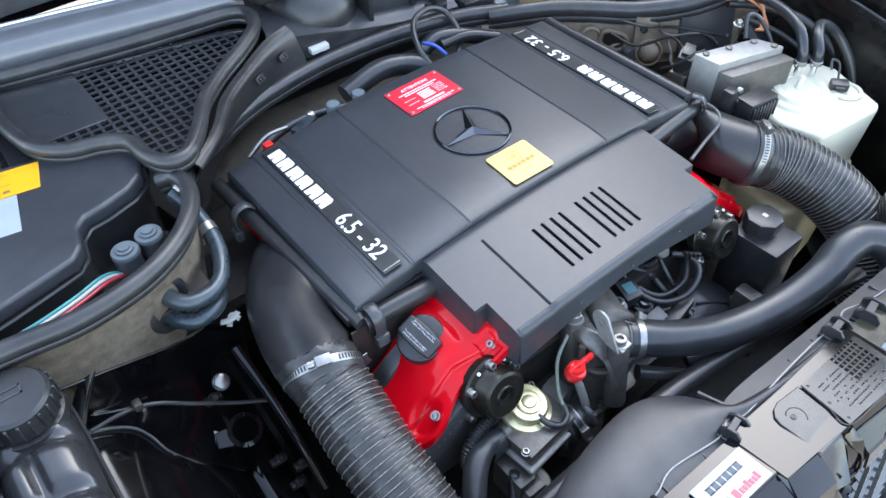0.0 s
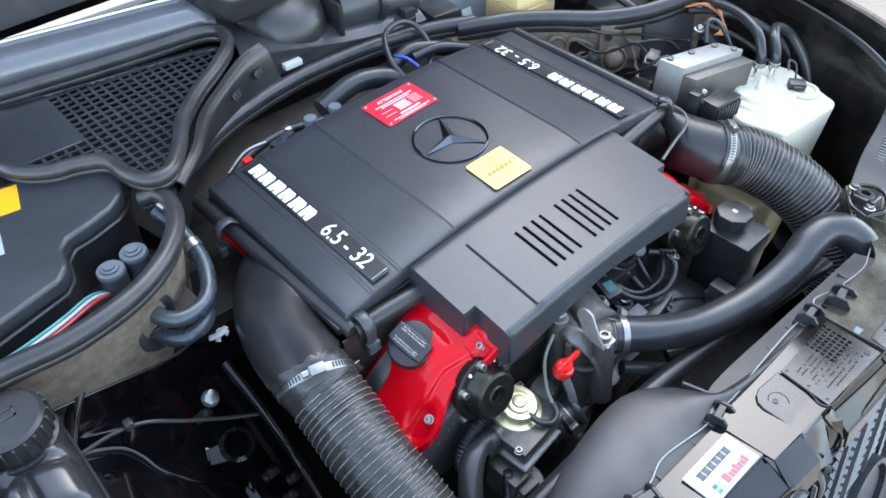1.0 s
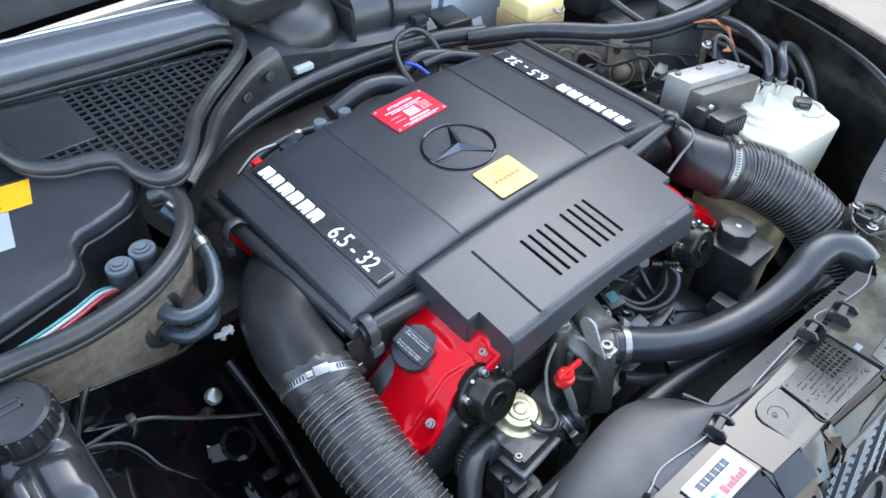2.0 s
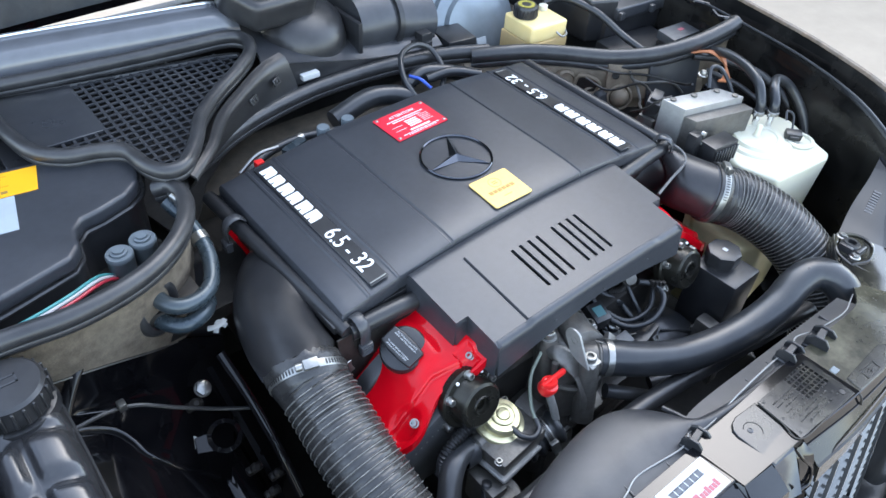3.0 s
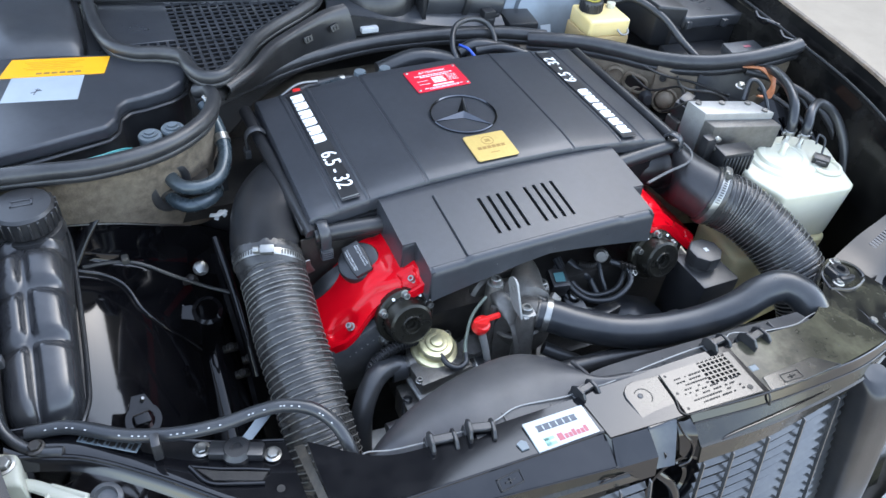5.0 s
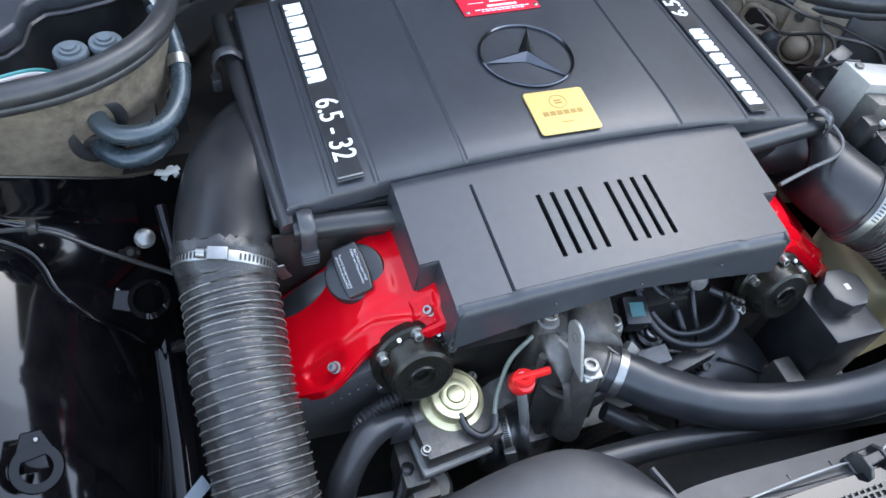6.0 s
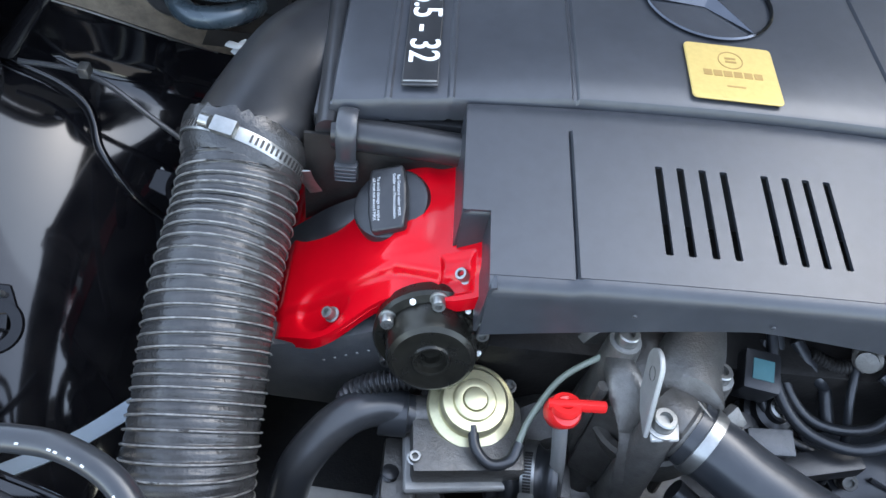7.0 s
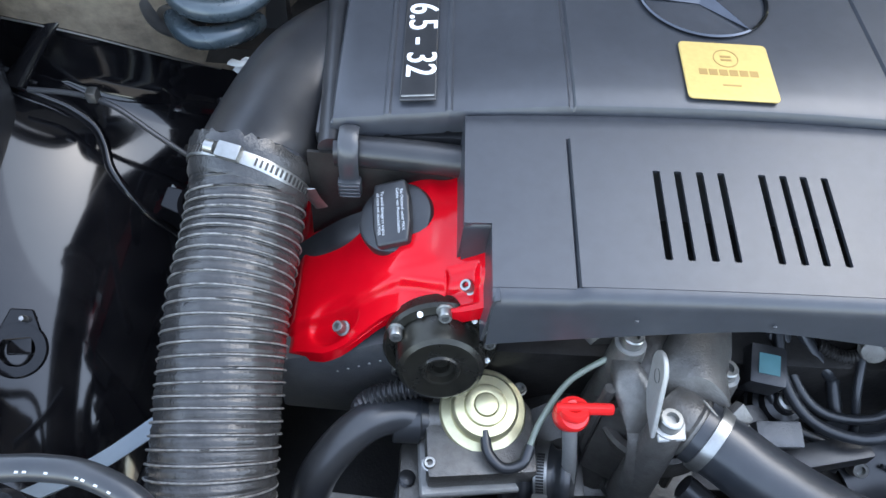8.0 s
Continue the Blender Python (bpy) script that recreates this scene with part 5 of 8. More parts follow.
solo("left_inner_panel", skin([
    [(-0.705, 0.50, 0.040), (-0.708, 0.15, 0.040), (-0.702, -0.08, 0.026), (-0.692, -0.20, -0.004), (-0.676, -0.30, -0.03)],
    [(-0.76, 0.50, -0.14), (-0.765, 0.15, -0.14), (-0.76, -0.08, -0.15), (-0.74, -0.20, -0.20), (-0.72, -0.30, -0.26)],
    [(-0.80, 0.50, -0.60), (-0.80, 0.15, -0.60), (-0.79, -0.08, -0.60), (-0.77, -0.20, -0.60), (-0.75, -0.30, -0.60)],
], 0.003, 5, 4), M_PAINT, "gloss black inner wing panel", kind="structure")
wing_bolt = thing("wing_bolt", "dark hexagon bolt on the front wing flange", "bolt", (-0.694, -0.238, -0.002))
part("head", hexbolt((-0.694, -0.238, -0.008), (-0.1, -0.3, 1), 0.007, 0.007, 1.6), M_GREYMETAL, wing_bolt)


# ---- front of the engine ----
cam_drive = thing("camshaft_adjuster_cover", "round black metal camshaft cover ringed with small bolts", "camshaft cover", (-0.205, -0.14, -0.11))
CA, CN = Vector((-0.207, -0.138, -0.108)), Vector((0.02, -0.955, 0.29)).normalized()
part("flange", lathe([(0, -0.010), (0.041, -0.010), (0.042, 0.0), (0.040, 0.003), (0.034, 0.004)], 40, CA, CN), M_BLACKMETAL, cam_drive)
part("drum", lathe([(0.0340, 0.002), (0.0325, 0.005), (0.0318, 0.020), (0.0305, 0.0245), (0.0270, 0.0265), (0.0255, 0.0258), (0.0140, 0.0258), (0.0130, 0.0275), (0.0110, 0.0270), (0.0100, 0.0220), (0.0068, 0.0215), (0.0062, 0.0165), (0, 0.0165)], 44, CA, CN), M_BLACKMETAL, cam_drive)
cside = CN.cross(Vector((0, 0, 1))).normalized()
cup = cside.cross(CN).normalized()
for k, a in enumerate((28, 64, 92, 128, 160, 196)):
    p = CA + (cside * math.cos(radians(a)) + cup * math.sin(radians(a))) * 0.0368 + CN * 0.003
    if k % 2:
        part("pin", lathe([(0.0022, 0), (0.0022, 0.002), (0.0015, 0.003), (0, 0.003)], 10, p, CN), M_WHITE, cam_drive)
    else:
        part("bolt", socketbolt(p, CN, 0.0048, 0.009), M_STEEL, cam_drive)
cover_r = copy_thing(cam_drive, Matrix.Translation((0.212, -0.145, -0.115)))
tagged(cover_r, "round black metal camshaft cover beside the power steering reservoir")

timing = thing("timing_cover", "grey cast metal timing cover under the red valve cover", "timing cover", (-0.27, -0.13, -0.18))
part("plate", moved(prism([(-0.075, -0.075), (0.020, -0.085), (0.060, -0.03), (0.050, 0.050), (0.020, 0.052), (-0.03, 0.026), (-0.075, 0.010)], -0.012, 0.012, 0.004, 2), Matrix.Translation((-0.260, -0.122, -0.165)) @ pose(0, 0, 0, 90, 0, 0)), M_GREYMETAL, timing)
part("stamped_dots", join(*[lathe([(0.0014, 0), (0.0009, 0.0006), (0, 0.0007)], 8, (-0.285 + 0.0085 * k, -0.1345, -0.166 + 0.0052 * k), (0, -1, 0)) for k in range(8)]), M_STEEL, timing)
part("bolt", socketbolt((-0.236, -0.134, -0.148), (0, -1, 0.1), 0.006, 0.009), M_STEEL, timing)
solo("corrugated_conduit", tube([(-0.185, -0.150, -0.150), (-0.225, -0.155, -0.146), (-0.258, -0.160, -0.160), (-0.268, -0.166, -0.19)], 0.0075, 14, 8, lambda s: 0.0072 + 0.0014 * math.sin(s * 2 * math.pi / 0.0042), even=0.0007), M_PLASTIC, "black corrugated wiring conduit under the camshaft cover", "conduit")
solo("corrugated_conduit", tube([(-0.225, -0.205, -0.20), (-0.232, -0.215, -0.25), (-0.240, -0.22, -0.32)], 0.006, 12, 8, lambda s: 0.0056 + 0.0012 * math.sin(s * 2 * math.pi / 0.0042), even=0.0007), M_PLASTIC, "black corrugated wiring conduit below the air valve", "conduit")

# Air cut-off valve with its gold dome.
valve = thing("air_valve", "gold zinc dome valve with black hose ends", "valve", (-0.168, -0.165, -0.19))
DC = Vector((-0.1695, -0.164, -0.160))
DN = Vector((0.03, -0.16, 0.98)).normalized()
part("dome", lathe([(0.0335, -0.008), (0.0340, -0.004), (0.0325, -0.001), (0.0255, 0.0005), (0.0262, 0.003), (0.0258, 0.0095), (0.0235, 0.0125), (0.0165, 0.0130), (0.0155, 0.0155), (0.0135, 0.0162), (0.0095, 0.0158), (0.0090, 0.0138), (0.0085, 0.0175), (0.006, 0.0182), (0, 0.0182)], 48, DC, DN), M_ZINC, valve)
part("body", moved(prism([(-0.045, -0.050), (0.038, -0.048), (0.040, 0.004), (0.026, 0.032), (-0.030, 0.032), (-0.045, 0.0)], -0.030, -0.008, 0.005, 2), Matrix.Translation(DC) @ pose(0, 0, 0, -4, 0, 4)), M_ALU, valve)
part("gasket_plate", moved(prism([(-0.050, -0.056), (0.040, -0.052), (0.042, 0.004), (0.0, 0.01), (-0.05, 0.004)], -0.036, -0.029, 0.002, 1), Matrix.Translation(DC) @ pose(0, 0, 0, -4, 0, 4)), M_ALU_BRIGHT, valve)
for x, y in ((-0.040, -0.042), (0.030, 0.022)):
    part("screw", socketbolt(DC + Vector((x, y, -0.008)), (0, 0, 1), 0.0045, 0.005), M_STEEL, valve)
part("port", tube([DC + Vector((-0.030, -0.002, -0.018)), DC + Vector((-0.050, -0.003, -0.020))], 0.0145, 20, 2), M_ALU, valve)
part("elbow_hose", tube([DC + Vector((-0.046, -0.003, -0.019)), DC + Vector((-0.068, -0.003, -0.010)), DC + Vector((-0.088, -0.012, -0.006)), DC + Vector((-0.108, -0.028, -0.014)), DC + Vector((-0.126, -0.050, -0.035)), DC + Vector((-0.135, -0.075, -0.08))], 0.0150, 22, 8), M_HOSE, valve, "black rubber hose")
part("hose_cuff", lathe([(0.0165, -0.011), (0.0178, -0.010), (0.0178, 0.010), (0.0165, 0.011)], 28, DC + Vector((-0.058, -0.0035, -0.0185)), (1, 0, 0)), M_HOSE, valve)
part("vacuum_elbow", tube([DC + Vector((0.000, -0.020, 0.006)), DC + Vector((0.003, -0.036, 0.004)), DC + Vector((0.014, -0.046, 0.002)), DC + Vector((0.028, -0.042, 0.003)), DC + Vector((0.034, -0.030, 0.006))], 0.0042, 12), M_HOSE, valve)
part("vacuum_tube", tube([DC + Vector((0.033, -0.031, 0.006)), DC + Vector((0.042, -0.012, 0.014)), DC + Vector((0.060, 0.010, 0.034)), DC + Vector((0.085, 0.020, 0.055)), DC + Vector((0.11, 0.03, 0.065))], 0.0024, 10), M_TUBE, valve, "thin grey-green tube")
part("bracket", join(box(-0.232, -0.205, -0.225, -0.175, -0.260, -0.205, 0.005), box(-0.225, -0.195, -0.235, -0.215, -0.30, -0.22, 0.005)), M_ALU, valve)
part("drum_housing", lathe([(0, -0.06), (0.026, -0.06), (0.027, 0.02), (0.022, 0.028), (0, 0.03)], 28, (-0.205, -0.215, -0.255), (0, -0.2, 1)), M_ALU, valve)
part("foot", prism([(-0.30, -0.235), (-0.235, -0.245), (-0.235, -0.205), (-0.30, -0.20)], -0.275, -0.255, 0.004), M_ALU_BRIGHT, valve)
duct = thing("bellows_pipe", "black bellows pipe with a steel clamp behind the valve", "pipe", (-0.12, -0.2, -0.2))
part("pipe", tube([(-0.150, -0.195, -0.205), (-0.120, -0.200, -0.196), (-0.095, -0.205, -0.188)], 0.024, 24, 10, lambda s: 0.0225 + 0.0022 * math.sin(s * 2 * math.pi / 0.016), even=0.0015), M_HOSE, duct)
hose_clamp("clamp", Vector((-0.118, -0.2005, -0.1955)), (1, -0.15, 0.3), 0.0245, duct, (0, -0.9, 0.3))

# Dipstick with its red grip.
dip = thing("dipstick", "red plastic dipstick grip on a metal tube", "dipstick", (-0.104, -0.188, -0.13))
part("collar", lathe([(0.0105, -0.010), (0.0120, -0.008), (0.0120, 0.004), (0.0100, 0.007), (0.0060, 0.0075), (0, 0.0075)], 24, (-0.1125, -0.186, -0.112), (0.1, -0.35, 0.9)), M_REDP, dip)
part("grip", moved(join(box(-0.014, 0.027, -0.0032, 0.0032, 0, 0.008, 0.003, 2), moved(lathe([(0.0055, 0), (0.0100, 0), (0.0108, 0.003), (0.0100, 0.006), (0.0055, 0.006), (0.0055, 0)], 28), pose(-0.001, 0, 0))), Matrix.Translation((-0.1115, -0.187, -0.106)) @ pose(0, 0, 0, -18, -4, 0)), M_REDP, dip)
part("tube", tube([(-0.1125, -0.186, -0.118), (-0.104, -0.203, -0.17), (-0.092, -0.21, -0.25)], 0.0055, 10), M_ALU_BRIGHT, dip)

# Thermostat housing.
thermo = thing("thermostat_housing", "grimy cast aluminium thermostat housing with socket bolts", "thermostat", (-0.03, -0.16, -0.16))
AX = Vector((0.02, -0.22, 0.97)).normalized()
TC = Vector((-0.036, -0.152, -0.108))
drum = lathe([(0.046, -0.115), (0.044, -0.100), (0.043, -0.030), (0.040, -0.014), (0.033, -0.003), (0.022, 0.003), (0.010, 0.006), (0, 0.006)], 48, TC, AX)
for v in drum.verts:
    d = v.co - TC
    a = math.atan2(d.y, d.x)
    v.co += Vector((math.cos(a), math.sin(a), 0)) * (0.0022 * math.sin(3 * a + 0.4) + 0.0010 * math.sin(7 * a))
part("body", drum, M_ALU, thermo, angle=45)
part("rear_flange", lathe([(0, -0.01), (0.050, -0.01), (0.052, 0.0), (0.048, 0.006), (0, 0.006)], 36, (-0.045, -0.112, -0.150), (0.1, -1, 0.15)), M_ALU, thermo)
part("shoulder", loft([((-0.004, -0.120, -0.106), (0.018, 0, 0), (0, 0.016, 0.016)), ((-0.016, -0.136, -0.104), (0.026, 0, 0), (0, 0.018, 0.018)), ((-0.024, -0.160, -0.104), (0.026, 0, 0), (0, 0.020, 0.020)), ((-0.022, -0.182, -0.108), (0.022, -0.010, 0), (0, 0.016, 0.022))], 24, 5), M_ALU, thermo)
part("top_ring", lathe([(0.030, -0.006), (0.0335, -0.005), (0.0335, 0.001), (0.030, 0.003)], 36, (-0.030, -0.122, -0.104), (0.05, -0.30, 0.95)), M_HOSE, thermo)
part("outlet_neck", tube([(-0.040, -0.176, -0.116), (-0.028, -0.190, -0.112), (0.000, -0.212, -0.114)], 0.0212, 28, 6), M_ALU, thermo)
part("neck_bead", lathe([(0.0212, -0.003), (0.0230, -0.001), (0.0230, 0.002), (0.0212, 0.003)], 28, (-0.028, -0.191, -0.1120), (0.8, -0.56, -0.10)), M_ALU, thermo)
BX = Vector((0.02, 0.12, 0.99)).normalized()
for x, y, z, h in ((-0.0505, -0.1975, -0.096, 0.105), (0.002, -0.151, -0.108, 0.09), (-0.072, -0.141, -0.086, 0.110)):
    part("boss", lathe([(0, -h), (0.0160, -h), (0.0140, -0.03), (0.0125, -0.004), (0.0115, 0.0), (0, 0)], 24, (x, y, z), BX), M_ALU, thermo)
    part("washer", lathe([(0.0112, -0.0005), (0.0115, 0.0015), (0.0085, 0.002)], 20, (x, y, z), BX), M_ALU_BRIGHT, thermo)
    part("bolt", socketbolt((x, y, z), BX, 0.0082, 0.0100), M_STEEL, thermo, "zinc socket bolt")
part("body_rim", lathe([(0.040, -0.050), (0.0455, -0.046), (0.0475, -0.010), (0.0470, 0.0), (0.0440, 0.003), (0.0390, 0.001)], 48, (-0.041, -0.164, -0.130), (-0.30, -0.10, 0.95)), M_ALU, thermo)
part("crest", loft([((-0.074, -0.152, -0.100), (0.010, 0, 0), (0, 0.008, 0.010)), ((-0.070, -0.172, -0.100), (0.013, 0, 0), (0, 0.010, 0.012)), ((-0.062, -0.192, -0.112), (0.012, 0, 0), (0, 0.010, 0.012)), ((-0.058, -0.208, -0.140), (0.012, 0, 0), (0, 0.008, 0.012)), ((-0.056, -0.214, -0.170), (0.012, 0, 0), (0, 0.006, 0.012))], 18, 5), M_ALU, thermo)
part("facet", moved(prism([(-0.018, -0.060), (0.012, -0.062), (0.013, 0.018), (0.004, 0.030), (-0.010, 0.026), (-0.019, 0.008)], -0.006, 0.006, 0.004, 2), Matrix.Translation((-0.066, -0.180, -0.140)) @ pose(0, 0, 0, 76, 0, -24)), M_ALU, thermo)
part("rib", tube([(-0.086, -0.170, -0.100), (-0.090, -0.176, -0.140), (-0.086, -0.178, -0.185), (-0.074, -0.188, -0.205)], 0.0045, 8), M_ALU, thermo)
part("rib", tube([(-0.028, -0.196, -0.118), (-0.024, -0.198, -0.160), (-0.020, -0.200, -0.205)], 0.0040, 8), M_ALU, thermo)
part("base_flange", moved(prism([(-0.058, -0.050), (0.044, -0.050), (0.056, -0.01), (0.05, 0.04), (-0.06, 0.04), (-0.070, 0.0)], -0.006, 0.006, 0.003, 2), Matrix.Translation((-0.040, -0.158, -0.216)) @ pose(0, 0, 0, 12, 0, 0)), M_ALU, thermo)
part("bolt", hexbolt((-0.060, -0.200, -0.212), (-0.2, -0.6, 0.75), 0.0068, 0.010), M_STEEL, thermo)
EM = Matrix.Translation((-0.0620, 0.002, -0.002)) @ Matrix(((0, 0, 1, 0), (1, 0, 0, 0), (0, 1, 0, 0), (0, 0, 0, 1))) 
eye_line = [(-0.209, -0.096), (-0.189, -0.096), (-0.176, -0.090)] + [(-0.1745 + 0.0135 * math.cos(radians(a)), -0.0625 + 0.0135 * math.sin(radians(a))) for a in range(-40, 151, 16)] + [(-0.196, -0.074)]
part("lifting_eye", moved(prism(eye_line, -0.0017, 0.0017, 0.0007, 1), EM), M_ALU_BRIGHT, thermo, "bent steel lifting eye", angle=25)
part("eye_hole", moved(lathe([(0.0050, -0.0021), (0.0050, 0.0021), (0, 0.0021)], 18, (-0.1775, -0.0645, 0)), EM), M_DARK, thermo)
part("eye_foot", prism([(-0.0595, -0.210), (-0.0400, -0.208), (-0.0385, -0.194), (-0.0440, -0.186), (-0.0590, -0.187)], -0.0975, -0.0945, 0.0008, 1), M_ALU_BRIGHT, thermo)
part("pointer", tube([(-0.026, -0.182, -0.087), (-0.015, -0.196, -0.090)], 0.0008, 6, 2), M_ALU, thermo)
part("lower_pipe", tube([(-0.065, -0.165, -0.18), (-0.072, -0.185, -0.22), (-0.075, -0.195, -0.28)], 0.017, 18), M_ALU, thermo)

# Thick coolant hose.
rad = thing("radiator_hose", "thick black rubber radiator hose with a steel clamp", "hose", (0.15, -0.27, -0.12))
part("hose", tube([(-0.026, -0.1925, -0.1115), (-0.006, -0.207, -0.113), (0.022, -0.226, -0.118), (0.075, -0.252, -0.126), (0.130, -0.272, -0.124), (0.190, -0.286, -0.114), (0.245, -0.292, -0.098), (0.285, -0.290, -0.082), (0.318, -0.296, -0.074), (0.338, -0.318, -0.078), (0.346, -0.345, -0.100), (0.348, -0.36, -0.15)], 0.0238, 28, 8), M_HOSE, rad)
hc, hd = Vector((-0.0165, -0.1995, -0.1120)), Vector((0.80, -0.58, -0.08)).normalized()
hband = part("hose_clamp", lathe([(0.0238, -0.0045), (0.0252, -0.0042), (0.0256, 0.0), (0.0252, 0.0042), (0.0238, 0.0045)], 44, hc, hd), M_STEEL, rad, "bright narrow hose clamp")
part("clamp_screw", join(moved(box(-0.008, 0.008, -0.0055, 0.0055, -0.004, 0.004, 0.0015), Matrix.Translation(hc + Vector((0.0190, 0.0130, 0.0140))) @ pose(0, 0, 0, 20, 40, -36)), lathe([(0, 0), (0.0042, 0), (0.0042, 0.007), (0, 0.007)], 12, hc + Vector((0.0210, 0.0060, 0.0120)), (0.5, -0.7, -0.5))), M_ALU, hband)
part("outlet_neck", tube([(0.342, -0.335, -0.088), (0.352, -0.352, -0.094)], 0.018, 16, 2), M_PLASTIC, rad)

# Ignition parts right of the thermostat.
coil = thing("ignition_module", "black ignition module with a teal label and stud", "ignition module", (0.05, -0.13, -0.17))
part("block", moved(box(-0.014, 0.014, -0.016, 0.016, -0.032, 0, 0.003), Matrix.Translation((0.018, -0.129, -0.106)) @ pose(0, 0, 0, 14, 0, -10)), M_PLASTIC, coil)
part("label", moved(box(-0.008, 0.008, -0.008, 0.008, 0, 0.001, 0), Matrix.Translation((0.018, -0.129, -0.106)) @ pose(0, 0, 0, 14, 0, -10)), M_TEALCHIP, coil, "teal label")
part("turret", lathe([(0.022, -0.020), (0.021, 0.0), (0.017, 0.002), (0.016, 0.010), (0.011, 0.012), (0.010, 0.018), (0, 0.018)], 28, (0.046, -0.136, -0.160), (0.05, -0.25, 0.95)), M_PLASTIC, coil)
part("stud", join(hexbolt((0.0460, -0.140, -0.143), (0.05, -0.25, 0.95), 0.0055, 0.006), lathe([(0.0025, 0.004), (0.0025, 0.012), (0, 0.0125)], 10, (0.0460, -0.140, -0.143), (0.05, -0.25, 0.95))), M_STEEL, coil)
part("base_plate", moved(box(-0.018, 0.018, -0.010, 0.010, -0.012, 0, 0.002), Matrix.Translation((0.0305, -0.171, -0.138)) @ pose(0, 0, 0, 14, 0, 2)), M_GREYMETAL, coil)
part("connector", moved(box(-0.036, 0.036, -0.010, 0.010, -0.009, 0.009, 0.003), Matrix.Translation((0.072, -0.178, -0.160)) @ pose(0, 0, 0, 0, -6, 10)), M_PLASTIC, coil)
part("cap_rings", lathe([(0.0235, -0.024), (0.0245, -0.018), (0.0225, -0.014), (0.0235, -0.010), (0.0200, -0.006)], 28, (0.046, -0.136, -0.160), (0.05, -0.25, 0.95)), M_RUBBER, coil)
part("plug", lathe([(0.012, -0.03), (0.012, 0.0), (0.014, 0.002), (0.014, 0.012), (0, 0.013)], 20, (0.020, -0.150, -0.170), (0.1, -0.3, 0.9)), M_PLASTIC, coil)
coil.location += Vector((0.027, -0.006, -0.012))
leads = thing("ignition_leads", "bundle of looped black ignition leads", "cables", (0.12, -0.13, -0.16))
for pts, r in (([(0.062, -0.095, -0.120), (0.066, -0.135, -0.140), (0.085, -0.165, -0.150), (0.120, -0.180, -0.146), (0.152, -0.172, -0.132), (0.160, -0.150, -0.122), (0.140, -0.130, -0.118)], 0.0046),
               ([(0.070, -0.090, -0.125), (0.078, -0.130, -0.146), (0.100, -0.155, -0.156), (0.140, -0.160, -0.150), (0.168, -0.140, -0.130)], 0.0042),
               ([(0.060, -0.100, -0.130), (0.060, -0.135, -0.155), (0.080, -0.160, -0.172), (0.120, -0.178, -0.175)], 0.0042),
               ([(0.130, -0.110, -0.120), (0.124, -0.140, -0.140), (0.128, -0.165, -0.17), (0.120, -0.185, -0.20)], 0.0035),
               ([(0.085, -0.100, -0.128), (0.100, -0.125, -0.138), (0.112, -0.128, -0.150), (0.116, -0.150, -0.165)], 0.0055)):
    part("lead", tube(pts, r, 10), M_HOSE, leads)
part("braid_sleeve", tube([(0.095, -0.110, -0.130), (0.118, -0.118, -0.132), (0.150, -0.112, -0.126)], 0.0065, 12, 6, lambda s: 0.0062 + 0.0006 * math.sin(s * 2 * math.pi / 0.003), even=0.0006), M_DARK, leads)
part("sender", lathe([(0, -0.02), (0.011, -0.02), (0.011, 0.004), (0.008, 0.006), (0.008, 0.014), (0, 0.015)], 20, (0.130, -0.118, -0.114), (-0.5, -0.6, 0.5)), M_ALU, leads)
part("tie", join(*[box(0.150 + 0.004 * k, 0.156 + 0.004 * k, -0.148 - 0.004 * k, -0.140 - 0.004 * k, -0.124, -0.112, 0.002) for k in range(4)]), M_DARK, leads)
part("bolt", socketbolt((0.163, -0.158, -0.126), (0.3, -0.6, 0.7), 0.006, 0.008), M_STEEL, leads)
guard = thing("belt_guard", "smooth grey-black plastic belt guard below the front cover", "guard", (0.14, -0.2, -0.2))
part("shell", skin([[(0.075, -0.165, -0.200), (0.13, -0.160, -0.190), (0.19, -0.165, -0.21)], [(0.085, -0.195, -0.198), (0.14, -0.195, -0.186), (0.20, -0.20, -0.215)], [(0.10, -0.235, -0.215), (0.16, -0.235, -0.215), (0.215, -0.235, -0.25)], [(0.105, -0.245, -0.30), (0.16, -0.245, -0.30), (0.215, -0.245, -0.32)]], 0.004, 5, 5), M_GREYP, guard)
part("bolt", socketbolt((0.098, -0.205, -0.190), (-0.2, -0.6, 0.75), 0.0065, 0.012), M_STEEL, guard)
part("rib", tube([(0.118, -0.205, -0.186), (0.16, -0.222, -0.198), (0.205, -0.236, -0.225)], 0.0020, 6), M_GREYP, guard)
guard.location += Vector((0.046, 0.026, -0.014))
part("bolt", socketbolt((0.080, -0.212, -0.168), (-0.1, -0.3, 0.95), 0.0062, 0.012), M_STEEL, guard)
clutter = thing("engine_front_castings", "dark oily castings and pulleys at the engine front", "castings", (0, -0.17, -0.25))
part("pulley", lathe([(0, 0), (0.052, 0), (0.055, 0.004), (0.050, 0.008), (0.054, 0.012), (0.050, 0.016), (0.054, 0.020), (0.030, 0.024), (0.012, 0.018), (0, 0.018)], 36, (0.02, -0.205, -0.270), (0, -1, 0)), M_DARK, clutter)
part("pump", lathe([(0, -0.05), (0.06, -0.05), (0.062, 0.02), (0.04, 0.04), (0, 0.042)], 32, (-0.09, -0.16, -0.25), (0, -0.8, 0.6)), M_ALU, clutter)
for b6 in ((-0.12, -0.085, -0.215, -0.175, -0.31, -0.20), (0.22, 0.245, -0.26, -0.20, -0.30, -0.19), (0.235, 0.255, -0.275, -0.24, -0.215, -0.19)):
    part("bracket", box(*b6, 0.005), M_ALU, clutter)
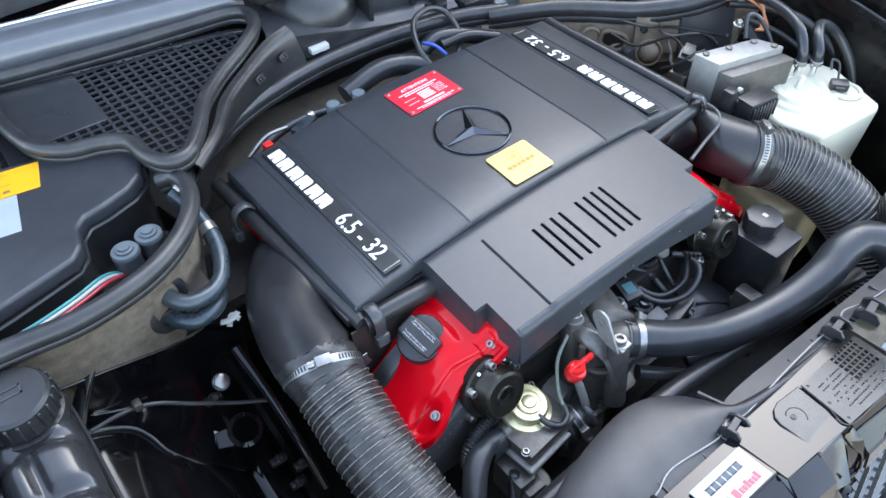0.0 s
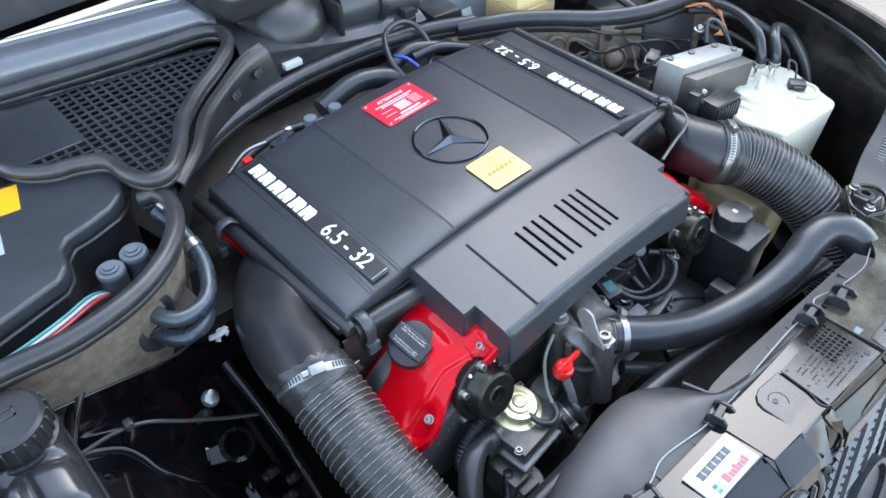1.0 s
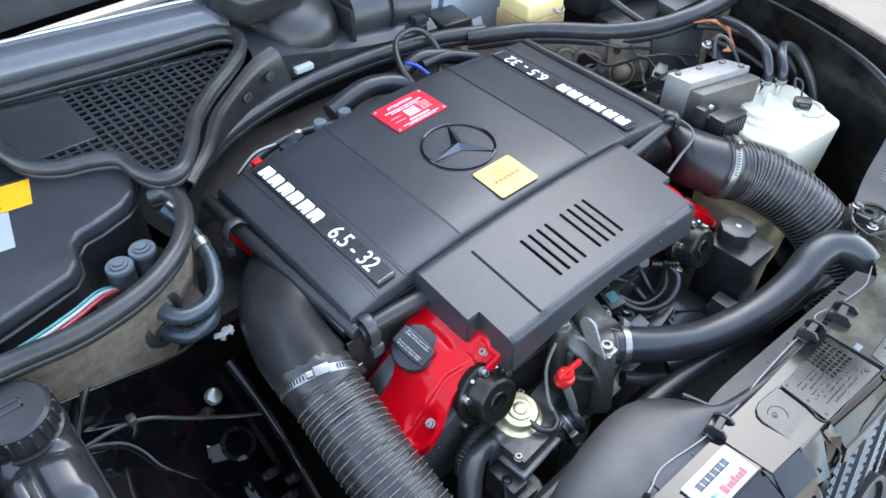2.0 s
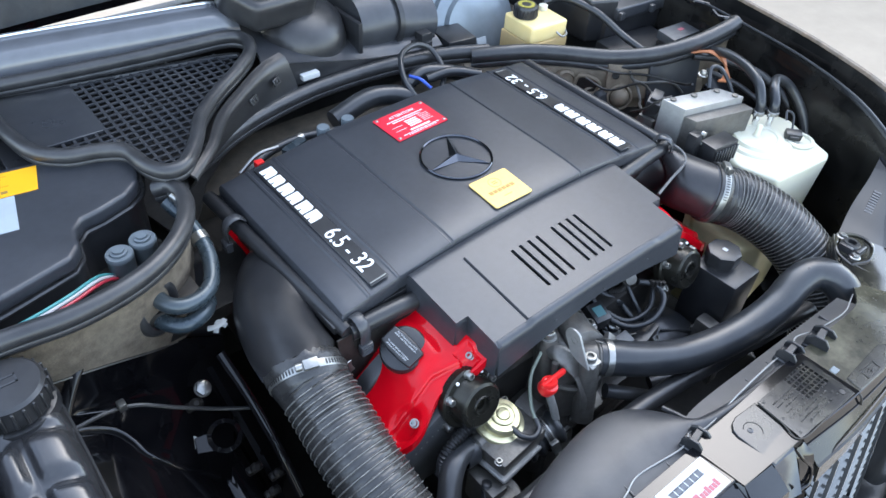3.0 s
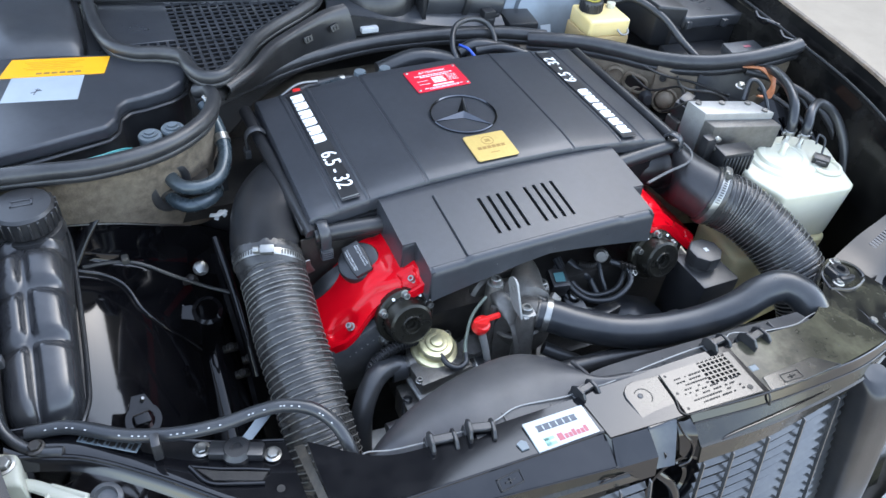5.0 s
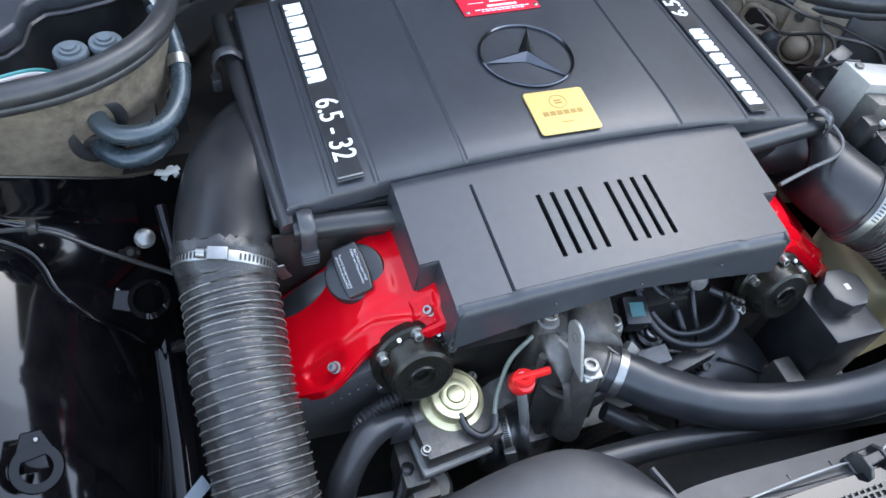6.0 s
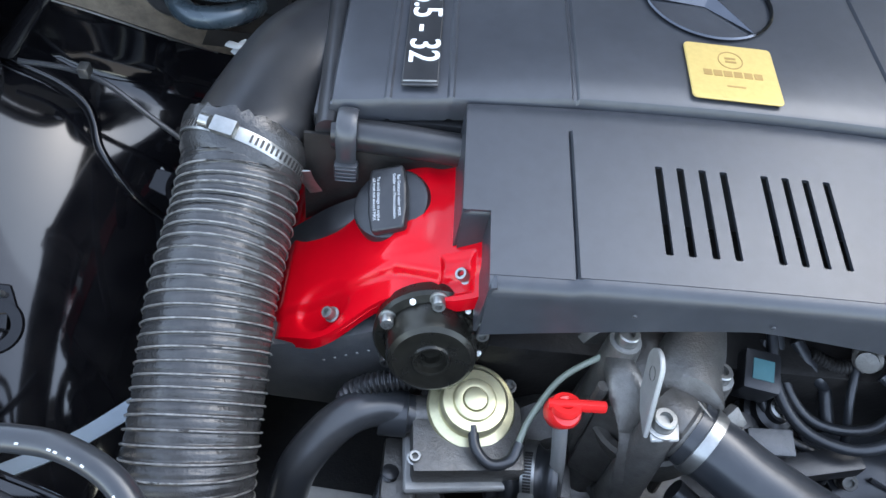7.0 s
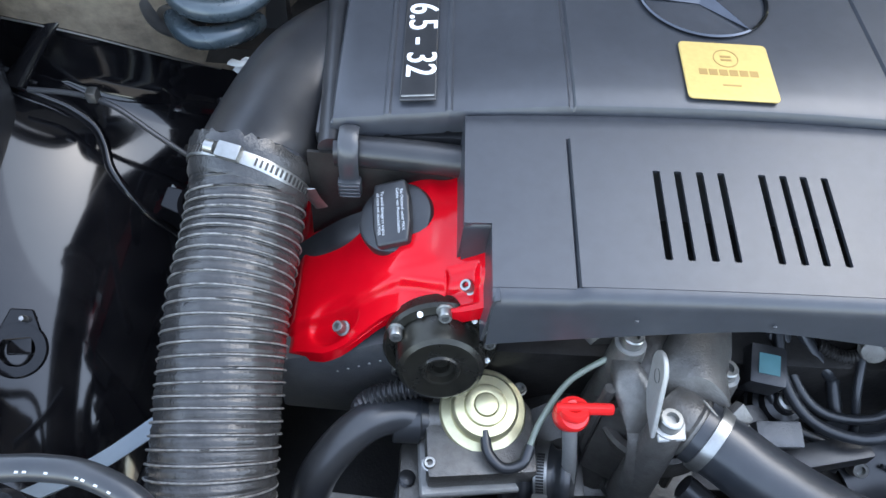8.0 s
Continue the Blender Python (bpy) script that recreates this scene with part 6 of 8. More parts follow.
part("hose", tube([(0.10, -0.22, -0.24), (0.18, -0.26, -0.22), (0.26, -0.27, -0.20), (0.33, -0.25, -0.22)], 0.014, 14), M_HOSE, clutter)
part("hose", tube([(-0.02, -0.215, -0.165), (0.01, -0.235, -0.175), (0.05, -0.25, -0.20)], 0.010, 14), M_HOSE, clutter)

# Behind the air box: pipes, unions and a blue lead.
rear = thing("bulkhead_pipes", "dark hoses and unions between air box and bulkhead", "hoses", (0, 0.36, -0.06))
for pts, r, mat in (([(-0.27, 0.335, -0.055), (-0.20, 0.365, -0.040), (-0.13, 0.372, -0.036), (-0.06, 0.360, -0.040)], 0.007, M_HOSE),
                    ([(-0.05, 0.395, -0.045), (0.02, 0.400, -0.030), (0.07, 0.392, -0.034), (0.10, 0.372, -0.04)], 0.018, M_HOSE),
                    ([(0.100, 0.345, -0.040), (0.098, 0.392, -0.012), (0.125, 0.438, 0.006), (0.175, 0.458, 0.004), (0.206, 0.448, -0.012), (0.200, 0.405, -0.034), (0.165, 0.370, -0.045)], 0.0052, M_HOSE),
                    ([(0.125, 0.420, -0.045), (0.165, 0.425, -0.035), (0.21, 0.410, -0.04), (0.26, 0.375, -0.05)], 0.014, M_HOSE),
                    ([(0.15, 0.395, -0.03), (0.20, 0.385, -0.025), (0.25, 0.36, -0.035)], 0.009, M_HOSE),
                    ([(0.118, 0.405, -0.018), (0.130, 0.388, -0.020), (0.138, 0.366, -0.030)], 0.0030, M_BLUEWIRE),
                    ([(-0.25, 0.345, -0.038), (-0.215, 0.352, -0.022), (-0.18, 0.350, -0.020)], 0.0032, M_STEEL)):
    part("hose", tube(pts, r, 12), mat, rear)
for x, y in ((-0.108, 0.334), (-0.062, 0.334)):
    part("union", lathe([(0.008, -0.04), (0.008, -0.012), (0.0105, -0.011), (0.0105, 0.002), (0.0095, 0.004), (0, 0.004)], 18, (x, y, -0.006)), M_GREYCAP, rear)
part("connector", moved(box(-0.022, 0.022, -0.008, 0.008, -0.008, 0.008, 0.002), Matrix.Translation((-0.155, 0.345, -0.030)) @ pose(0, 0, 0, 0, 0, 20)), M_PIPE, rear)
part("band", lathe([(0.0078, -0.005), (0.0086, -0.005), (0.0086, 0.005), (0.0078, 0.005)], 16, (-0.130, 0.371, -0.036), (1, 0.1, 0)), M_STEEL, rear)
part("red_plug", box(-0.228, -0.214, 0.330, 0.342, -0.036, -0.022, 0.002), M_REDP, rear)

# ---- right side: bulkhead, booster, fluid reservoir ----
greasy = thing("right_bulkhead_wall", "grimy pressed metal bulkhead below the curved seal", "bulkhead", (0.45, 0.28, -0.15))
part("panel", skin([
    [(0.27, 0.43, -0.050), (0.335, 0.400, -0.046), (0.390, 0.370, -0.044), (0.445, 0.312, -0.040), (0.490, 0.255, -0.034), (0.55, 0.203, -0.022), (0.62, 0.168, -0.006), (0.735, 0.150, 0.016)],
    [(0.27, 0.42, -0.10), (0.335, 0.390, -0.10), (0.390, 0.352, -0.095), (0.440, 0.296, -0.090), (0.482, 0.245, -0.085), (0.545, 0.196, -0.07), (0.62, 0.160, -0.06), (0.735, 0.145, -0.05)],
    [(0.27, 0.42, -0.40), (0.335, 0.385, -0.40), (0.390, 0.345, -0.40), (0.440, 0.29, -0.40), (0.482, 0.240, -0.40), (0.545, 0.190, -0.40), (0.62, 0.155, -0.40), (0.735, 0.14, -0.40)],
], 0.004, 6, 5), M_GREASY, greasy)
for (x, y, z), r in (((0.425, 0.300, -0.072), 0.020), ((0.462, 0.256, -0.100), 0.024), ((0.392, 0.338, -0.088), 0.016)):
    nrm = Vector((-0.6, -0.78, 0.2)).normalized()
    part("pressing", lathe([(r, -0.006), (r * 0.98, 0.006), (r * 0.8, 0.010), (r * 0.72, 0.004), (0, 0.004)], 24, (x, y, z), nrm), M_GREASY, greasy)
rnd = random.Random(21)
for k in range(7):
    t = rnd.uniform(0.05, 0.95)
    px, py = lerp(0.385, 0.66, t), lerp(0.352, 0.150, t ** 0.75)
    w, h = rnd.uniform(0.008, 0.028), rnd.uniform(0.006, 0.020)
    part("pressing", moved(box(-w, w, -0.006, 0.006, -h, h, 0.004, 2), Matrix.Translation((px, py - 0.004, rnd.uniform(-0.14, -0.060))) @ pose(0, 0, 0, rnd.uniform(-12, 6), rnd.uniform(-30, 30), -48 + 26 * t)), M_GREASY, greasy)
part("plug", lathe([(0.018, -0.004), (0.020, 0.004), (0.016, 0.010), (0.010, 0.016), (0, 0.017)], 24, (0.470, 0.238, -0.098), (-0.5, -0.8, 0.3)), M_RUBBER, greasy)
# Pressed openings, a domed plug and a bare brake pipe on the wall.
oval_m = Matrix.Translation((0.452, 0.266, -0.074)) @ pose(0, 0, 0, 90, 12, -52)
oval = [(0.021 * math.copysign(abs(math.cos(radians(a))) ** 0.7, math.cos(radians(a))), 0.015 * math.copysign(abs(math.sin(radians(a))) ** 0.7, math.sin(radians(a)))) for a in range(0, 360, 15)]
part("opening", moved(prism(oval, -0.004, 0.004, 0.0005, 1), oval_m), M_DARK, greasy, "dark oval opening")
part("opening_rim", moved(tube([(x * 1.12, y * 1.14, 0.004) for x, y in oval + oval[:1]], 0.0042, 8, 2), oval_m), M_GREASY, greasy)
bulge_at, bulge_ax = Vector((0.488, 0.210, -0.089)), Vector((-0.62, -0.74, 0.24))
part("bulge", lathe([(0.019, -0.004), (0.0185, 0.004), (0.014, 0.011), (0.007, 0.014), (0, 0.0145)], 28, bulge_at, bulge_ax), M_GREASY, greasy, "domed plug")
part("bulge_rim", lathe([(0.026, -0.004), (0.0255, 0.003), (0.023, 0.005), (0.0205, 0.003), (0.0195, -0.002)], 28, bulge_at, bulge_ax), M_GREASY, greasy)
part("small_hole", lathe([(0.007, -0.002), (0.007, 0.003), (0.005, 0.003), (0.0045, 0.001), (0, 0.001)], 16, (0.480, 0.224, -0.046), bulge_ax), M_DARK, greasy)
part("bare_pipe", tube([(0.500, 0.208, -0.036), (0.506, 0.200, -0.052), (0.522, 0.188, -0.058), (0.552, 0.172, -0.058), (0.578, 0.156, -0.062), (0.598, 0.142, -0.082)], 0.0028, 8), M_ALU, greasy, "bare metal brake pipe")
part("bare_pipe", tube([(0.506, 0.200, -0.052), (0.512, 0.188, -0.070), (0.500, 0.170, -0.080), (0.470, 0.150, -0.070), (0.440, 0.120, -0.060)], 0.0026, 8), M_ALU, greasy, "bare metal brake pipe")
part("heat_shield", moved(box(-0.055, 0.055, -0.004, 0.004, -0.05, 0.05, 0.002), Matrix.Translation((0.585, 0.165, -0.055)) @ pose(0, 0, 0, -12, 0, -22)), M_GREYP, greasy, "thin grey shield")
part("side_shield", moved(box(-0.05, 0.05, -0.003, 0.003, -0.035, 0.035, 0.002), Matrix.Translation((0.512, 0.208, -0.060)) @ pose(0, 0, 0, -10, 0, -35)), M_GREASY, greasy)
for pts in ([(0.430, 0.255, -0.050), (0.440, 0.205, -0.055), (0.455, 0.150, -0.020), (0.425, 0.095, -0.015)], [(0.45, 0.25, -0.03), (0.475, 0.215, -0.035), (0.53, 0.190, -0.045), (0.545, 0.12, -0.035), (0.50, 0.075, 0.000)], [(0.40, 0.12, -0.045), (0.392, 0.09, -0.02), (0.402, 0.07, 0.004), (0.42, 0.062, 0.008)]):
    part("brake_line", tube(pts, 0.0024, 8), M_DARK, greasy)

booster = thing("brake_booster", "blue-grey painted round brake booster with stepped rings", "brake booster", (0.375, 0.53, -0.04))
part("shell", lathe([(0.128, -0.10), (0.130, -0.03), (0.126, -0.012), (0.122, -0.010), (0.120, 0.002), (0.104, 0.008), (0.100, 0.018), (0.080, 0.024), (0.075, 0.034), (0.04, 0.038), (0, 0.038)], 60, (0.385, 0.545, -0.055), (-0.05, -0.92, 0.36)), M_GREYPAINT, booster)
part("decal", moved(box(-0.012, 0.012, -0.0008, 0.0008, -0.008, 0.008, 0), Matrix.Translation((0.355, 0.472, -0.045)) @ pose(0, 0, 0, -22, 0, 0)), M_LABELW, booster)
M_PALEAMBER = material("pale_yellow_plastic", (0.74, 0.58, 0.27), 0.35, vary=0.05, scale=20, subsurface=0.3, dust=0.15, dust_scale=14, dust_color=(0.6, 0.46, 0.2))
M_TAN = material("tan_plastic", (0.50, 0.36, 0.17), 0.4, vary=0.1, scale=20, subsurface=0.2)
fluid = thing("brake_fluid_reservoir", "milky yellowed brake fluid reservoir with a black cap", "fluid reservoir", (0.44, 0.42, -0.03))
part("upper", moved(prism([(-0.042, -0.040), (0.050, -0.048), (0.055, 0.030), (-0.036, 0.046)], -0.028, 0.008, 0.006, 3), Matrix.Translation((0.440, 0.418, 0.0))), M_PALEAMBER, fluid)
part("lower", moved(prism([(-0.044, -0.044), (0.052, -0.052), (0.057, 0.034), (-0.038, 0.050)], -0.075, -0.026, 0.005, 2), Matrix.Translation((0.440, 0.418, 0.0))), M_TAN, fluid)
part("spout", lathe([(0.009, 0), (0.009, 0.012), (0, 0.012)], 16, (0.478, 0.430, 0.006)), M_WHITEP, fluid)
fcap = part("cap", lathe([(0.0225, 0.006), (0.0235, 0.010), (0.0230, 0.028), (0.021, 0.031), (0, 0.0315)], 36, (0.428, 0.430, 0)), M_PLASTIC, fluid, "black ribbed cap")
for k in range(20):
    a = 2 * math.pi * k / 20
    part("grip_rib", moved(box(-0.0012, 0.0012, -0.0012, 0.0012, 0.010, 0.027, 0), Matrix.Translation((0.428 + 0.0235 * math.cos(a), 0.430 + 0.0235 * math.sin(a), 0)) @ pose(0, 0, 0, 0, 0, math.degrees(a))), M_PLASTIC, fcap)
part("ring_print", lathe([(0.010, 0.0315), (0.017, 0.0315), (0.017, 0.0319), (0.010, 0.0319), (0.010, 0.0315)], 30, (0.428, 0.430, 0)), material("olive_print", (0.30, 0.27, 0.03), 0.5, vary=0.5, scale=300), fcap, "olive printed ring")
part("handle", tube([(0.462, 0.372, -0.012), (0.470, 0.362, -0.020), (0.486, 0.366, -0.020), (0.488, 0.376, -0.010)], 0.0022, 8), M_STEEL, fluid)

fuse = thing("fuse_box", "black plastic fuse box with a stepped lid", "fuse box", (0.66, 0.43, -0.05))
part("body", prism([(0.585, 0.345), (0.742, 0.330), (0.76, 0.60), (0.60, 0.62)], -0.12, -0.012, 0.004), M_PLASTIC, fuse)
part("lid", prism([(0.605, 0.338), (0.748, 0.324), (0.768, 0.60), (0.625, 0.62)], -0.014, 0.012, 0.005, 3), M_GREYP, fuse)
part("step", prism([(0.555, 0.37), (0.612, 0.345), (0.625, 0.60), (0.55, 0.62)], -0.06, 0.028, 0.005, 3), M_PLASTIC, fuse)
for x, y in ((0.612, 0.333), (0.700, 0.323), (0.752, 0.40), (0.70, 0.60)):
    part("clip", box(x - 0.006, x + 0.006, y - 0.005, y + 0.005, -0.010, 0.006, 0.002), M_GREYP, fuse)
part("lower_case", prism([(0.545, 0.255), (0.60, 0.250), (0.70, 0.262), (0.72, 0.33), (0.56, 0.345)], -0.14, -0.045, 0.006), M_PLASTIC, fuse)
module = thing("relay_module", "flat grey relay module with a red mark", "relay module", (0.70, 0.25, -0.02))
part("case", prism([(0.645, 0.218), (0.735, 0.215), (0.745, 0.262), (0.655, 0.268)], -0.035, -0.016, 0.003), M_GREYMETAL, module)
part("mark", box(0.690, 0.705, 0.238, 0.246, -0.0165, -0.0152, 0), M_REDINK, module)
part("base", box(0.650, 0.735, 0.215, 0.262, -0.055, -0.035, 0.003), M_PLASTIC, module)
solo("vacuum_hose", tube([(0.500, 0.450, 0.010), (0.535, 0.430, 0.020), (0.560, 0.360, 0.010), (0.570, 0.290, -0.015), (0.575, 0.22, -0.03)], 0.0075, 12), M_HOSE, "black vacuum hose beside the brake fluid reservoir", "hose")

# ---- right side: hydraulic unit ----
absu = thing("hydraulic_unit", "silver alloy hydraulic brake unit with black connector", "brake unit", (0.45, 0.02, -0.04))
part("block", prism([(0.398, 0.018), (0.394, 0.064), (0.508, 0.030), (0.522, -0.014)], -0.075, 0.012, 0.003), M_ALU_BRIGHT, absu)
part("side_plate", prism([(0.402, -0.006), (0.399, 0.018), (0.523, -0.015), (0.522, -0.038)], -0.080, 0.000, 0.003), M_ALU, absu)
part("motor", lathe([(0.030, 0), (0.030, 0.04), (0.026, 0.048), (0, 0.05)], 28, (0.440, 0.048, -0.045), (-0.2, 1, 0)), M_DARK, absu)
conn = part("connector", moved(box(-0.030, 0.030, -0.016, 0.016, -0.060, 0.018, 0.003), Matrix.Translation((0.420, -0.046, -0.038)) @ pose(0, 0, 0, 0, 0, -6)), M_PLASTIC, absu, "black ribbed connector")
for k in range(8):
    part("fin", moved(box(-0.026 + 0.0072 * k, -0.022 + 0.0072 * k, -0.0195, -0.016, -0.055, 0.012, 0.0008, 1), Matrix.Translation((0.420, -0.046, -0.038)) @ pose(0, 0, 0, 0, 0, -6)), M_PLASTIC, conn)
part("pipe_plug", moved(join(box(-0.016, 0.016, -0.012, 0.012, -0.030, 0.002, 0.003), box(-0.010, 0.018, -0.009, 0.009, 0.002, 0.008, 0.002)), Matrix.Translation((0.415, 0.088, -0.008)) @ pose(0, 0, 0, 8, -10, 24)), M_PLASTIC, absu, "black cable plug")
part("pipe_block", box(0.396, 0.436, 0.070, 0.104, -0.080, -0.038, 0.005), M_ALU, absu)
part("clip_block", box(0.372, 0.392, -0.030, -0.012, -0.05, -0.006, 0.003), M_PLASTIC, absu)
for x, y in ((0.406, 0.050), (0.494, 0.024), (0.508, -0.004), (0.448, 0.038)):
    part("plug", lathe([(0.0055, 0), (0.0055, 0.003), (0.003, 0.004), (0, 0.004)], 14, (x, y, 0.012)), M_ALU, absu)
for k in range(3):
    part("port", lathe([(0.005, 0), (0.005, 0.006), (0.003, 0.007), (0, 0.007)], 12, (0.392 + 0.003 * k, -0.026, -0.008 - 0.018 * k), (0, -1, 0)), M_STEEL, absu)
part("ground_strap", tube([(0.505, 0.045, 0.005), (0.525, 0.062, 0.030), (0.540, 0.050, 0.028), (0.545, 0.020, -0.005), (0.540, -0.01, -0.05)], 0.0035, 8), M_HOSE, absu)
part("strap_stud", hexbolt((0.512, 0.068, 0.018), (0, -0.2, 1), 0.006, 0.008), M_STEEL, absu)
loom = thing("wiring_loom", "bunch of thin brown wires by the wing", "wires", (0.60, 0.10, 0.02))
for k in range(5):
    part("wire", tube([(0.600 + 0.004 * k, 0.150, 0.000), (0.612 + 0.004 * k, 0.118 - 0.003 * k, 0.010), (0.606 + 0.003 * k, 0.080, 0.004 - 0.003 * k), (0.575, 0.060 - 0.003 * k, -0.004), (0.55, 0.055, 0.0)], 0.0018, 6), M_BROWNWIRE, loom)

solo("lid_catch_rod", tube([(0.322, 0.012, -0.018), (0.340, -0.002, -0.020), (0.343, -0.028, -0.024), (0.322, -0.048, -0.026), (0.270, -0.062, -0.024), (0.222, -0.074, -0.026)], 0.0024, 10), M_GREYMETAL, "bent grey metal rod beside the air box lid", "rod")

# ---- right side: washer tank ----
wash = thing("washer_tank", "milky white plastic washer tank with hose nipples", "washer tank", (0.52, -0.1, -0.2))
def tapered(top, z0, z1, shrink, bevel):
    """A prism whose foot is drawn in towards its middle."""
    bm = prism(top, z0, z1, bevel, 4)
    mx, my = sum(p[0] for p in top) / len(top), sum(p[1] for p in top) / len(top)
    for v in bm.verts:
        k = 1 - shrink * (z1 - v.co.z) / (z1 - z0)
        v.co.x, v.co.y = mx + (v.co.x - mx) * k, my + (v.co.y - my) * k
    return bm


part("body", tapered([(0.452, -0.150), (0.585, -0.166), (0.600, -0.160), (0.640, -0.060), (0.634, -0.030), (0.596, -0.002), (0.476, 0.006), (0.438, -0.030), (0.434, -0.090)], -0.165, -0.054, 0.06, 0.012), M_WHITEP, wash)
part("lower_body", tapered([(0.385, -0.165), (0.430, -0.185), (0.592, -0.166), (0.626, -0.050), (0.46, -0.010), (0.39, -0.06)], -0.36, -0.160, 0.10, 0.012), M_AMBERP, wash, "yellowed lower body")
WC = Vector((0.526, -0.062, -0.046))
part("dome", lathe([(0.0635, -0.060), (0.0640, -0.022), (0.0620, -0.010), (0.0560, -0.004), (0.0460, -0.003), (0.0440, 0.000), (0.0425, 0.0025), (0.0330, 0.0035), (0.0310, 0.0015), (0, 0.001)], 56, WC), M_WHITEP, wash)
part("spigot", lathe([(0.0075, 0), (0.0050, 0.004), (0.0046, 0.020), (0.003, 0.022), (0, 0.022)], 14, WC + Vector((0.0, 0.004, 0.001))), M_WHITEP, wash)
part("port_ring", lathe([(0.021, 0), (0.0255, 0.002), (0.0255, 0.006), (0.020, 0.007), (0.019, 0.003), (0, 0.003)], 28, (0.586, -0.108, -0.055)), M_WHITEP, wash)
for x, y in ((0.551, -0.036), (0.571, -0.052)):
    part("nipple", lathe([(0.006, -0.020), (0.005, 0.012), (0, 0.012)], 14, (x, y, -0.036)), M_CHROME, wash)
    nclip = part("spring_clip", lathe([(0.0085, -0.004), (0.0098, -0.003), (0.0098, 0.003), (0.0085, 0.004)], 18, (x, y, -0.019)), M_STEEL, wash)
    part("clip_ear", join(box(x - 0.017, x - 0.008, y - 0.002, y + 0.002, -0.022, -0.016, 0.001, 1), box(x + 0.008, x + 0.016, y - 0.003, y + 0.001, -0.021, -0.015, 0.001, 1)), M_STEEL, nclip)
part("level_sensor", moved(join(box(-0.014, 0.014, -0.009, 0.009, 0, 0.014, 0.003), box(-0.008, 0.008, -0.013, -0.007, 0.004, 0.011, 0.002)), Matrix.Translation((0.580, -0.096, -0.050)) @ pose(0, 0, 0, 8, 0, -50)), M_PLASTIC, wash, "black level sensor plug")
part("sensor_wire", tube([(0.584, -0.090, -0.038), (0.590, -0.080, -0.016), (0.582, -0.070, -0.010), (0.574, -0.078, -0.022)], 0.0020, 6), M_HOSE, wash)
for pts in ([(0.551, -0.036, -0.022), (0.553, -0.032, 0.000), (0.564, -0.010, 0.024), (0.588, 0.036, 0.030), (0.616, 0.092, 0.020), (0.64, 0.13, 0.0)], [(0.571, -0.052, -0.022), (0.574, -0.048, -0.002), (0.592, -0.030, 0.012), (0.628, -0.014, 0.012), (0.660, -0.028, -0.008), (0.674, -0.062, -0.05), (0.676, -0.10, -0.12)]):
    solo("washer_hose", tube(pts, 0.0085, 14), M_HOSE, "dark grey rubber hose clipped to the washer tank", "hose", "washer tank hoses")
for pts, r in (([(0.612, 0.150, -0.010), (0.650, 0.110, -0.012), (0.684, 0.040, -0.024), (0.692, -0.030, -0.060), (0.688, -0.080, -0.13), (0.680, -0.11, -0.22)], 0.0080), ([(0.640, 0.130, -0.040), (0.676, 0.060, -0.060), (0.684, -0.02, -0.10), (0.680, -0.08, -0.19)], 0.0050), ([(0.700, 0.080, -0.040), (0.705, -0.03, -0.09), (0.690, -0.12, -0.16), (0.672, -0.18, -0.24)], 0.0040)):
    solo("wing_cable", tube(pts, r, 10), M_RUBBER, "black cable hanging along the inner wing", "cable", "cables along the wing")
solo("metal_hook", tube([(0.700, -0.060, -0.030), (0.706, -0.052, -0.018), (0.700, -0.062, -0.010), (0.706, -0.074, -0.004)], 0.0014, 6), M_STEEL, "small bent metal wire hook by the wing", "hook")

# ---- power steering reservoir ----
ps = thing("power_steering_reservoir", "black plastic power steering reservoir with a lobed cap", "fluid reservoir", (0.283, -0.19, -0.18))
part("body", prism([(0.248, -0.150), (0.316, -0.152), (0.320, -0.228), (0.250, -0.228)], -0.235, -0.122, 0.005, 2), M_PLASTIC, ps)
pcap = part("cap", prism([(0.281 + (0.027 if k % 2 else 0.0245) * math.cos(math.pi * k / 8), -0.178 + (0.027 if k % 2 else 0.0245) * math.sin(math.pi * k / 8)) for k in range(16)], -0.116, -0.094, 0.003, 2), M_PLASTIC, ps, "lobed black cap")
part("cap_arrow", join(box(0.278, 0.284, -0.182, -0.1745, -0.0944, -0.0932, 0)), M_PRINTGREY, pcap)
part("neck", lathe([(0.024, -0.122), (0.023, -0.116), (0, -0.116)], 30, (0.281, -0.178, 0)), M_PLASTIC, ps)
part("foot", join(box(0.262, 0.276, -0.240, -0.226, -0.262, -0.225, 0.003), box(0.225, 0.248, -0.215, -0.195, -0.24, -0.215, 0.003)), M_ALU, ps)

# ---- right wing ----
WIN = [(0.800, 0.60, 0.036), (0.771, 0.456, 0.036), (0.728, 0.143, 0.036), (0.700, -0.020, 0.034), (0.672, -0.150, 0.018), (0.640, -0.260, -0.020)]
WOUT = [(0.862, 0.60, 0.046), (0.832, 0.415, 0.044), (0.778, 0.108, 0.044), (0.746, -0.040, 0.042), (0.712, -0.175, 0.030), (0.680, -0.285, -0.010)]
M_WINGIN = material("satin_black_flange", (0.004, 0.004, 0.004), 0.16, vary=0.2, scale=30, dust=0.08, dust_scale=9)
M_WINGIN.node_tree.nodes["Principled BSDF"].inputs["Specular IOR Level"].default_value = 0.3
rwing = thing("front_wing", "gloss black front wing with a worn brown edge", "wing", (0.78, 0.1, 0))
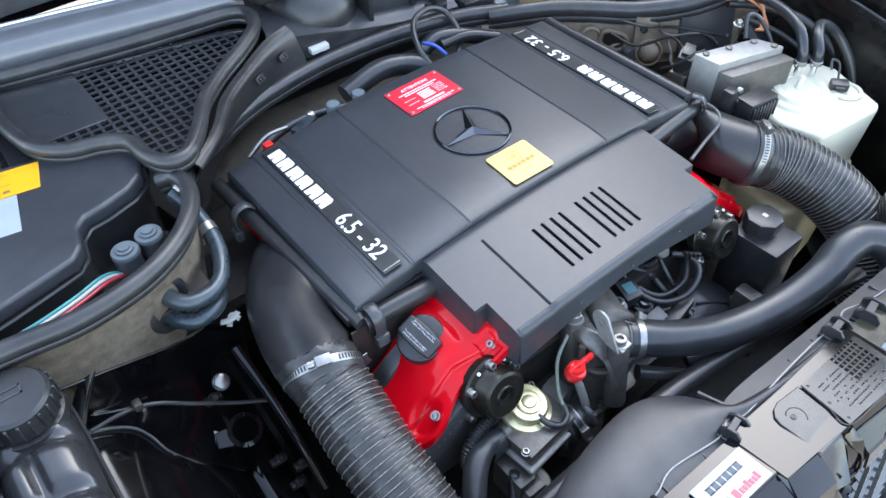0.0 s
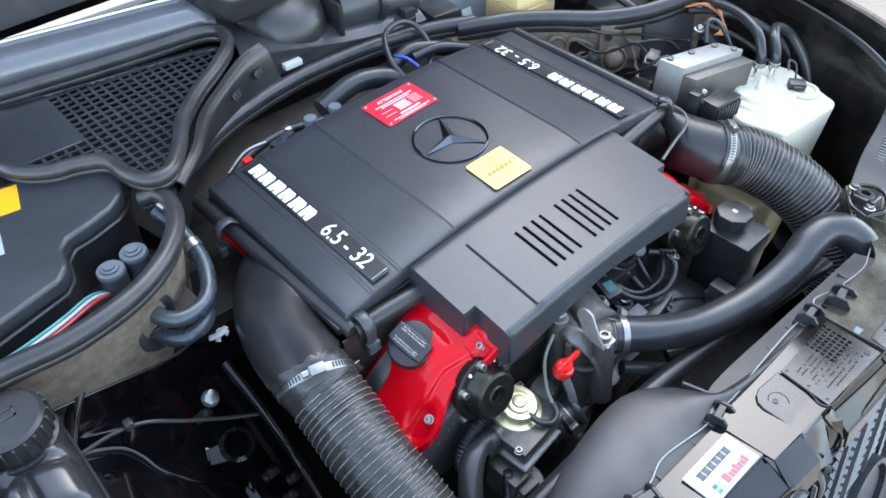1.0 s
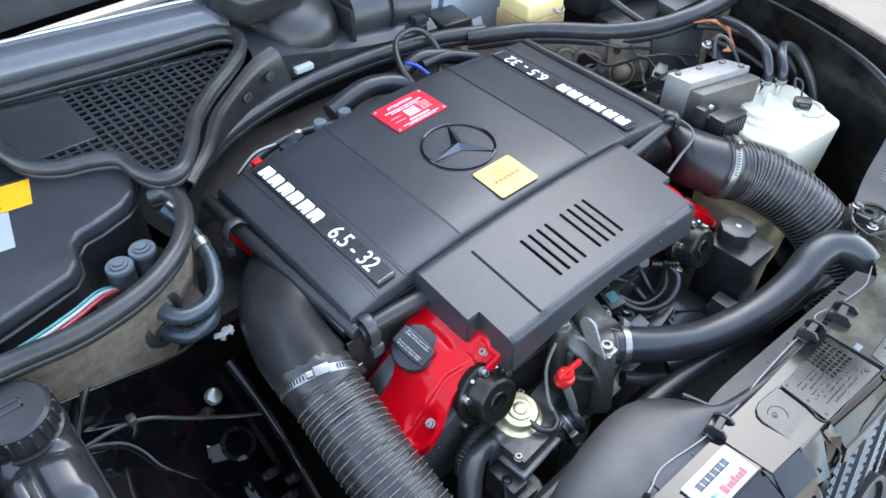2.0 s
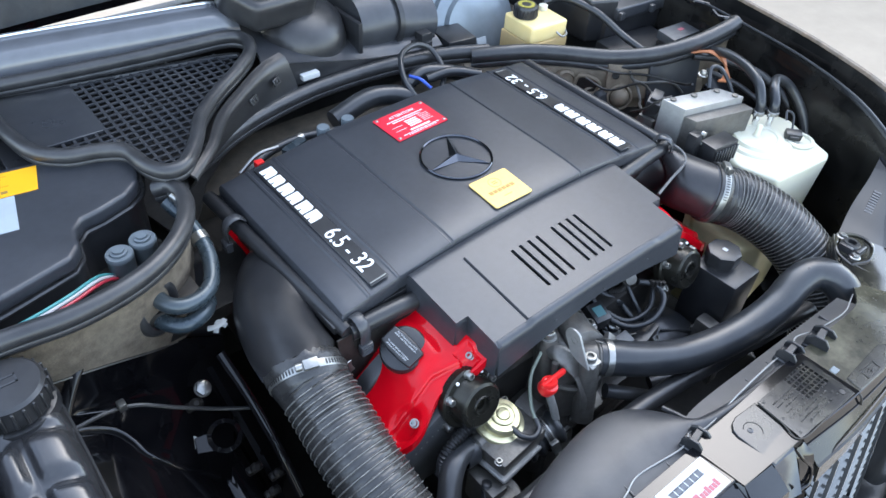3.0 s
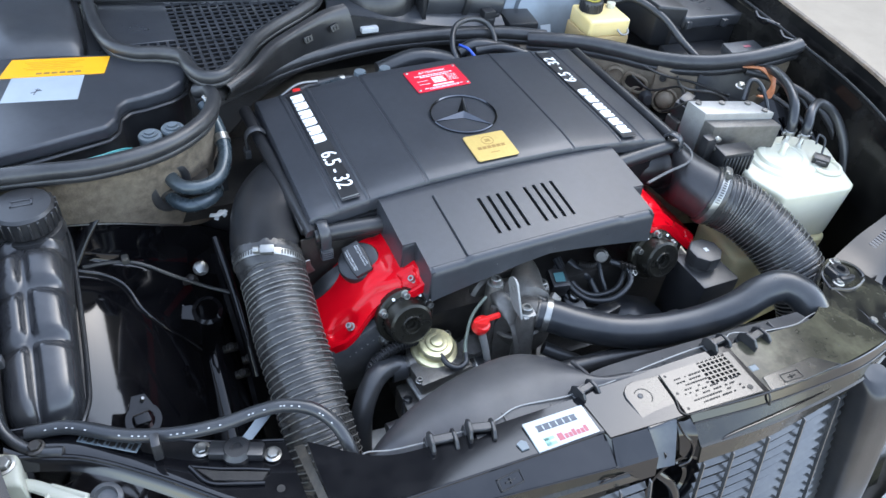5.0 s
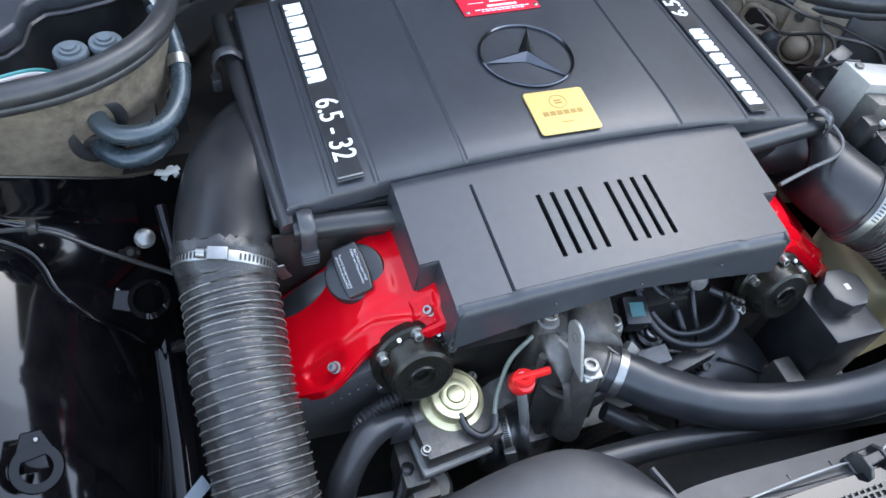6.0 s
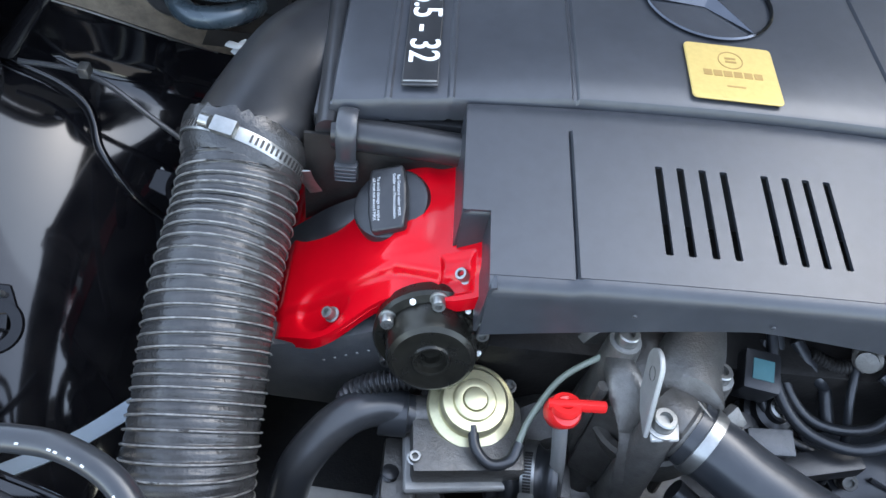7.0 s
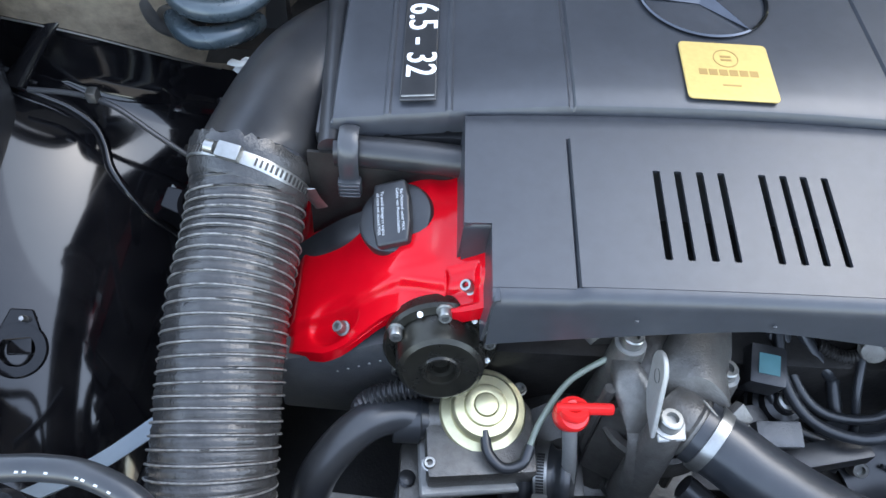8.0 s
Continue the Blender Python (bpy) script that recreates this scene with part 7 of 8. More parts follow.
part("flange", skin([[(x - 0.004, y, z - 0.030) for x, y, z in WIN], [(x, y, z - 0.004) for x, y, z in WIN], [(x * 0.85 + u * 0.15, y * 0.85 + v * 0.15, z - 0.030) for (x, y, z), (u, v, w) in zip(WIN, WOUT)], [(x * 0.35 + u * 0.65, y * 0.35 + v * 0.65, z - 0.034) for (x, y, z), (u, v, w) in zip(WIN, WOUT)], [(x - 0.006, y, z - 0.012) for x, y, z in WOUT], WOUT], 0.003, 6, 4), M_WINGIN, rwing)
part("edge_trim", tube([(x + 0.002, y, z + 0.001) for x, y, z in WOUT], 0.0060, 8), material("worn_brown_edge", (0.13, 0.095, 0.065), 0.5, vary=0.4, scale=60, dust=0.4, dust_scale=40), rwing)
part("outer_skin", skin([WOUT, [(x + 0.03, y, z - 0.06) for x, y, z in WOUT], [(x + 0.06, y, z - 0.36) for x, y, z in WOUT]], 0.003, 6, 5), M_PAINT, rwing)
part("inner_skin", skin([[(x - 0.003, y, z - 0.010) for x, y, z in WIN], [(x - 0.010, y, z - 0.10) for x, y, z in WIN], [(x - 0.015, y, z - 0.60) for x, y, z in WIN]], 0.003, 6, 5), M_WINGIN, rwing)
for t in (0.42, 0.60):
    px, py = lerp(0.771, 0.700, t), lerp(0.456, -0.020, t)
    part("crushed_clip", join(tube([(px - 0.004, py + 0.030, 0.034), (px - 0.010, py + 0.010, 0.030), (px - 0.008, py - 0.012, 0.034), (px + 0.002, py - 0.034, 0.033)], 0.004, 8), box(px - 0.014, px - 0.002, py - 0.010, py + 0.008, 0.024, 0.034, 0.003)), M_LACQUER, rwing)
part("seam", tube([(x - 0.002, y, z - 0.001) for x, y, z in WIN], 0.0022, 6), M_GREYP, rwing)
solo("right_wheel_arch", skin([[(0.74, 0.14, -0.06), (0.66, 0.14, -0.10), (0.60, 0.14, -0.20)], [(0.74, 0.0, -0.14), (0.66, 0.0, -0.18), (0.61, 0.0, -0.30)], [(0.73, -0.15, -0.22), (0.66, -0.15, -0.26), (0.62, -0.15, -0.40)], [(0.70, -0.26, -0.3), (0.65, -0.26, -0.34), (0.62, -0.26, -0.5)]], 0.003, 5, 5), M_PAINT, "black inner wheel arch", kind="structure")

# ---- radiator panel ----
front = thing("radiator_support", "glossy black radiator support panel, dusty at one end", "car body", (0, -0.39, -0.06))
# Near part: falls away to the rear. Far part: flat, dusty towards its end.
LB = [(-0.392, -0.304, -0.076), (-0.330, -0.350, -0.071), (-0.270, -0.363, -0.068), (-0.180, -0.365, -0.066), (-0.080, -0.367, -0.064)]
LF = [(-0.392, -0.401, -0.061), (-0.330, -0.413, -0.060), (-0.270, -0.415, -0.060), (-0.180, -0.418, -0.059), (-0.078, -0.421, -0.058)]
LD = [(-0.394, -0.420, -0.072), (-0.330, -0.434, -0.072), (-0.272, -0.438, -0.072), (-0.190, -0.447, -0.072), (-0.080, -0.459, -0.073)]
LE = [(-0.396, -0.428, -0.096), (-0.330, -0.444, -0.098), (-0.272, -0.449, -0.099), (-0.190, -0.459, -0.100), (-0.048, -0.470, -0.100)]
RB = [(-0.080, -0.364, -0.062), (0.000, -0.366, -0.060), (0.080, -0.366, -0.059), (0.145, -0.368, -0.059)]
RF = [(-0.078, -0.432, -0.056), (0.000, -0.437, -0.055), (0.030, -0.438, -0.055), (0.080, -0.442, -0.0555), (0.145, -0.447, -0.056)]
DB = [(0.145, -0.368, -0.059), (0.220, -0.371, -0.059), (0.290, -0.370, -0.062), (0.352, -0.340, -0.078)]
DF = [(0.145, -0.447, -0.056), (0.200, -0.450, -0.057), (0.268, -0.447, -0.060), (0.330, -0.440, -0.068), (0.395, -0.426, -0.080)]
RD = [(0.034, -0.446, -0.066), (0.145, -0.455, -0.068), (0.268, -0.455, -0.072), (0.330, -0.448, -0.079), (0.395, -0.433, -0.090)]
RE = [(0.034, -0.466, -0.082), (0.145, -0.470, -0.086), (0.290, -0.462, -0.088), (0.345, -0.450, -0.092), (0.386, -0.437, -0.097)]
RG = [(0.036, -0.474, -0.110), (0.145, -0.475, -0.113), (0.298, -0.460, -0.112), (0.340, -0.448, -0.110), (0.372, -0.438, -0.108)]


def between(a, b, t):
    return [tuple(lerp(p, q, t) for p, q in zip(u, v)) for u, v in zip(a, b)]


part("panel", skin([LB, between(LB, LF, 0.5), LF], 0.003, 6, 3), M_LACQUER, front, angle=60)
part("panel", skin([RB, between(RB, RF[:2] + RF[3:], 0.5), RF[:2] + RF[3:]], 0.003, 6, 3), M_LACQUER, front, angle=60)
part("dusty_panel", skin([DB, between(DB, DF[:3] + DF[4:], 0.5), DF[:3] + DF[4:]], 0.003, 6, 3), M_DUSTEND, front, "dusty olive end of the panel", angle=60)
part("front_lip", skin([LF, LD], 0.003, 6, 2), M_LACQUER, front, angle=14)
part("front_band", skin([LD, between(LD, LE, 0.42), [(x, y - 0.004, z - 0.001) for x, y, z in between(LD, LE, 0.46)], LE], 0.003, 6, 1), M_OLIVE, front, angle=14)
part("front_lip", skin([[RF[2], RF[4]] + DF[2:], RD], 0.003, 6, 1), M_LACQUER, front, angle=14)
part("front_band", skin([RD, RE, [(x, y - 0.003, z - 0.001) for x, y, z in RE], RG], 0.003, 6, 1), M_OLIVE, front, angle=14)
for pts, r in ((LF, 0.0018), (LD, 0.0012), ([RF[2], RF[4]] + DF[2:], 0.0020), (RD, 0.0010)):
    part("edge_bead", tube([(x, y, z + 0.001) for x, y, z in pts], r, 8), M_LACQUER, front)
part("pressed_line", tube([(0.036, -0.4685, -0.090), (0.056, -0.4695, -0.091), (0.074, -0.4675, -0.082), (0.145, -0.4670, -0.079), (0.240, -0.4610, -0.080), (0.305, -0.4500, -0.084)], 0.0012, 6), M_LACQUER, front)
part("pressed_line", tube([(-0.330, -0.4410, -0.085), (-0.200, -0.4530, -0.088), (-0.115, -0.4620, -0.088), (-0.095, -0.4630, -0.082), (-0.060, -0.4640, -0.084)], 0.0012, 6), M_LACQUER, front)
SF0, SF1, SF2 = [(-0.076, -0.4320, -0.056), (-0.028, -0.4360, -0.055)], [(-0.082, -0.4600, -0.073), (-0.028, -0.4640, -0.074)], [(-0.050, -0.4705, -0.100), (-0.030, -0.4720, -0.100)]
part("front_lip", skin([SF0, SF1, SF2], 0.003, 4, 1), M_LACQUER, front, angle=14)
part("panel_step", skin([[(-0.080, -0.4200, -0.0590), (-0.080, -0.4600, -0.0740)], [(-0.0755, -0.4310, -0.0555), (-0.0755, -0.4605, -0.0725)]], 0.003, 3, 2), M_LACQUER, front)
part("joint", tube([(-0.335, -0.4125, -0.0590), (-0.333, -0.4340, -0.0715), (-0.334, -0.4450, -0.098)], 0.0015, 8), M_DARK, front, "dark joint in the lip")
part("joint", tube([(0.148, -0.428, -0.0545), (0.143, -0.450, -0.0560), (0.143, -0.457, -0.0680)], 0.0014, 8), M_DARK, front, "dark joint in the lip")
# Thin plate added to stand for the pale sky reflection before the olive.
part("pale_strip", prism([(0.151, -0.4270), (0.236, -0.4240), (0.266, -0.4475), (0.200, -0.4500), (0.147, -0.4475)], -0.0580, -0.0522, 0.0006, 1), M_PLATE, front, angle=14)
part("joint", tube([(0.200, -0.372, -0.0580), (0.216, -0.410, -0.0565), (0.236, -0.4475, -0.0570)], 0.0011, 8), M_DARK, front, "dark joint between the panels")
for x, y, z, w, d, rz in ((0.187, -0.439, -0.0518, 0.014, 0.0055, -3), (-0.205, -0.433, -0.0640, 0.014, 0.0065, 6)):
    em = Matrix.Translation((x, y, z)) @ pose(0, 0, 0, 0 if x > 0 else 26, 0, rz)
    part("square_emboss", moved(tube([(-w, -d, 0), (w, -d, 0), (w, d, 0), (-w, d, 0), (-w, -d, 0)], 0.0007, 6, 1), em), M_DARK, front)
    part("emboss_cross", moved(join(box(-0.006, 0.006, -0.0006, 0.0006, 0, 0.0008, 0), box(-0.0006, 0.0006, -0.003, 0.003, 0, 0.0008, 0)), em), M_DARK, front)
# Brown-black strip that stands for the dark of an open gap.
part("left_plate", skin([[(-0.404, -0.288, -0.100), (-0.402, -0.345, -0.078), (-0.400, -0.395, -0.066), (-0.400, -0.425, -0.075)], [(-0.394, -0.292, -0.094), (-0.393, -0.350, -0.072), (-0.392, -0.401, -0.061), (-0.392, -0.430, -0.070)]], 0.004, 4, 2), M_GRIME, front)
rnd = random.Random(77)
for k in range(26):
    x = rnd.uniform(0.205, 0.37)
    y = rnd.uniform(-0.425, -0.375)
    part("grit", lathe([(0.0011, 0), (0.0007, 0.0006), (0, 0.0007)], 6, (x, y, lerp(-0.0575, -0.0690, max(0, (x - 0.26) / 0.12)))), M_DARK, front)
shroud = thing("fan_shroud", "dusty dark grey plastic fan shroud behind the radiator panel", "fan shroud", (-0.1, -0.3, -0.2))
SB = [(-0.345, -0.336, -0.135), (-0.300, -0.312, -0.108), (-0.240, -0.288, -0.096), (-0.170, -0.272, -0.090), (-0.100, -0.270, -0.088), (-0.052, -0.296, -0.090), (-0.034, -0.332, -0.092), (0.060, -0.348, -0.096), (0.180, -0.350, -0.098)]
SF = [(-0.350, -0.350, -0.110), (-0.300, -0.350, -0.098), (-0.240, -0.352, -0.092), (-0.170, -0.356, -0.086), (-0.100, -0.358, -0.084), (-0.045, -0.360, -0.083), (0.010, -0.362, -0.083), (0.090, -0.364, -0.083), (0.180, -0.366, -0.084)]
part("top", skin([SF, [(x * 0.5 + u * 0.5, y * 0.5 + v * 0.5, max(z, w) + 0.006) for (x, y, z), (u, v, w) in zip(SF, SB)], SB, [(x, y + 0.005, z - 0.020) for x, y, z in SB], [(x, y + 0.006, z - 0.08) for x, y, z in SB], [(x, y + 0.006, -0.34) for x, y, z in SB]], 0.003, 6, 5), M_SHROUD, shroud)
part("ridge", tube([(-0.035, -0.300, -0.090), (-0.030, -0.330, -0.084), (-0.026, -0.356, -0.082)], 0.003, 6), M_SHROUD, shroud)
part("rear_beam", loft([((-0.27, -0.262, -0.178), (0, 0.013, 0.002), (0, -0.002, 0.012)), ((-0.10, -0.258, -0.172), (0, 0.013, 0.002), (0, -0.002, 0.012)), ((0.05, -0.262, -0.168), (0, 0.013, 0.002), (0, -0.002, 0.012)), ((0.22, -0.285, -0.166), (0, 0.013, 0.002), (0, -0.002, 0.012)), ((0.36, -0.305, -0.166), (0, 0.013, 0.002), (0, -0.002, 0.012))], 10, 4), M_PLASTIC, shroud)
TF = [(-0.200, -0.366, -0.074), (-0.080, -0.368, -0.070), (0.000, -0.370, -0.068), (0.110, -0.370, -0.066), (0.300, -0.372, -0.068)]
TR_ = [(-0.200, -0.346, -0.078), (-0.080, -0.344, -0.076), (-0.020, -0.334, -0.075), (0.100, -0.338, -0.074), (0.300, -0.346, -0.076)]
rail = thing("shroud_rail", "flat dark plastic rail between fan shroud and radiator panel", "rail", (0.05, -0.355, -0.07))
part("shelf", skin([TF, TR_, [(x, y + 0.002, z - 0.030) for x, y, z in TR_]], 0.003, 6, 1), M_SHROUD, rail, angle=20)
for x in (-0.172, -0.112, -0.034, 0.062, 0.108, 0.240):
    part("cross_rib", moved(box(-0.0012, 0.0012, -0.010, 0.010, -0.002, 0.004, 0.0006, 1), Matrix.Translation((x, -0.357, -0.0715 + 0.012 * max(0, x) * 0.3))), M_SHROUD, rail)
part("raised_lettering", bars([(-0.018 + 0.0095 * k, -0.0105 + 0.0095 * k, -0.0045, 0.0045) for k in range(4)], Matrix.Translation((-0.140, -0.356, -0.0735)) @ pose(0, 0, 0, -8, 0, 0), 0.0012), M_PLASTIC, rail)
part("tray_label", moved(box(-0.022, 0.022, -0.0065, 0.0065, 0, 0.0008, 0), Matrix.Translation((0.032, -0.358, -0.0685)) @ pose(0, 0, 0, -10, 0, 0)), M_LABELW, rail, "pale strip label")
part("label_print", bars([(-0.018 + 0.004 * k, -0.0160 + 0.004 * k, -0.003, 0.003) for k in range(9)], Matrix.Translation((0.032, -0.358, -0.0676)) @ pose(0, 0, 0, -10, 0, 0), 0.0002), M_PRINTGREY, rail)
part("release_wire", tube([(-0.348, -0.345, -0.082), (-0.335, -0.336, -0.080), (-0.305, -0.346, -0.076), (-0.26, -0.354, -0.070), (-0.200, -0.358, -0.067), (-0.181, -0.357, -0.066), (-0.150, -0.350, -0.066), (-0.086, -0.359, -0.064), (-0.060, -0.352, -0.064), (-0.039, -0.360, -0.064), (0.03, -0.356, -0.063), (0.101, -0.354, -0.062), (0.150, -0.356, -0.062), (0.172, -0.350, -0.062), (0.21, -0.360, -0.064), (0.27, -0.366, -0.066), (0.30, -0.360, -0.068), (0.325, -0.354, -0.074)], 0.0010, 8), M_ALU_BRIGHT, rail, "bent steel release wire")


def bracket_clip(x, y, z, turn, s=1.0):
    """A moulded clip: base, two angular cheeks, a bridge and a snap tongue."""
    m = Matrix.Translation((x, y, z)) @ pose(0, 0, 0, 0, 0, turn) @ Matrix.Scale(s, 4)
    c = thing("wire_bracket", "black plastic bracket clip on the radiator panel", "bracket", (x, y, z), "wire brackets")
    part("base", moved(box(-0.017, 0.017, -0.013, 0.012, -0.010, 0.003, 0.0012, 1), m), M_PLASTIC, c)
    for sx, h in ((-1, 0.017), (1, 0.013)):
        part("cheek", moved(prism([(-0.014, 0.0), (0.012, 0.0), (0.012, h * 0.55), (0.004, h), (-0.008, h), (-0.014, h * 0.6)], -0.0018, 0.0018, 0.0007, 1), m @ pose(sx * 0.0125, 0, 0.002, 90, 0, 90)), M_PLASTIC, c, angle=14)
    part("bridge", moved(box(-0.012, 0.011, -0.004, 0.005, 0.008, 0.013, 0.001, 1), m), M_PLASTIC, c)
    part("tongue", moved(join(box(-0.006, 0.006, -0.019, -0.004, 0.002, 0.0052, 0.0008, 1), box(-0.008, 0.008, -0.021, -0.017, -0.006, 0.005, 0.0008, 1)), m), M_PLASTIC, c)


bracket_clip(-0.254, -0.362, -0.072, -8, 1.1)
bracket_clip(-0.209, -0.366, -0.068, -14, 1.1)
bracket_clip(-0.067, -0.362, -0.066, 10, 0.95)
bracket_clip(0.135, -0.360, -0.064, 4, 1.0)
bracket_clip(0.186, -0.372, -0.062, 8, 1.15)
part("cross_clip", box(-0.240, -0.218, -0.368, -0.352, -0.092, -0.084, 0.003), M_PLASTIC, shroud)

# The sticker follows the fall of the panel.
label = thing("oil_sticker", "pale printed oil sticker on the radiator panel", "sticker", (-0.124, -0.393, -0.064))
lm = Matrix.Translation((-0.1235, -0.3985, -0.0560)) @ pose(0, 0, 0, -4.0, 0.5, -0.5)
part("sheet", moved(prism([(-0.0395, -0.0205), (0.0395, -0.0205), (0.0395, 0.0195), (-0.0395, 0.0195)], -0.002, 0.0002, 0), lm), M_LABELW, label)
part("dark_print", bars([(-0.027 + 0.0088 * k, -0.0200 + 0.0088 * k, 0.003, 0.0115) for k in range(6)] + [(-0.0275 + 0.0088 * k, -0.0195 + 0.0088 * k, 0.003, 0.0045) for k in range(6)] + [(-0.0275 + 0.0088 * k, -0.0195 + 0.0088 * k, 0.010, 0.0115) for k in range(6)], lm @ Matrix.Translation((0, 0, 0.0002)), 0.0003), M_OLDINK, label)
part("red_print", bars([(-0.010, -0.003, -0.0160, -0.006)] + [(-0.0015 + 0.0052 * k, 0.0028 + 0.0052 * k, -0.0155, -0.0065 if k in (2, 5) else -0.0090) for k in range(6)], lm @ Matrix.Translation((0, 0, 0.0002)), 0.0003), M_REDINK, label)
part("green_mark", bars([(-0.027, -0.014, -0.0175, -0.0135), (-0.027, -0.014, -0.0105, -0.0065), (-0.027, -0.021, -0.0175, -0.0065)], lm @ Matrix.Translation((0, 0, 0.0002)), 0.0003), M_GREENINK, label)
solo("paper_scrap", moved(prism([(-0.006, 0.004), (0.001, 0.007), (0.006, 0.003), (0.005, -0.006), (-0.004, -0.006)], -0.0012, 0.0006, 0), Matrix.Translation((-0.1755, -0.4035, -0.0562)) @ pose(0, 0, 0, -4, 0, 0)), M_GREYCAP, "torn pale paper scrap on the radiator panel", "sticker")

for x, y, z in ((0.300, -0.392, -0.0645), (0.326, -0.404, -0.0690), (0.262, -0.384, -0.0600)):
    part("hole", lathe([(0.0034, 0), (0.0034, 0.0008), (0, 0.0008)], 14, (x, y, z)), M_DARK, front)

# Embossed plate with square holes.
embossed = thing("embossed_plate", "thin glossy dark plate with square holes and worn print", "plate", (0.08, -0.41, -0.054))


def plate_skip(u, v):
    i, j = int(u * 33), int(v * 20)
    return 17 <= i <= 29 and i % 2 == 1 and 8 < j < 20 and j % 2 == 1


def plate_at(u, v):
    i, j = round(u * 33), round(v * 20)
    du = (-0.0007 if i % 2 else 0.0007) if 17 <= i <= 30 else 0.0
    dv = (-0.0006 if j % 2 else 0.0006) if 9 <= j < 20 else 0.0
    return (lerp(0.030, 0.138, u) + du - 0.004 * (1 - v) * (1 - u), lerp(-0.4365 - 0.006 * u, -0.3775, v) + dv, -0.0530 - 0.0008 * u)


part("plate", sheet(33, 20, plate_at, 0.0012, plate_skip), M_PLATE, embossed)
# Dark sheet added below, in place of the shade within the holes.
part("under", box(0.082, 0.130, -0.412, -0.378, -0.0565, -0.0548, 0), M_DARK, embossed)
# Dark tube for the shadow that the plate casts along two edges.
part("rim_line", tube([(0.0300, -0.3775, -0.0530), (0.0280, -0.410, -0.0530), (0.0260, -0.4365, -0.0530), (0.080, -0.4400, -0.0534), (0.1380, -0.4425, -0.0536)], 0.0009, 6), M_DARK, embossed)
rnd = random.Random(5)
spec = []
for r in range(8):
    x = 0.042
    while x < 0.122:
        w = rnd.uniform(0.0012, 0.0042)
        if rnd.random() < 0.72 and not (x + w > 0.084 and r > 3):
            spec.append((x, x + w, -0.431 + 0.0056 * r, -0.4294 + 0.0056 * r))
        x += w + 0.0016
# The raised print is dark throughout, in place of its small shadows.
part("worn_print", bars(spec, Matrix.Translation((0, 0, -0.0526)), 0.0014), M_DARK, embossed, "bars of worn raised print, coloured dark for their shade")
for x, y, r in ((0.0345, -0.3825, 0.0020), (0.0335, -0.4090, 0.0020), (0.0325, -0.4315, 0.0020), (0.1265, -0.4325, 0.0036)):
    part("hole", lathe([(r, 0), (r, 0.0006), (0, 0.0006)], 14, (x, y, -0.0524)), M_DARK, embossed)
embossed.location += Vector((-0.003, -0.002, 0.002))
solo("square_stud", box(0.146, 0.158, -0.4155, -0.4065, -0.058, -0.0535, 0.001, 1), M_GREYCAP, "small blue-grey square stud on the radiator panel", "stud")

# Hood catch in the middle.
M_SLAT0 = material("dusty_satin_metal", (0.030, 0.034, 0.040), 0.16, vary=0.12, scale=40, dust=0.15, dust_scale=14)
catch = thing("hood_catch", "black hood catch tongue with a dark recess below", "hood catch", (0.0, -0.43, -0.06))
part("pad", prism([(-0.030, -0.392), (-0.027, -0.383), (-0.020, -0.377), (-0.010, -0.3745), (0.0275, -0.3775), (0.024, -0.4380), (-0.028, -0.4380)], -0.058, -0.0532, 0.0008, 1), M_PLATE, catch, angle=14)
part("pad_ring", tube([(-0.009 + 0.011 * math.cos(radians(a)), -0.398 + 0.011 * math.sin(radians(a)), -0.0531) for a in range(-60, 150, 15)], 0.0006, 6), M_DARK, catch)
part("screw", lathe([(0.0034, 0), (0.0034, 0.0006), (0.002, 0.001), (0, 0.001)], 18, (-0.012, -0.396, -0.0532)), M_GREYP, catch)
part("tongue", skin([[(-0.0290, -0.431, -0.0535), (-0.010, -0.432, -0.0535), (0.009, -0.433, -0.0535)], [(-0.0290, -0.439, -0.0555), (-0.010, -0.440, -0.0555), (0.009, -0.441, -0.0555)], [(-0.0275, -0.451, -0.074), (-0.012, -0.453, -0.072), (0.003, -0.455, -0.071)], [(-0.0260, -0.467, -0.096), (-0.016, -0.470, -0.093), (-0.006, -0.473, -0.090)]], 0.0025, 4, 2), M_SLAT0, catch, angle=20)
part("tongue_mark", join(box(-0.0150, -0.0138, -0.4640, -0.4600, -0.086, -0.079, 0), box(-0.0150, -0.0110, -0.4650, -0.4610, -0.088, -0.0865, 0)), M_DARK, catch)
part("striker", skin([[(0.008, -0.440, -0.0555), (0.018, -0.443, -0.056), (0.028, -0.442, -0.057)], [(0.009, -0.452, -0.070), (0.020, -0.456, -0.072), (0.032, -0.458, -0.070)], [(0.011, -0.462, -0.094), (0.019, -0.466, -0.100), (0.028, -0.468, -0.098)]], 0.003, 5, 4), M_LACQUER, catch)
part("striker_edge", tube([(0.010, -0.4415, -0.0550), (0.016, -0.454, -0.068), (0.026, -0.463, -0.082), (0.022, -0.470, -0.100), (0.010, -0.468, -0.108)], 0.0018, 8), M_LACQUER, catch)
part("recess", lathe([(0.047, 0.0), (0.049, 0.003), (0.046, 0.004), (0.042, -0.004), (0.038, -0.030), (0.030, -0.045), (0, -0.046)], 40, (0.014, -0.470, -0.156), (0.05, -0.95, 0.25)), M_PAINT, catch, "gloss black round recess")
part("recess_ring", lathe([(0.026, 0.0), (0.030, 0.003), (0.034, 0.0), (0.030, -0.004), (0.026, 0.0)], 36, (0.014, -0.462, -0.158), (0.05, -0.95, 0.25)), M_LACQUER, catch)
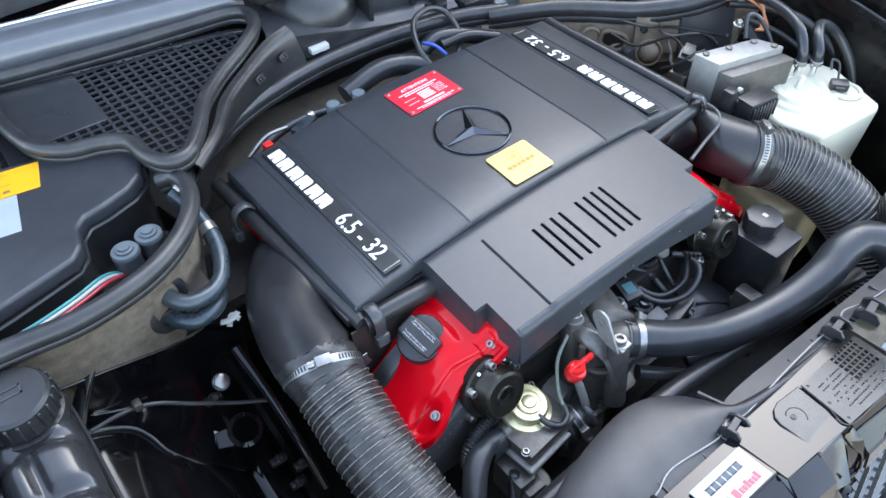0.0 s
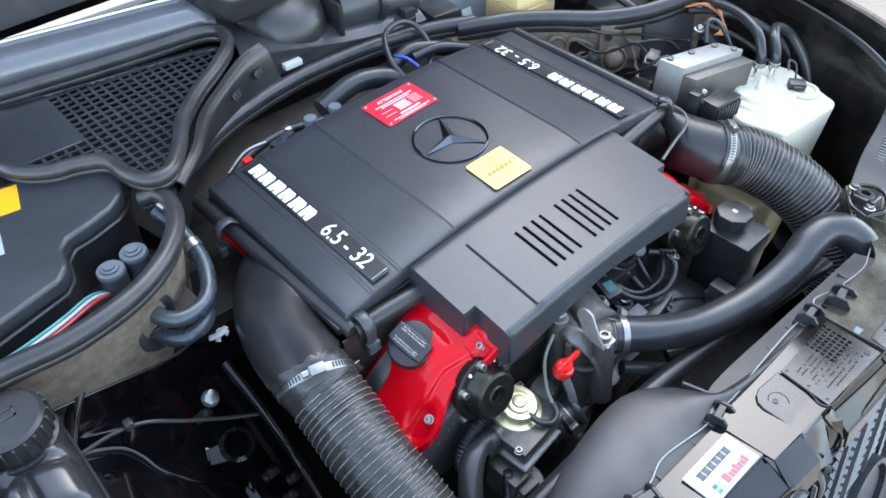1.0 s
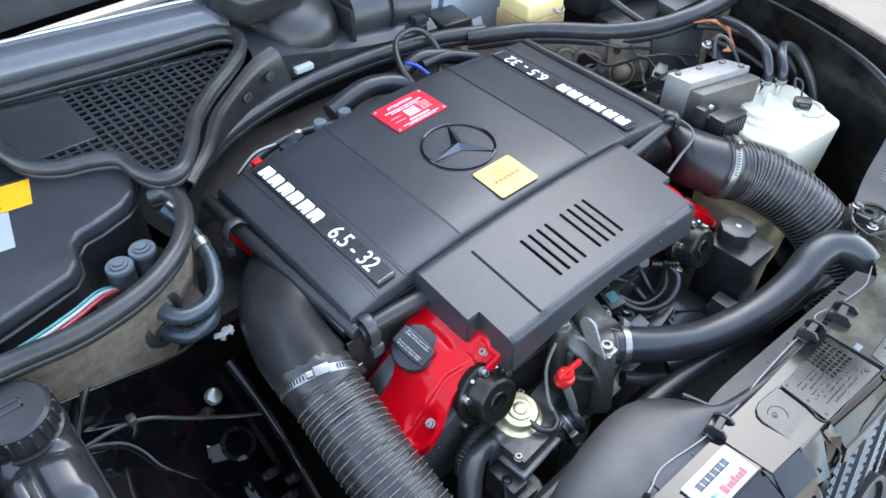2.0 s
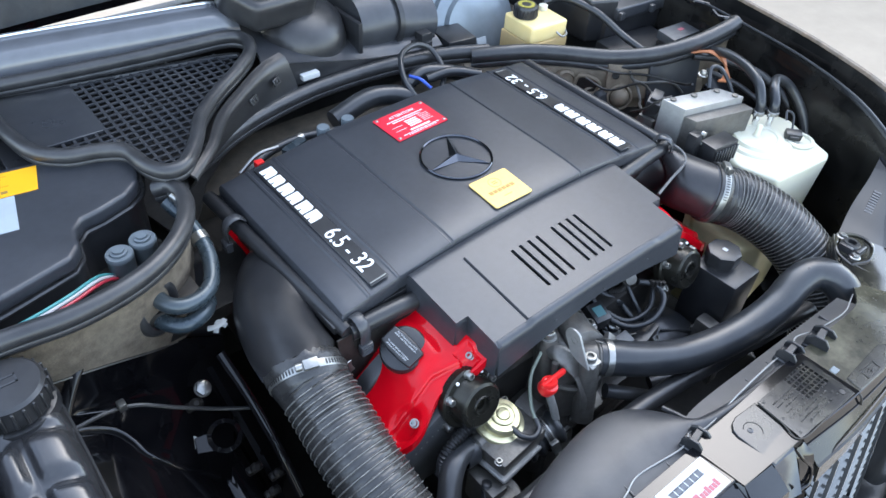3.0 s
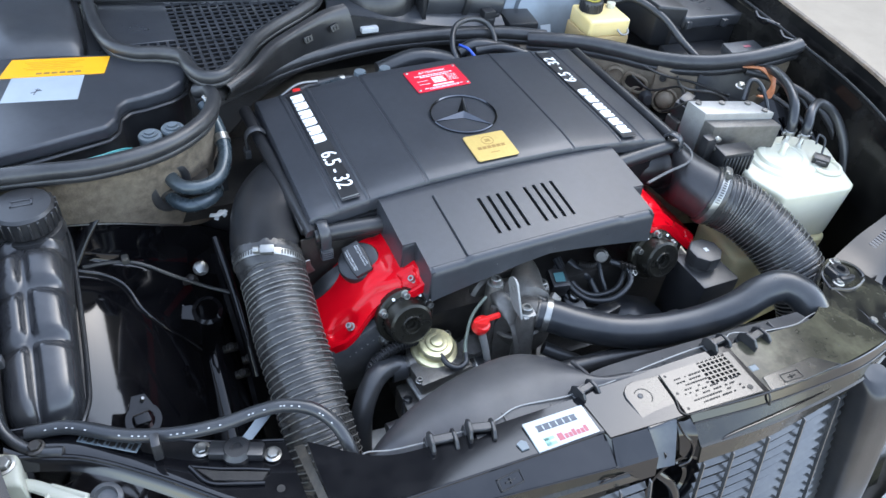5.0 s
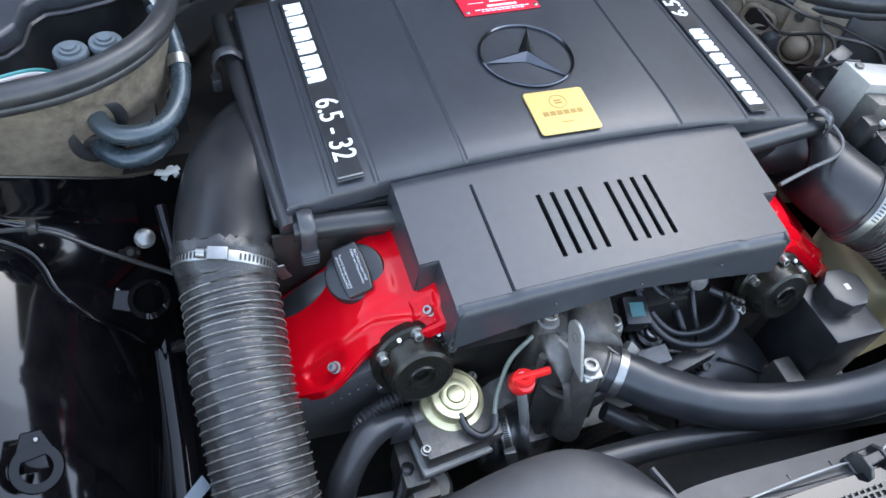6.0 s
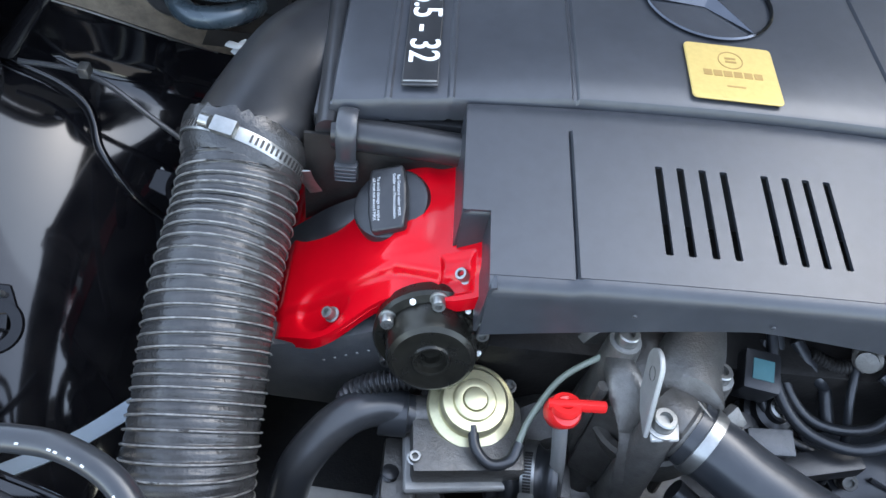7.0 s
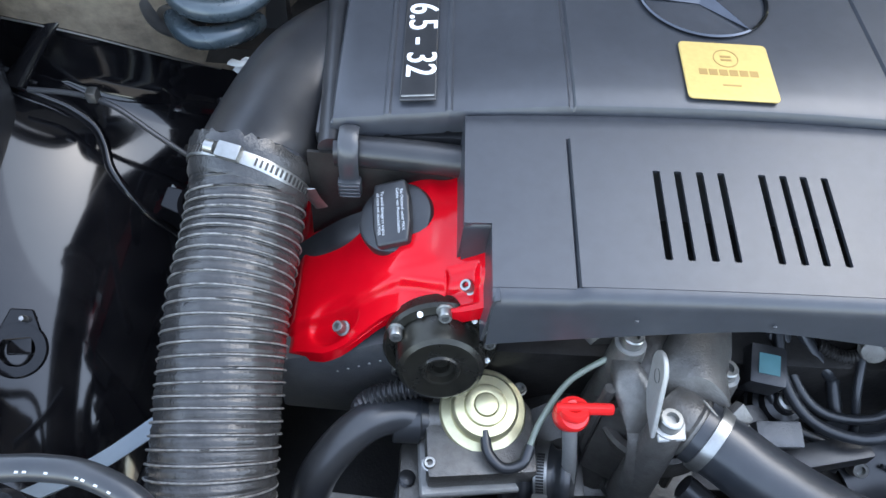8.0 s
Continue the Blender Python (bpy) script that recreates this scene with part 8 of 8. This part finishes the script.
part("release_lever", tube([(-0.010, -0.455, -0.128), (0.012, -0.468, -0.150), (0.024, -0.476, -0.180), (0.026, -0.480, -0.215)], 0.0065, 12), M_LACQUER, catch)


# Slatted grille panels: long blades behind thin uprights, curving back at the outer end.
M_SLAT = material("grille_plastic", (0.040, 0.042, 0.045), 0.20, vary=0.15, scale=40, bump=0.1, bump_scale=700, coat=0.4, dust=0.2, dust_scale=12, dust_color=(0.14, 0.13, 0.11))


def grille(xs, back, z0, label, ribs, n=15):
    g = thing("radiator_grille", label, "grille", ((xs[0] + xs[-1]) / 2, -0.47, -0.2), "radiator grilles")
    pitch, lean = 0.0182, 0.0034
    for k in range(n):
        line = [(x + 0.0022 * k * (x - xs[0]) / (xs[-1] - xs[0]), -0.474 + d - lean * k, z0 - pitch * k) for x, d in zip(xs, back)]
        part("slat", skin([[(x, y, z - 0.0025) for x, y, z in line], [(x, y + 0.0070, z + 0.0020) for x, y, z in line]], 0.0018, 5, 2), M_SLAT, g)
    for x in ribs:
        i = max(j for j in range(len(xs) - 1) if xs[j] <= x)
        d = lerp(back[i], back[i + 1], (x - xs[i]) / (xs[i + 1] - xs[i]))
        q = (x - xs[0]) / (xs[-1] - xs[0])
        foot = (x + 0.0022 * n * q, -0.4765 + d - lean * n, z0 - pitch * n)
        part("upright", skin([[(x, -0.4765 + d, z0 + 0.013), foot], [(x, -0.4715 + d, z0 + 0.014), (foot[0], foot[1] + 0.005, foot[2])]], 0.0020, 3, 1), M_SLAT, g)
    part("backing", box(xs[0], xs[-1], -0.425, -0.420, -0.44, z0 + 0.010, 0), M_DARK, g)


grille((0.046, 0.120, 0.200, 0.298, 0.340, 0.368, 0.402), (0.0, -0.002, 0.002, 0.014, 0.026, 0.035, 0.052), -0.128, "black slatted grille panel before the radiator", (0.047, 0.092, 0.150, 0.215, 0.285, 0.345, 0.366))
grille((-0.330, -0.250, -0.160, -0.036), (0.022, 0.012, 0.004, 0.0), -0.118, "black slatted grille panel below the oil sticker", (-0.31, -0.232, -0.155, -0.078, -0.037))
solo("grille_badge_socket", lathe([(0.052, 0.004), (0.056, 0.006), (0.060, 0.004), (0.060, -0.03), (0.046, -0.03), (0.045, -0.002), (0, -0.004)], 40, (0.172, -0.525, -0.333), (0, -0.95, 0.3)), M_GREYP, "round grey plastic socket low in the grille", "socket")

# ---- right headlamp corner ----
corner = thing("lamp_bracket", "olive-black corner bracket with bolts beside the headlamp, dust and olive reflection in its colour", "bracket", (0.44, -0.35, -0.09))
part("plate", skin([
    [(0.345, -0.352, -0.088), (0.372, -0.330, -0.086), (0.405, -0.300, -0.084), (0.455, -0.272, -0.080)],
    [(0.365, -0.388, -0.087), (0.398, -0.362, -0.084), (0.430, -0.335, -0.082), (0.475, -0.305, -0.078)],
    [(0.388, -0.430, -0.088), (0.425, -0.410, -0.088), (0.458, -0.384, -0.088), (0.500, -0.345, -0.084)],
], 0.003, 5, 5), M_DUST_REFLECTION, corner)
part("wall", skin([[(0.340, -0.352, -0.086), (0.368, -0.328, -0.084), (0.400, -0.297, -0.082), (0.450, -0.268, -0.078)], [(0.338, -0.348, -0.125), (0.366, -0.322, -0.125), (0.398, -0.290, -0.125), (0.448, -0.262, -0.12)]], 0.004, 5, 3), M_DUST_REFLECTION, corner)
part("buffer", join(lathe([(0.014, 0), (0.016, 0.006), (0.012, 0.012), (0.007, 0.012), (0.006, 0.006), (0, 0.006)], 24, (0.438, -0.296, -0.080)), box(0.424, 0.452, -0.316, -0.308, -0.082, -0.070, 0.003), box(0.418, 0.426, -0.306, -0.284, -0.082, -0.068, 0.003)), M_PLASTIC, corner, "black rubber buffer")
part("frame_ridge", tube([(0.400, -0.318, -0.082), (0.432, -0.330, -0.078), (0.470, -0.316, -0.075), (0.472, -0.288, -0.075), (0.448, -0.272, -0.078), (0.412, -0.290, -0.081), (0.400, -0.318, -0.082)], 0.003, 8), M_DUST_REFLECTION, corner)
for x, y, z in ((0.422, -0.312, -0.080), (0.415, -0.387, -0.086), (0.452, -0.276, -0.077), (0.449, -0.386, -0.087)):
    part("bolt", hexbolt((x, y, z), (0, 0, 1), 0.0062, 0.006), M_STEEL, corner)
for x, y in ((0.440, -0.352), (0.458, -0.346)):
    part("hole", lathe([(0.004, 0), (0.004, 0.001), (0, 0.001)], 14, (x, y, -0.0826)), M_DARK, corner)
part("seam", tube([(0.4084, -0.3211, -0.0815), (0.4141, -0.3704, -0.0835), (0.4187, -0.4165, -0.0865)], 0.0016, 8), M_DARK, corner, "dark joint between the panels")
part("seam_ridge", tube([(0.4044, -0.3211, -0.0812), (0.4101, -0.3704, -0.0830), (0.4147, -0.4165, -0.0862)], 0.0018, 8), M_DUST_REFLECTION, corner)
part("wing_strut", skin([[(0.455, -0.268, -0.078), (0.52, -0.250, -0.060), (0.60, -0.235, -0.040), (0.67, -0.215, -0.010)], [(0.485, -0.325, -0.078), (0.54, -0.305, -0.066), (0.615, -0.280, -0.048), (0.68, -0.258, -0.02)], [(0.505, -0.355, -0.088), (0.55, -0.335, -0.085), (0.622, -0.300, -0.075), (0.69, -0.275, -0.05)]], 0.004, 5, 5), M_PAINT, corner, "glossy blue-black strut")
part("strut_label", moved(bars([(-0.028 + 0.006 * k, -0.024 + 0.006 * k, -0.006, 0.006) for k in range(9)], Matrix()), Matrix.Translation((0.555, -0.268, -0.0555)) @ pose(0, 0, 0, 8, -14, 14)), M_GREYP, corner)

for piece in corner.children_recursive:
    for v in piece.data.vertices:
        v.co.z -= 0.09 * max(0.0, min(v.co.x, 0.5) - 0.345)


def headlamp(cx, cy, cz, r, sgn, label):
    """An oval lamp: rim, ribbed glass and reflector, with its pale housing above."""
    h = thing("headlamp", label, "headlamp", (cx, cy, cz), "headlamps")
    ax = Vector((sgn * 0.12, -0.93, 0.34)).normalized()
    part("rim", lathe([(r * 0.98, -0.06), (r * 1.10, -0.05), (r * 1.12, -0.005), (r * 1.06, 0.008), (r * 1.0, 0.004)], 56, (cx, cy, cz), ax), M_GREYP, h)
    part("bowl", lathe([(r * 0.99, -0.004), (r * 0.8, -0.03), (r * 0.5, -0.05), (r * 0.15, -0.06), (0, -0.06)], 48, (cx, cy, cz), ax), M_LAMPIN, h)
    part("glass", lathe([(r * 1.0, 0.0), (r * 0.97, 0.014), (r * 0.8, 0.030), (r * 0.5, 0.042), (r * 0.2, 0.047), (0, 0.048)], 96, (cx, cy, cz), ax), M_GLASS, h)
    side = ax.cross(Vector((0, 0, 1))).normalized()
    upv = side.cross(ax)
    for k in range(-11, 12):
        o = k / 11.5
        half = math.sqrt(max(0.0, 1 - o * o)) * r * 0.95
        pts = [Vector((cx, cy, cz)) + side * (o * r) + upv * (half * t) + ax * (0.004 + 0.041 * math.sqrt(max(0, 1 - o * o - (half * t / r) ** 2))) for t in (-1, -0.5, 0, 0.5, 1)]
        part("flute", tube(pts, 0.0016, 6, 4), M_GLASS, h)
    return h


lampR = headlamp(0.575, -0.455, -0.205, 0.108, 1, "round headlamp with fluted glass in a grey rim")
part("housing", skin([[(0.475, -0.352, -0.100), (0.53, -0.330, -0.095), (0.60, -0.308, -0.09), (0.67, -0.285, -0.08)], [(0.462, -0.385, -0.118), (0.53, -0.370, -0.115), (0.60, -0.350, -0.112), (0.67, -0.33, -0.10)], [(0.470, -0.420, -0.135), (0.53, -0.405, -0.125), (0.60, -0.388, -0.118), (0.68, -0.365, -0.11)]], 0.004, 5, 5), M_IVORY, lampR, "pale ivory lamp housing")
part("amber_strip", box(0.56, 0.64, -0.350, -0.338, -0.110, -0.098, 0.003), M_TAN, lampR)
part("adjuster", lathe([(0.010, 0), (0.010, 0.010), (0.006, 0.014), (0, 0.014)], 16, (0.520, -0.335, -0.092)), M_PLASTIC, lampR)
for b6 in ((0.505, 0.525, -0.388, -0.378, -0.114, -0.104), (0.575, 0.588, -0.341, -0.329, -0.10, -0.092)):
    part("clip", box(*b6, 0.003), M_IVORY, lampR)
duct_r = thing("lamp_side_duct", "smooth black rounded duct between grille and headlamp", "duct", (0.37, -0.48, -0.2))
part("shell", squarish([((0.338, -0.462, -0.088), (0.018, -0.004, 0), (0, 0.014, 0.004)), ((0.340, -0.470, -0.104), (0.026, -0.006, 0), (0, 0.024, 0.006)), ((0.348, -0.480, -0.17), (0.028, -0.006, 0), (0, 0.026, 0.004)), ((0.368, -0.492, -0.27), (0.030, -0.006, 0), (0, 0.026, 0.004)), ((0.392, -0.505, -0.40), (0.032, -0.006, 0), (0, 0.026, 0.004))], 28, 6, 0.5), M_PLASTIC, duct_r)
part("strip", skin([[(0.378, -0.468, -0.110), (0.400, -0.488, -0.22), (0.430, -0.510, -0.38)], [(0.396, -0.460, -0.110), (0.420, -0.480, -0.22), (0.450, -0.505, -0.38)]], 0.004, 5, 3), M_PAINT, duct_r)
part("apron", skin([[(0.400, -0.462, -0.12), (0.425, -0.482, -0.24), (0.452, -0.505, -0.40)], [(0.46, -0.44, -0.14), (0.49, -0.47, -0.26), (0.52, -0.50, -0.42)]], 0.004, 5, 3), M_DUST_REFLECTION, duct_r)
bumper = thing("bumper", "pale silver front bumper with rubbing strip", "bumper", (0, -0.6, -0.5))
part("skin", skin([[(-0.80, -0.42, -0.385), (-0.45, -0.535, -0.395), (0, -0.575, -0.40), (0.45, -0.535, -0.395), (0.80, -0.42, -0.385)], [(-0.82, -0.46, -0.40), (-0.46, -0.580, -0.41), (0, -0.620, -0.415), (0.46, -0.580, -0.41), (0.82, -0.46, -0.40)], [(-0.83, -0.48, -0.60), (-0.46, -0.60, -0.60), (0, -0.64, -0.60), (0.46, -0.60, -0.60), (0.83, -0.48, -0.60)]], 0.004, 8, 5), material("pale_silver_paint", (0.36, 0.365, 0.37), 0.3, metal=0.2, vary=0.05, scale=15, coat=0.3), bumper)
part("valance", box(-0.70, 0.70, -0.60, -0.40, -0.60, -0.43, 0.01), M_PLASTIC, bumper)

# ---- left headlamp corner ----
lc = thing("lamp_bracket", "gloss black corner bracket with bolts and latch buffer", "bracket", (-0.52, -0.28, -0.09))
part("plate", skin([
    [(-0.690, -0.178, -0.070), (-0.62, -0.186, -0.078), (-0.55, -0.228, -0.082), (-0.48, -0.262, -0.084), (-0.412, -0.285, -0.084)],
    [(-0.690, -0.198, -0.068), (-0.62, -0.212, -0.075), (-0.55, -0.256, -0.080), (-0.48, -0.315, -0.081), (-0.410, -0.345, -0.081)],
    [(-0.690, -0.212, -0.072), (-0.62, -0.232, -0.080), (-0.55, -0.282, -0.082), (-0.48, -0.345, -0.081), (-0.408, -0.405, -0.080)],
    [(-0.690, -0.222, -0.085), (-0.62, -0.244, -0.092), (-0.55, -0.296, -0.094), (-0.48, -0.361, -0.094), (-0.405, -0.425, -0.094)],
], 0.004, 6, 5), M_LACQUER, lc)
part("edge_bead", tube([(-0.690, -0.213, -0.0705), (-0.62, -0.233, -0.0785), (-0.55, -0.283, -0.0805), (-0.48, -0.346, -0.0795), (-0.408, -0.406, -0.0785)], 0.0024, 8), M_LACQUER, lc)
part("edge_bead", tube([(-0.690, -0.179, -0.0695), (-0.62, -0.187, -0.0775), (-0.55, -0.229, -0.0815), (-0.48, -0.263, -0.0835), (-0.412, -0.286, -0.0835)], 0.0020, 8), M_LACQUER, lc)
part("slot", prism([(-0.513, -0.287), (-0.496, -0.311), (-0.448, -0.330), (-0.439, -0.321), (-0.488, -0.301)], -0.0815, -0.0788, 0.0008, 1), M_DARK, lc, "long dark slot")
part("slot_edge", tube([(-0.516, -0.285, -0.0785), (-0.500, -0.312, -0.0780), (-0.472, -0.324, -0.0780), (-0.446, -0.333, -0.0785)], 0.0022, 8), M_LACQUER, lc)
part("slot_edge", tube([(-0.516, -0.285, -0.0785), (-0.488, -0.299, -0.0780), (-0.460, -0.310, -0.0780), (-0.437, -0.320, -0.0785)], 0.0018, 8), M_LACQUER, lc)
part("buffer", join(lathe([(0.016, -0.004), (0.017, 0.006), (0.013, 0.012), (0.006, 0.012), (0.005, 0.006), (0, 0.006)], 24, (-0.465, -0.286, -0.080)), moved(box(-0.030, 0.030, -0.009, 0.009, -0.004, 0.010, 0.003), Matrix.Translation((-0.465, -0.286, -0.080)) @ pose(0, 0, 0, 0, 0, -22))), M_PLASTIC, lc, "black rubber buffer")
for x, y, z in ((-0.429, -0.302, -0.080), (-0.500, -0.268, -0.081), (-0.434, -0.374, -0.080), (-0.66, -0.212, -0.069)):
    part("bolt", hexbolt((x, y, z), (0, 0, 1), 0.0068, 0.006), M_STEEL if x > -0.6 else M_DARK, lc)
for x, y in ((-0.462, -0.352), (-0.432, -0.345), (-0.474, -0.365)):
    part("hole", lathe([(0.0045, 0), (0.0045, 0.001), (0, 0.001)], 14, (x, y, -0.0805)), M_DARK, lc)
part("label_plate", moved(join(box(-0.034, 0.034, -0.006, 0.006, 0, 0.0012, 0.0004, 1)), Matrix.Translation((-0.590, -0.228, -0.0755)) @ pose(0, 0, 0, 0, 0, -33)), M_GREYCAP, lc, "pale printed label plate")
part("label_print", moved(join(*[box(-0.032 + 0.0042 * k, -0.0300 + 0.0042 * k + 0.0012 * (k % 3), -0.0045 + 0.0012 * (k % 2), 0.0045 - 0.0016 * (k % 4 == 1), 0.001, 0.0016, 0) for k in range(15)]), Matrix.Translation((-0.590, -0.228, -0.0755)) @ pose(0, 0, 0, 0, 0, -33)), M_DARK, lc)
lampL = headlamp(-0.575, -0.455, -0.205, 0.108, -1, "round headlamp with fluted glass under a pale housing")
part("housing", skin([[(-0.700, -0.250, -0.090), (-0.64, -0.272, -0.098), (-0.57, -0.318, -0.105), (-0.50, -0.372, -0.11), (-0.45, -0.415, -0.12)], [(-0.700, -0.300, -0.100), (-0.64, -0.315, -0.108), (-0.57, -0.355, -0.115), (-0.50, -0.400, -0.12), (-0.46, -0.43, -0.13)], [(-0.700, -0.350, -0.120), (-0.64, -0.370, -0.125), (-0.57, -0.395, -0.13), (-0.50, -0.425, -0.135), (-0.47, -0.45, -0.14)]], 0.004, 6, 5), M_IVORY, lampL, "pale ivory lamp housing")
part("rib", tube([(-0.718, -0.232, -0.090), (-0.678, -0.238, -0.090), (-0.645, -0.262, -0.092), (-0.617, -0.285, -0.094), (-0.587, -0.322, -0.098)], 0.007, 10, squash=0.6), M_IVORY, lampL)
for quad in ([(-0.713, -0.236), (-0.690, -0.244), (-0.691, -0.272), (-0.714, -0.264)], [(-0.652, -0.250), (-0.620, -0.274), (-0.628, -0.298), (-0.660, -0.276)]):
    mx, my = sum(p[0] for p in quad) / 4, sum(p[1] for p in quad) / 4
    part("window_frame", tube([(x, y, -0.092) for x, y in quad + quad[:1]], 0.0042, 8, 1), M_IVORY, lampL)
    part("amber_pane", prism([(lerp(x, mx, 0.1), lerp(y, my, 0.1)) for x, y in quad], -0.099, -0.095, 0.001, 1), M_AMBERP, lampL)
part("amber_strip", tube([(-0.690, -0.262, -0.100), (-0.655, -0.275, -0.101), (-0.625, -0.298, -0.103), (-0.600, -0.330, -0.106)], 0.010, 10, squash=0.4), M_AMBERP, lampL)
for x, y in ((-0.603, -0.275), (-0.532, -0.332)):
    part("bulb_holder", lathe([(0.016, -0.01), (0.017, 0.004), (0.012, 0.007), (0.010, 0.0), (0, 0.0)], 24, (x, y, -0.106), (0, -0.3, 1)), M_GREYMETAL, lampL)
post = part("post", prism([(-0.706, -0.246), (-0.672, -0.256), (-0.676, -0.214), (-0.700, -0.204)], -0.105, -0.066, 0.007, 3), M_IVORY, lampL)
part("bolt", hexbolt((-0.689, -0.226, -0.066), (0, 0, 1), 0.008, 0.008), M_STEEL, post)

over = thing("overflow_hose", "grey-black rubber overflow hose with worn white print", "hose", (-0.5, -0.26, -0.06))
HP = [(-0.668, -0.190, -0.070), (-0.625, -0.199, -0.068), (-0.575, -0.229, -0.067), (-0.525, -0.249, -0.064), (-0.475, -0.258, -0.060), (-0.435, -0.258, -0.056), (-0.405, -0.262, -0.054), (-0.375, -0.276, -0.058), (-0.355, -0.300, -0.070), (-0.345, -0.330, -0.10), (-0.342, -0.345, -0.15)]
part("hose", tube(HP, 0.0078, 16, 8), M_HOSE, over)
line = glide(HP, 8)
rnd = random.Random(8)
marks = []
for k in range(4, 66):
    if rnd.random() < 0.45 and k + 1 < len(line):
        a, b = line[k], line[k + 1]
        d = (b - a).normalized()
        s = d.cross(Vector((0, 0, 1))).normalized()
        n = s.cross(d)
        rot = Matrix((d, s, n)).transposed().to_4x4()
        marks.append(moved(box(-0.0011, 0.0011, -0.0009, 0.0009, 0, 0.0003, 0), Matrix.Translation(a + (n * 0.8 - s * -0.6) * 0.0076) @ rot))
for mark in marks:
    part("worn_print", mark, M_PRINTGREY, over)
part("clip", box(-0.548, -0.538, -0.268, -0.250, -0.078, -0.050, 0.003), M_PLASTIC, over)
solo("pale_strut", skin([[(-0.52, -0.235, -0.20), (-0.46, -0.205, -0.185), (-0.415, -0.17, -0.175)], [(-0.517, -0.246, -0.20), (-0.457, -0.216, -0.19), (-0.409, -0.181, -0.18)]], 0.004, 4, 3), M_GREYPAINT, "pale grey metal brace low in the bay", "brace")
ringb = thing("ring_bracket", "black painted teardrop ring bracket on the wheelhouse", "bracket", (-0.563, -0.109, -0.22))
rm = Matrix.Translation((-0.563, -0.105, -0.215)) @ pose(0, 0, 0, 28, 6, 10)
part("ring", moved(join(lathe([(0.0145, -0.003), (0.023, -0.003), (0.0245, 0.0), (0.023, 0.003), (0.0145, 0.003), (0.0145, -0.003)], 32), prism([(-0.020, 0.008), (0.020, 0.010), (0.012, 0.034), (-0.006, 0.036)], -0.002, 0.0025, 0.001, 1)), rm), M_PAINT, ringb)
part("stud", moved(lathe([(0.0028, 0), (0.0028, 0.010), (0.002, 0.012), (0, 0.012)], 10, (0.006, 0.026, 0.002)), rm), M_STEEL, ringb)
part("foot", moved(box(-0.010, 0.010, -0.004, 0.030, -0.020, -0.002, 0.002), rm), M_PAINT, ringb)


# Dark tray at the outer end of the scuttle.
tray = thing("scuttle_tray", "black plastic drain tray beside the control box", "scuttle tray", (-0.62, 0.55, 0.02))
part("floor", skin([[(-0.78, 0.45, 0.010), (-0.65, 0.445, 0.012), (-0.53, 0.44, 0.012)], [(-0.78, 0.55, 0.015), (-0.65, 0.55, 0.018), (-0.53, 0.54, 0.016)], [(-0.78, 0.66, 0.040), (-0.65, 0.66, 0.042), (-0.53, 0.645, 0.040)], [(-0.78, 0.72, 0.05), (-0.65, 0.71, 0.05), (-0.53, 0.68, 0.05)]], 0.003, 6, 5), M_PLASTIC, tray)
part("hump", squarish([((-0.60, 0.44, 0.015), (0.060, 0.0, 0), (0, 0, 0.012)), ((-0.60, 0.48, 0.025), (0.066, 0, 0), (0, 0, 0.025)), ((-0.605, 0.56, 0.030), (0.070, 0, 0), (0, 0, 0.028)), ((-0.61, 0.64, 0.035), (0.070, 0, 0), (0, 0, 0.02))], 28, 5, 0.5), M_GREYP, tray)
part("clip", join(box(-0.645, -0.615, 0.435, 0.447, 0.008, 0.024, 0.002), box(-0.637, -0.622, 0.430, 0.440, 0.012, 0.020, 0.001, 1)), M_PLASTIC, tray)
part("side_bracket", join(box(-0.725, -0.69, 0.44, 0.50, 0.0, 0.055, 0.004), box(-0.735, -0.70, 0.50, 0.60, 0.0, 0.05, 0.004)), M_PLASTIC, tray)

# The fan shroud bows up and forward between the lamp brackets.
def bowed(co):
    b = max(0.0, min(1.0, (0.40 - abs(co.x)) / 0.22))
    b = b * b * (3 - 2 * b)
    ahead = max(0.0, min(1.0, (-0.37 - co.y) / 0.06))
    return Vector((co.x - 0.013 * b, co.y - 0.007 * b, co.z + (0.012 + 0.007 * ahead) * b))


for piece in shroud.children_recursive:
    for v in piece.data.vertices:
        v.co = bowed(v.co)


# The lamp bracket falls away towards the bay.
def tilted(co):
    edge = ((-0.69, -0.212), (-0.62, -0.232), (-0.55, -0.282), (-0.48, -0.345), (-0.40, -0.410))
    x = max(-0.69, min(-0.4001, co.x))
    i = max(j for j in range(4) if edge[j][0] <= x)
    yf = lerp(edge[i][1], edge[i + 1][1], (x - edge[i][0]) / (edge[i + 1][0] - edge[i][0]))
    a = max(0.0, min(1.2, (co.y - yf) / 0.085))
    return Vector((co.x, co.y + 0.008 * a, co.z - 0.012 * a))


for piece in lc.children_recursive:
    for v in piece.data.vertices:
        v.co = tilted(v.co)
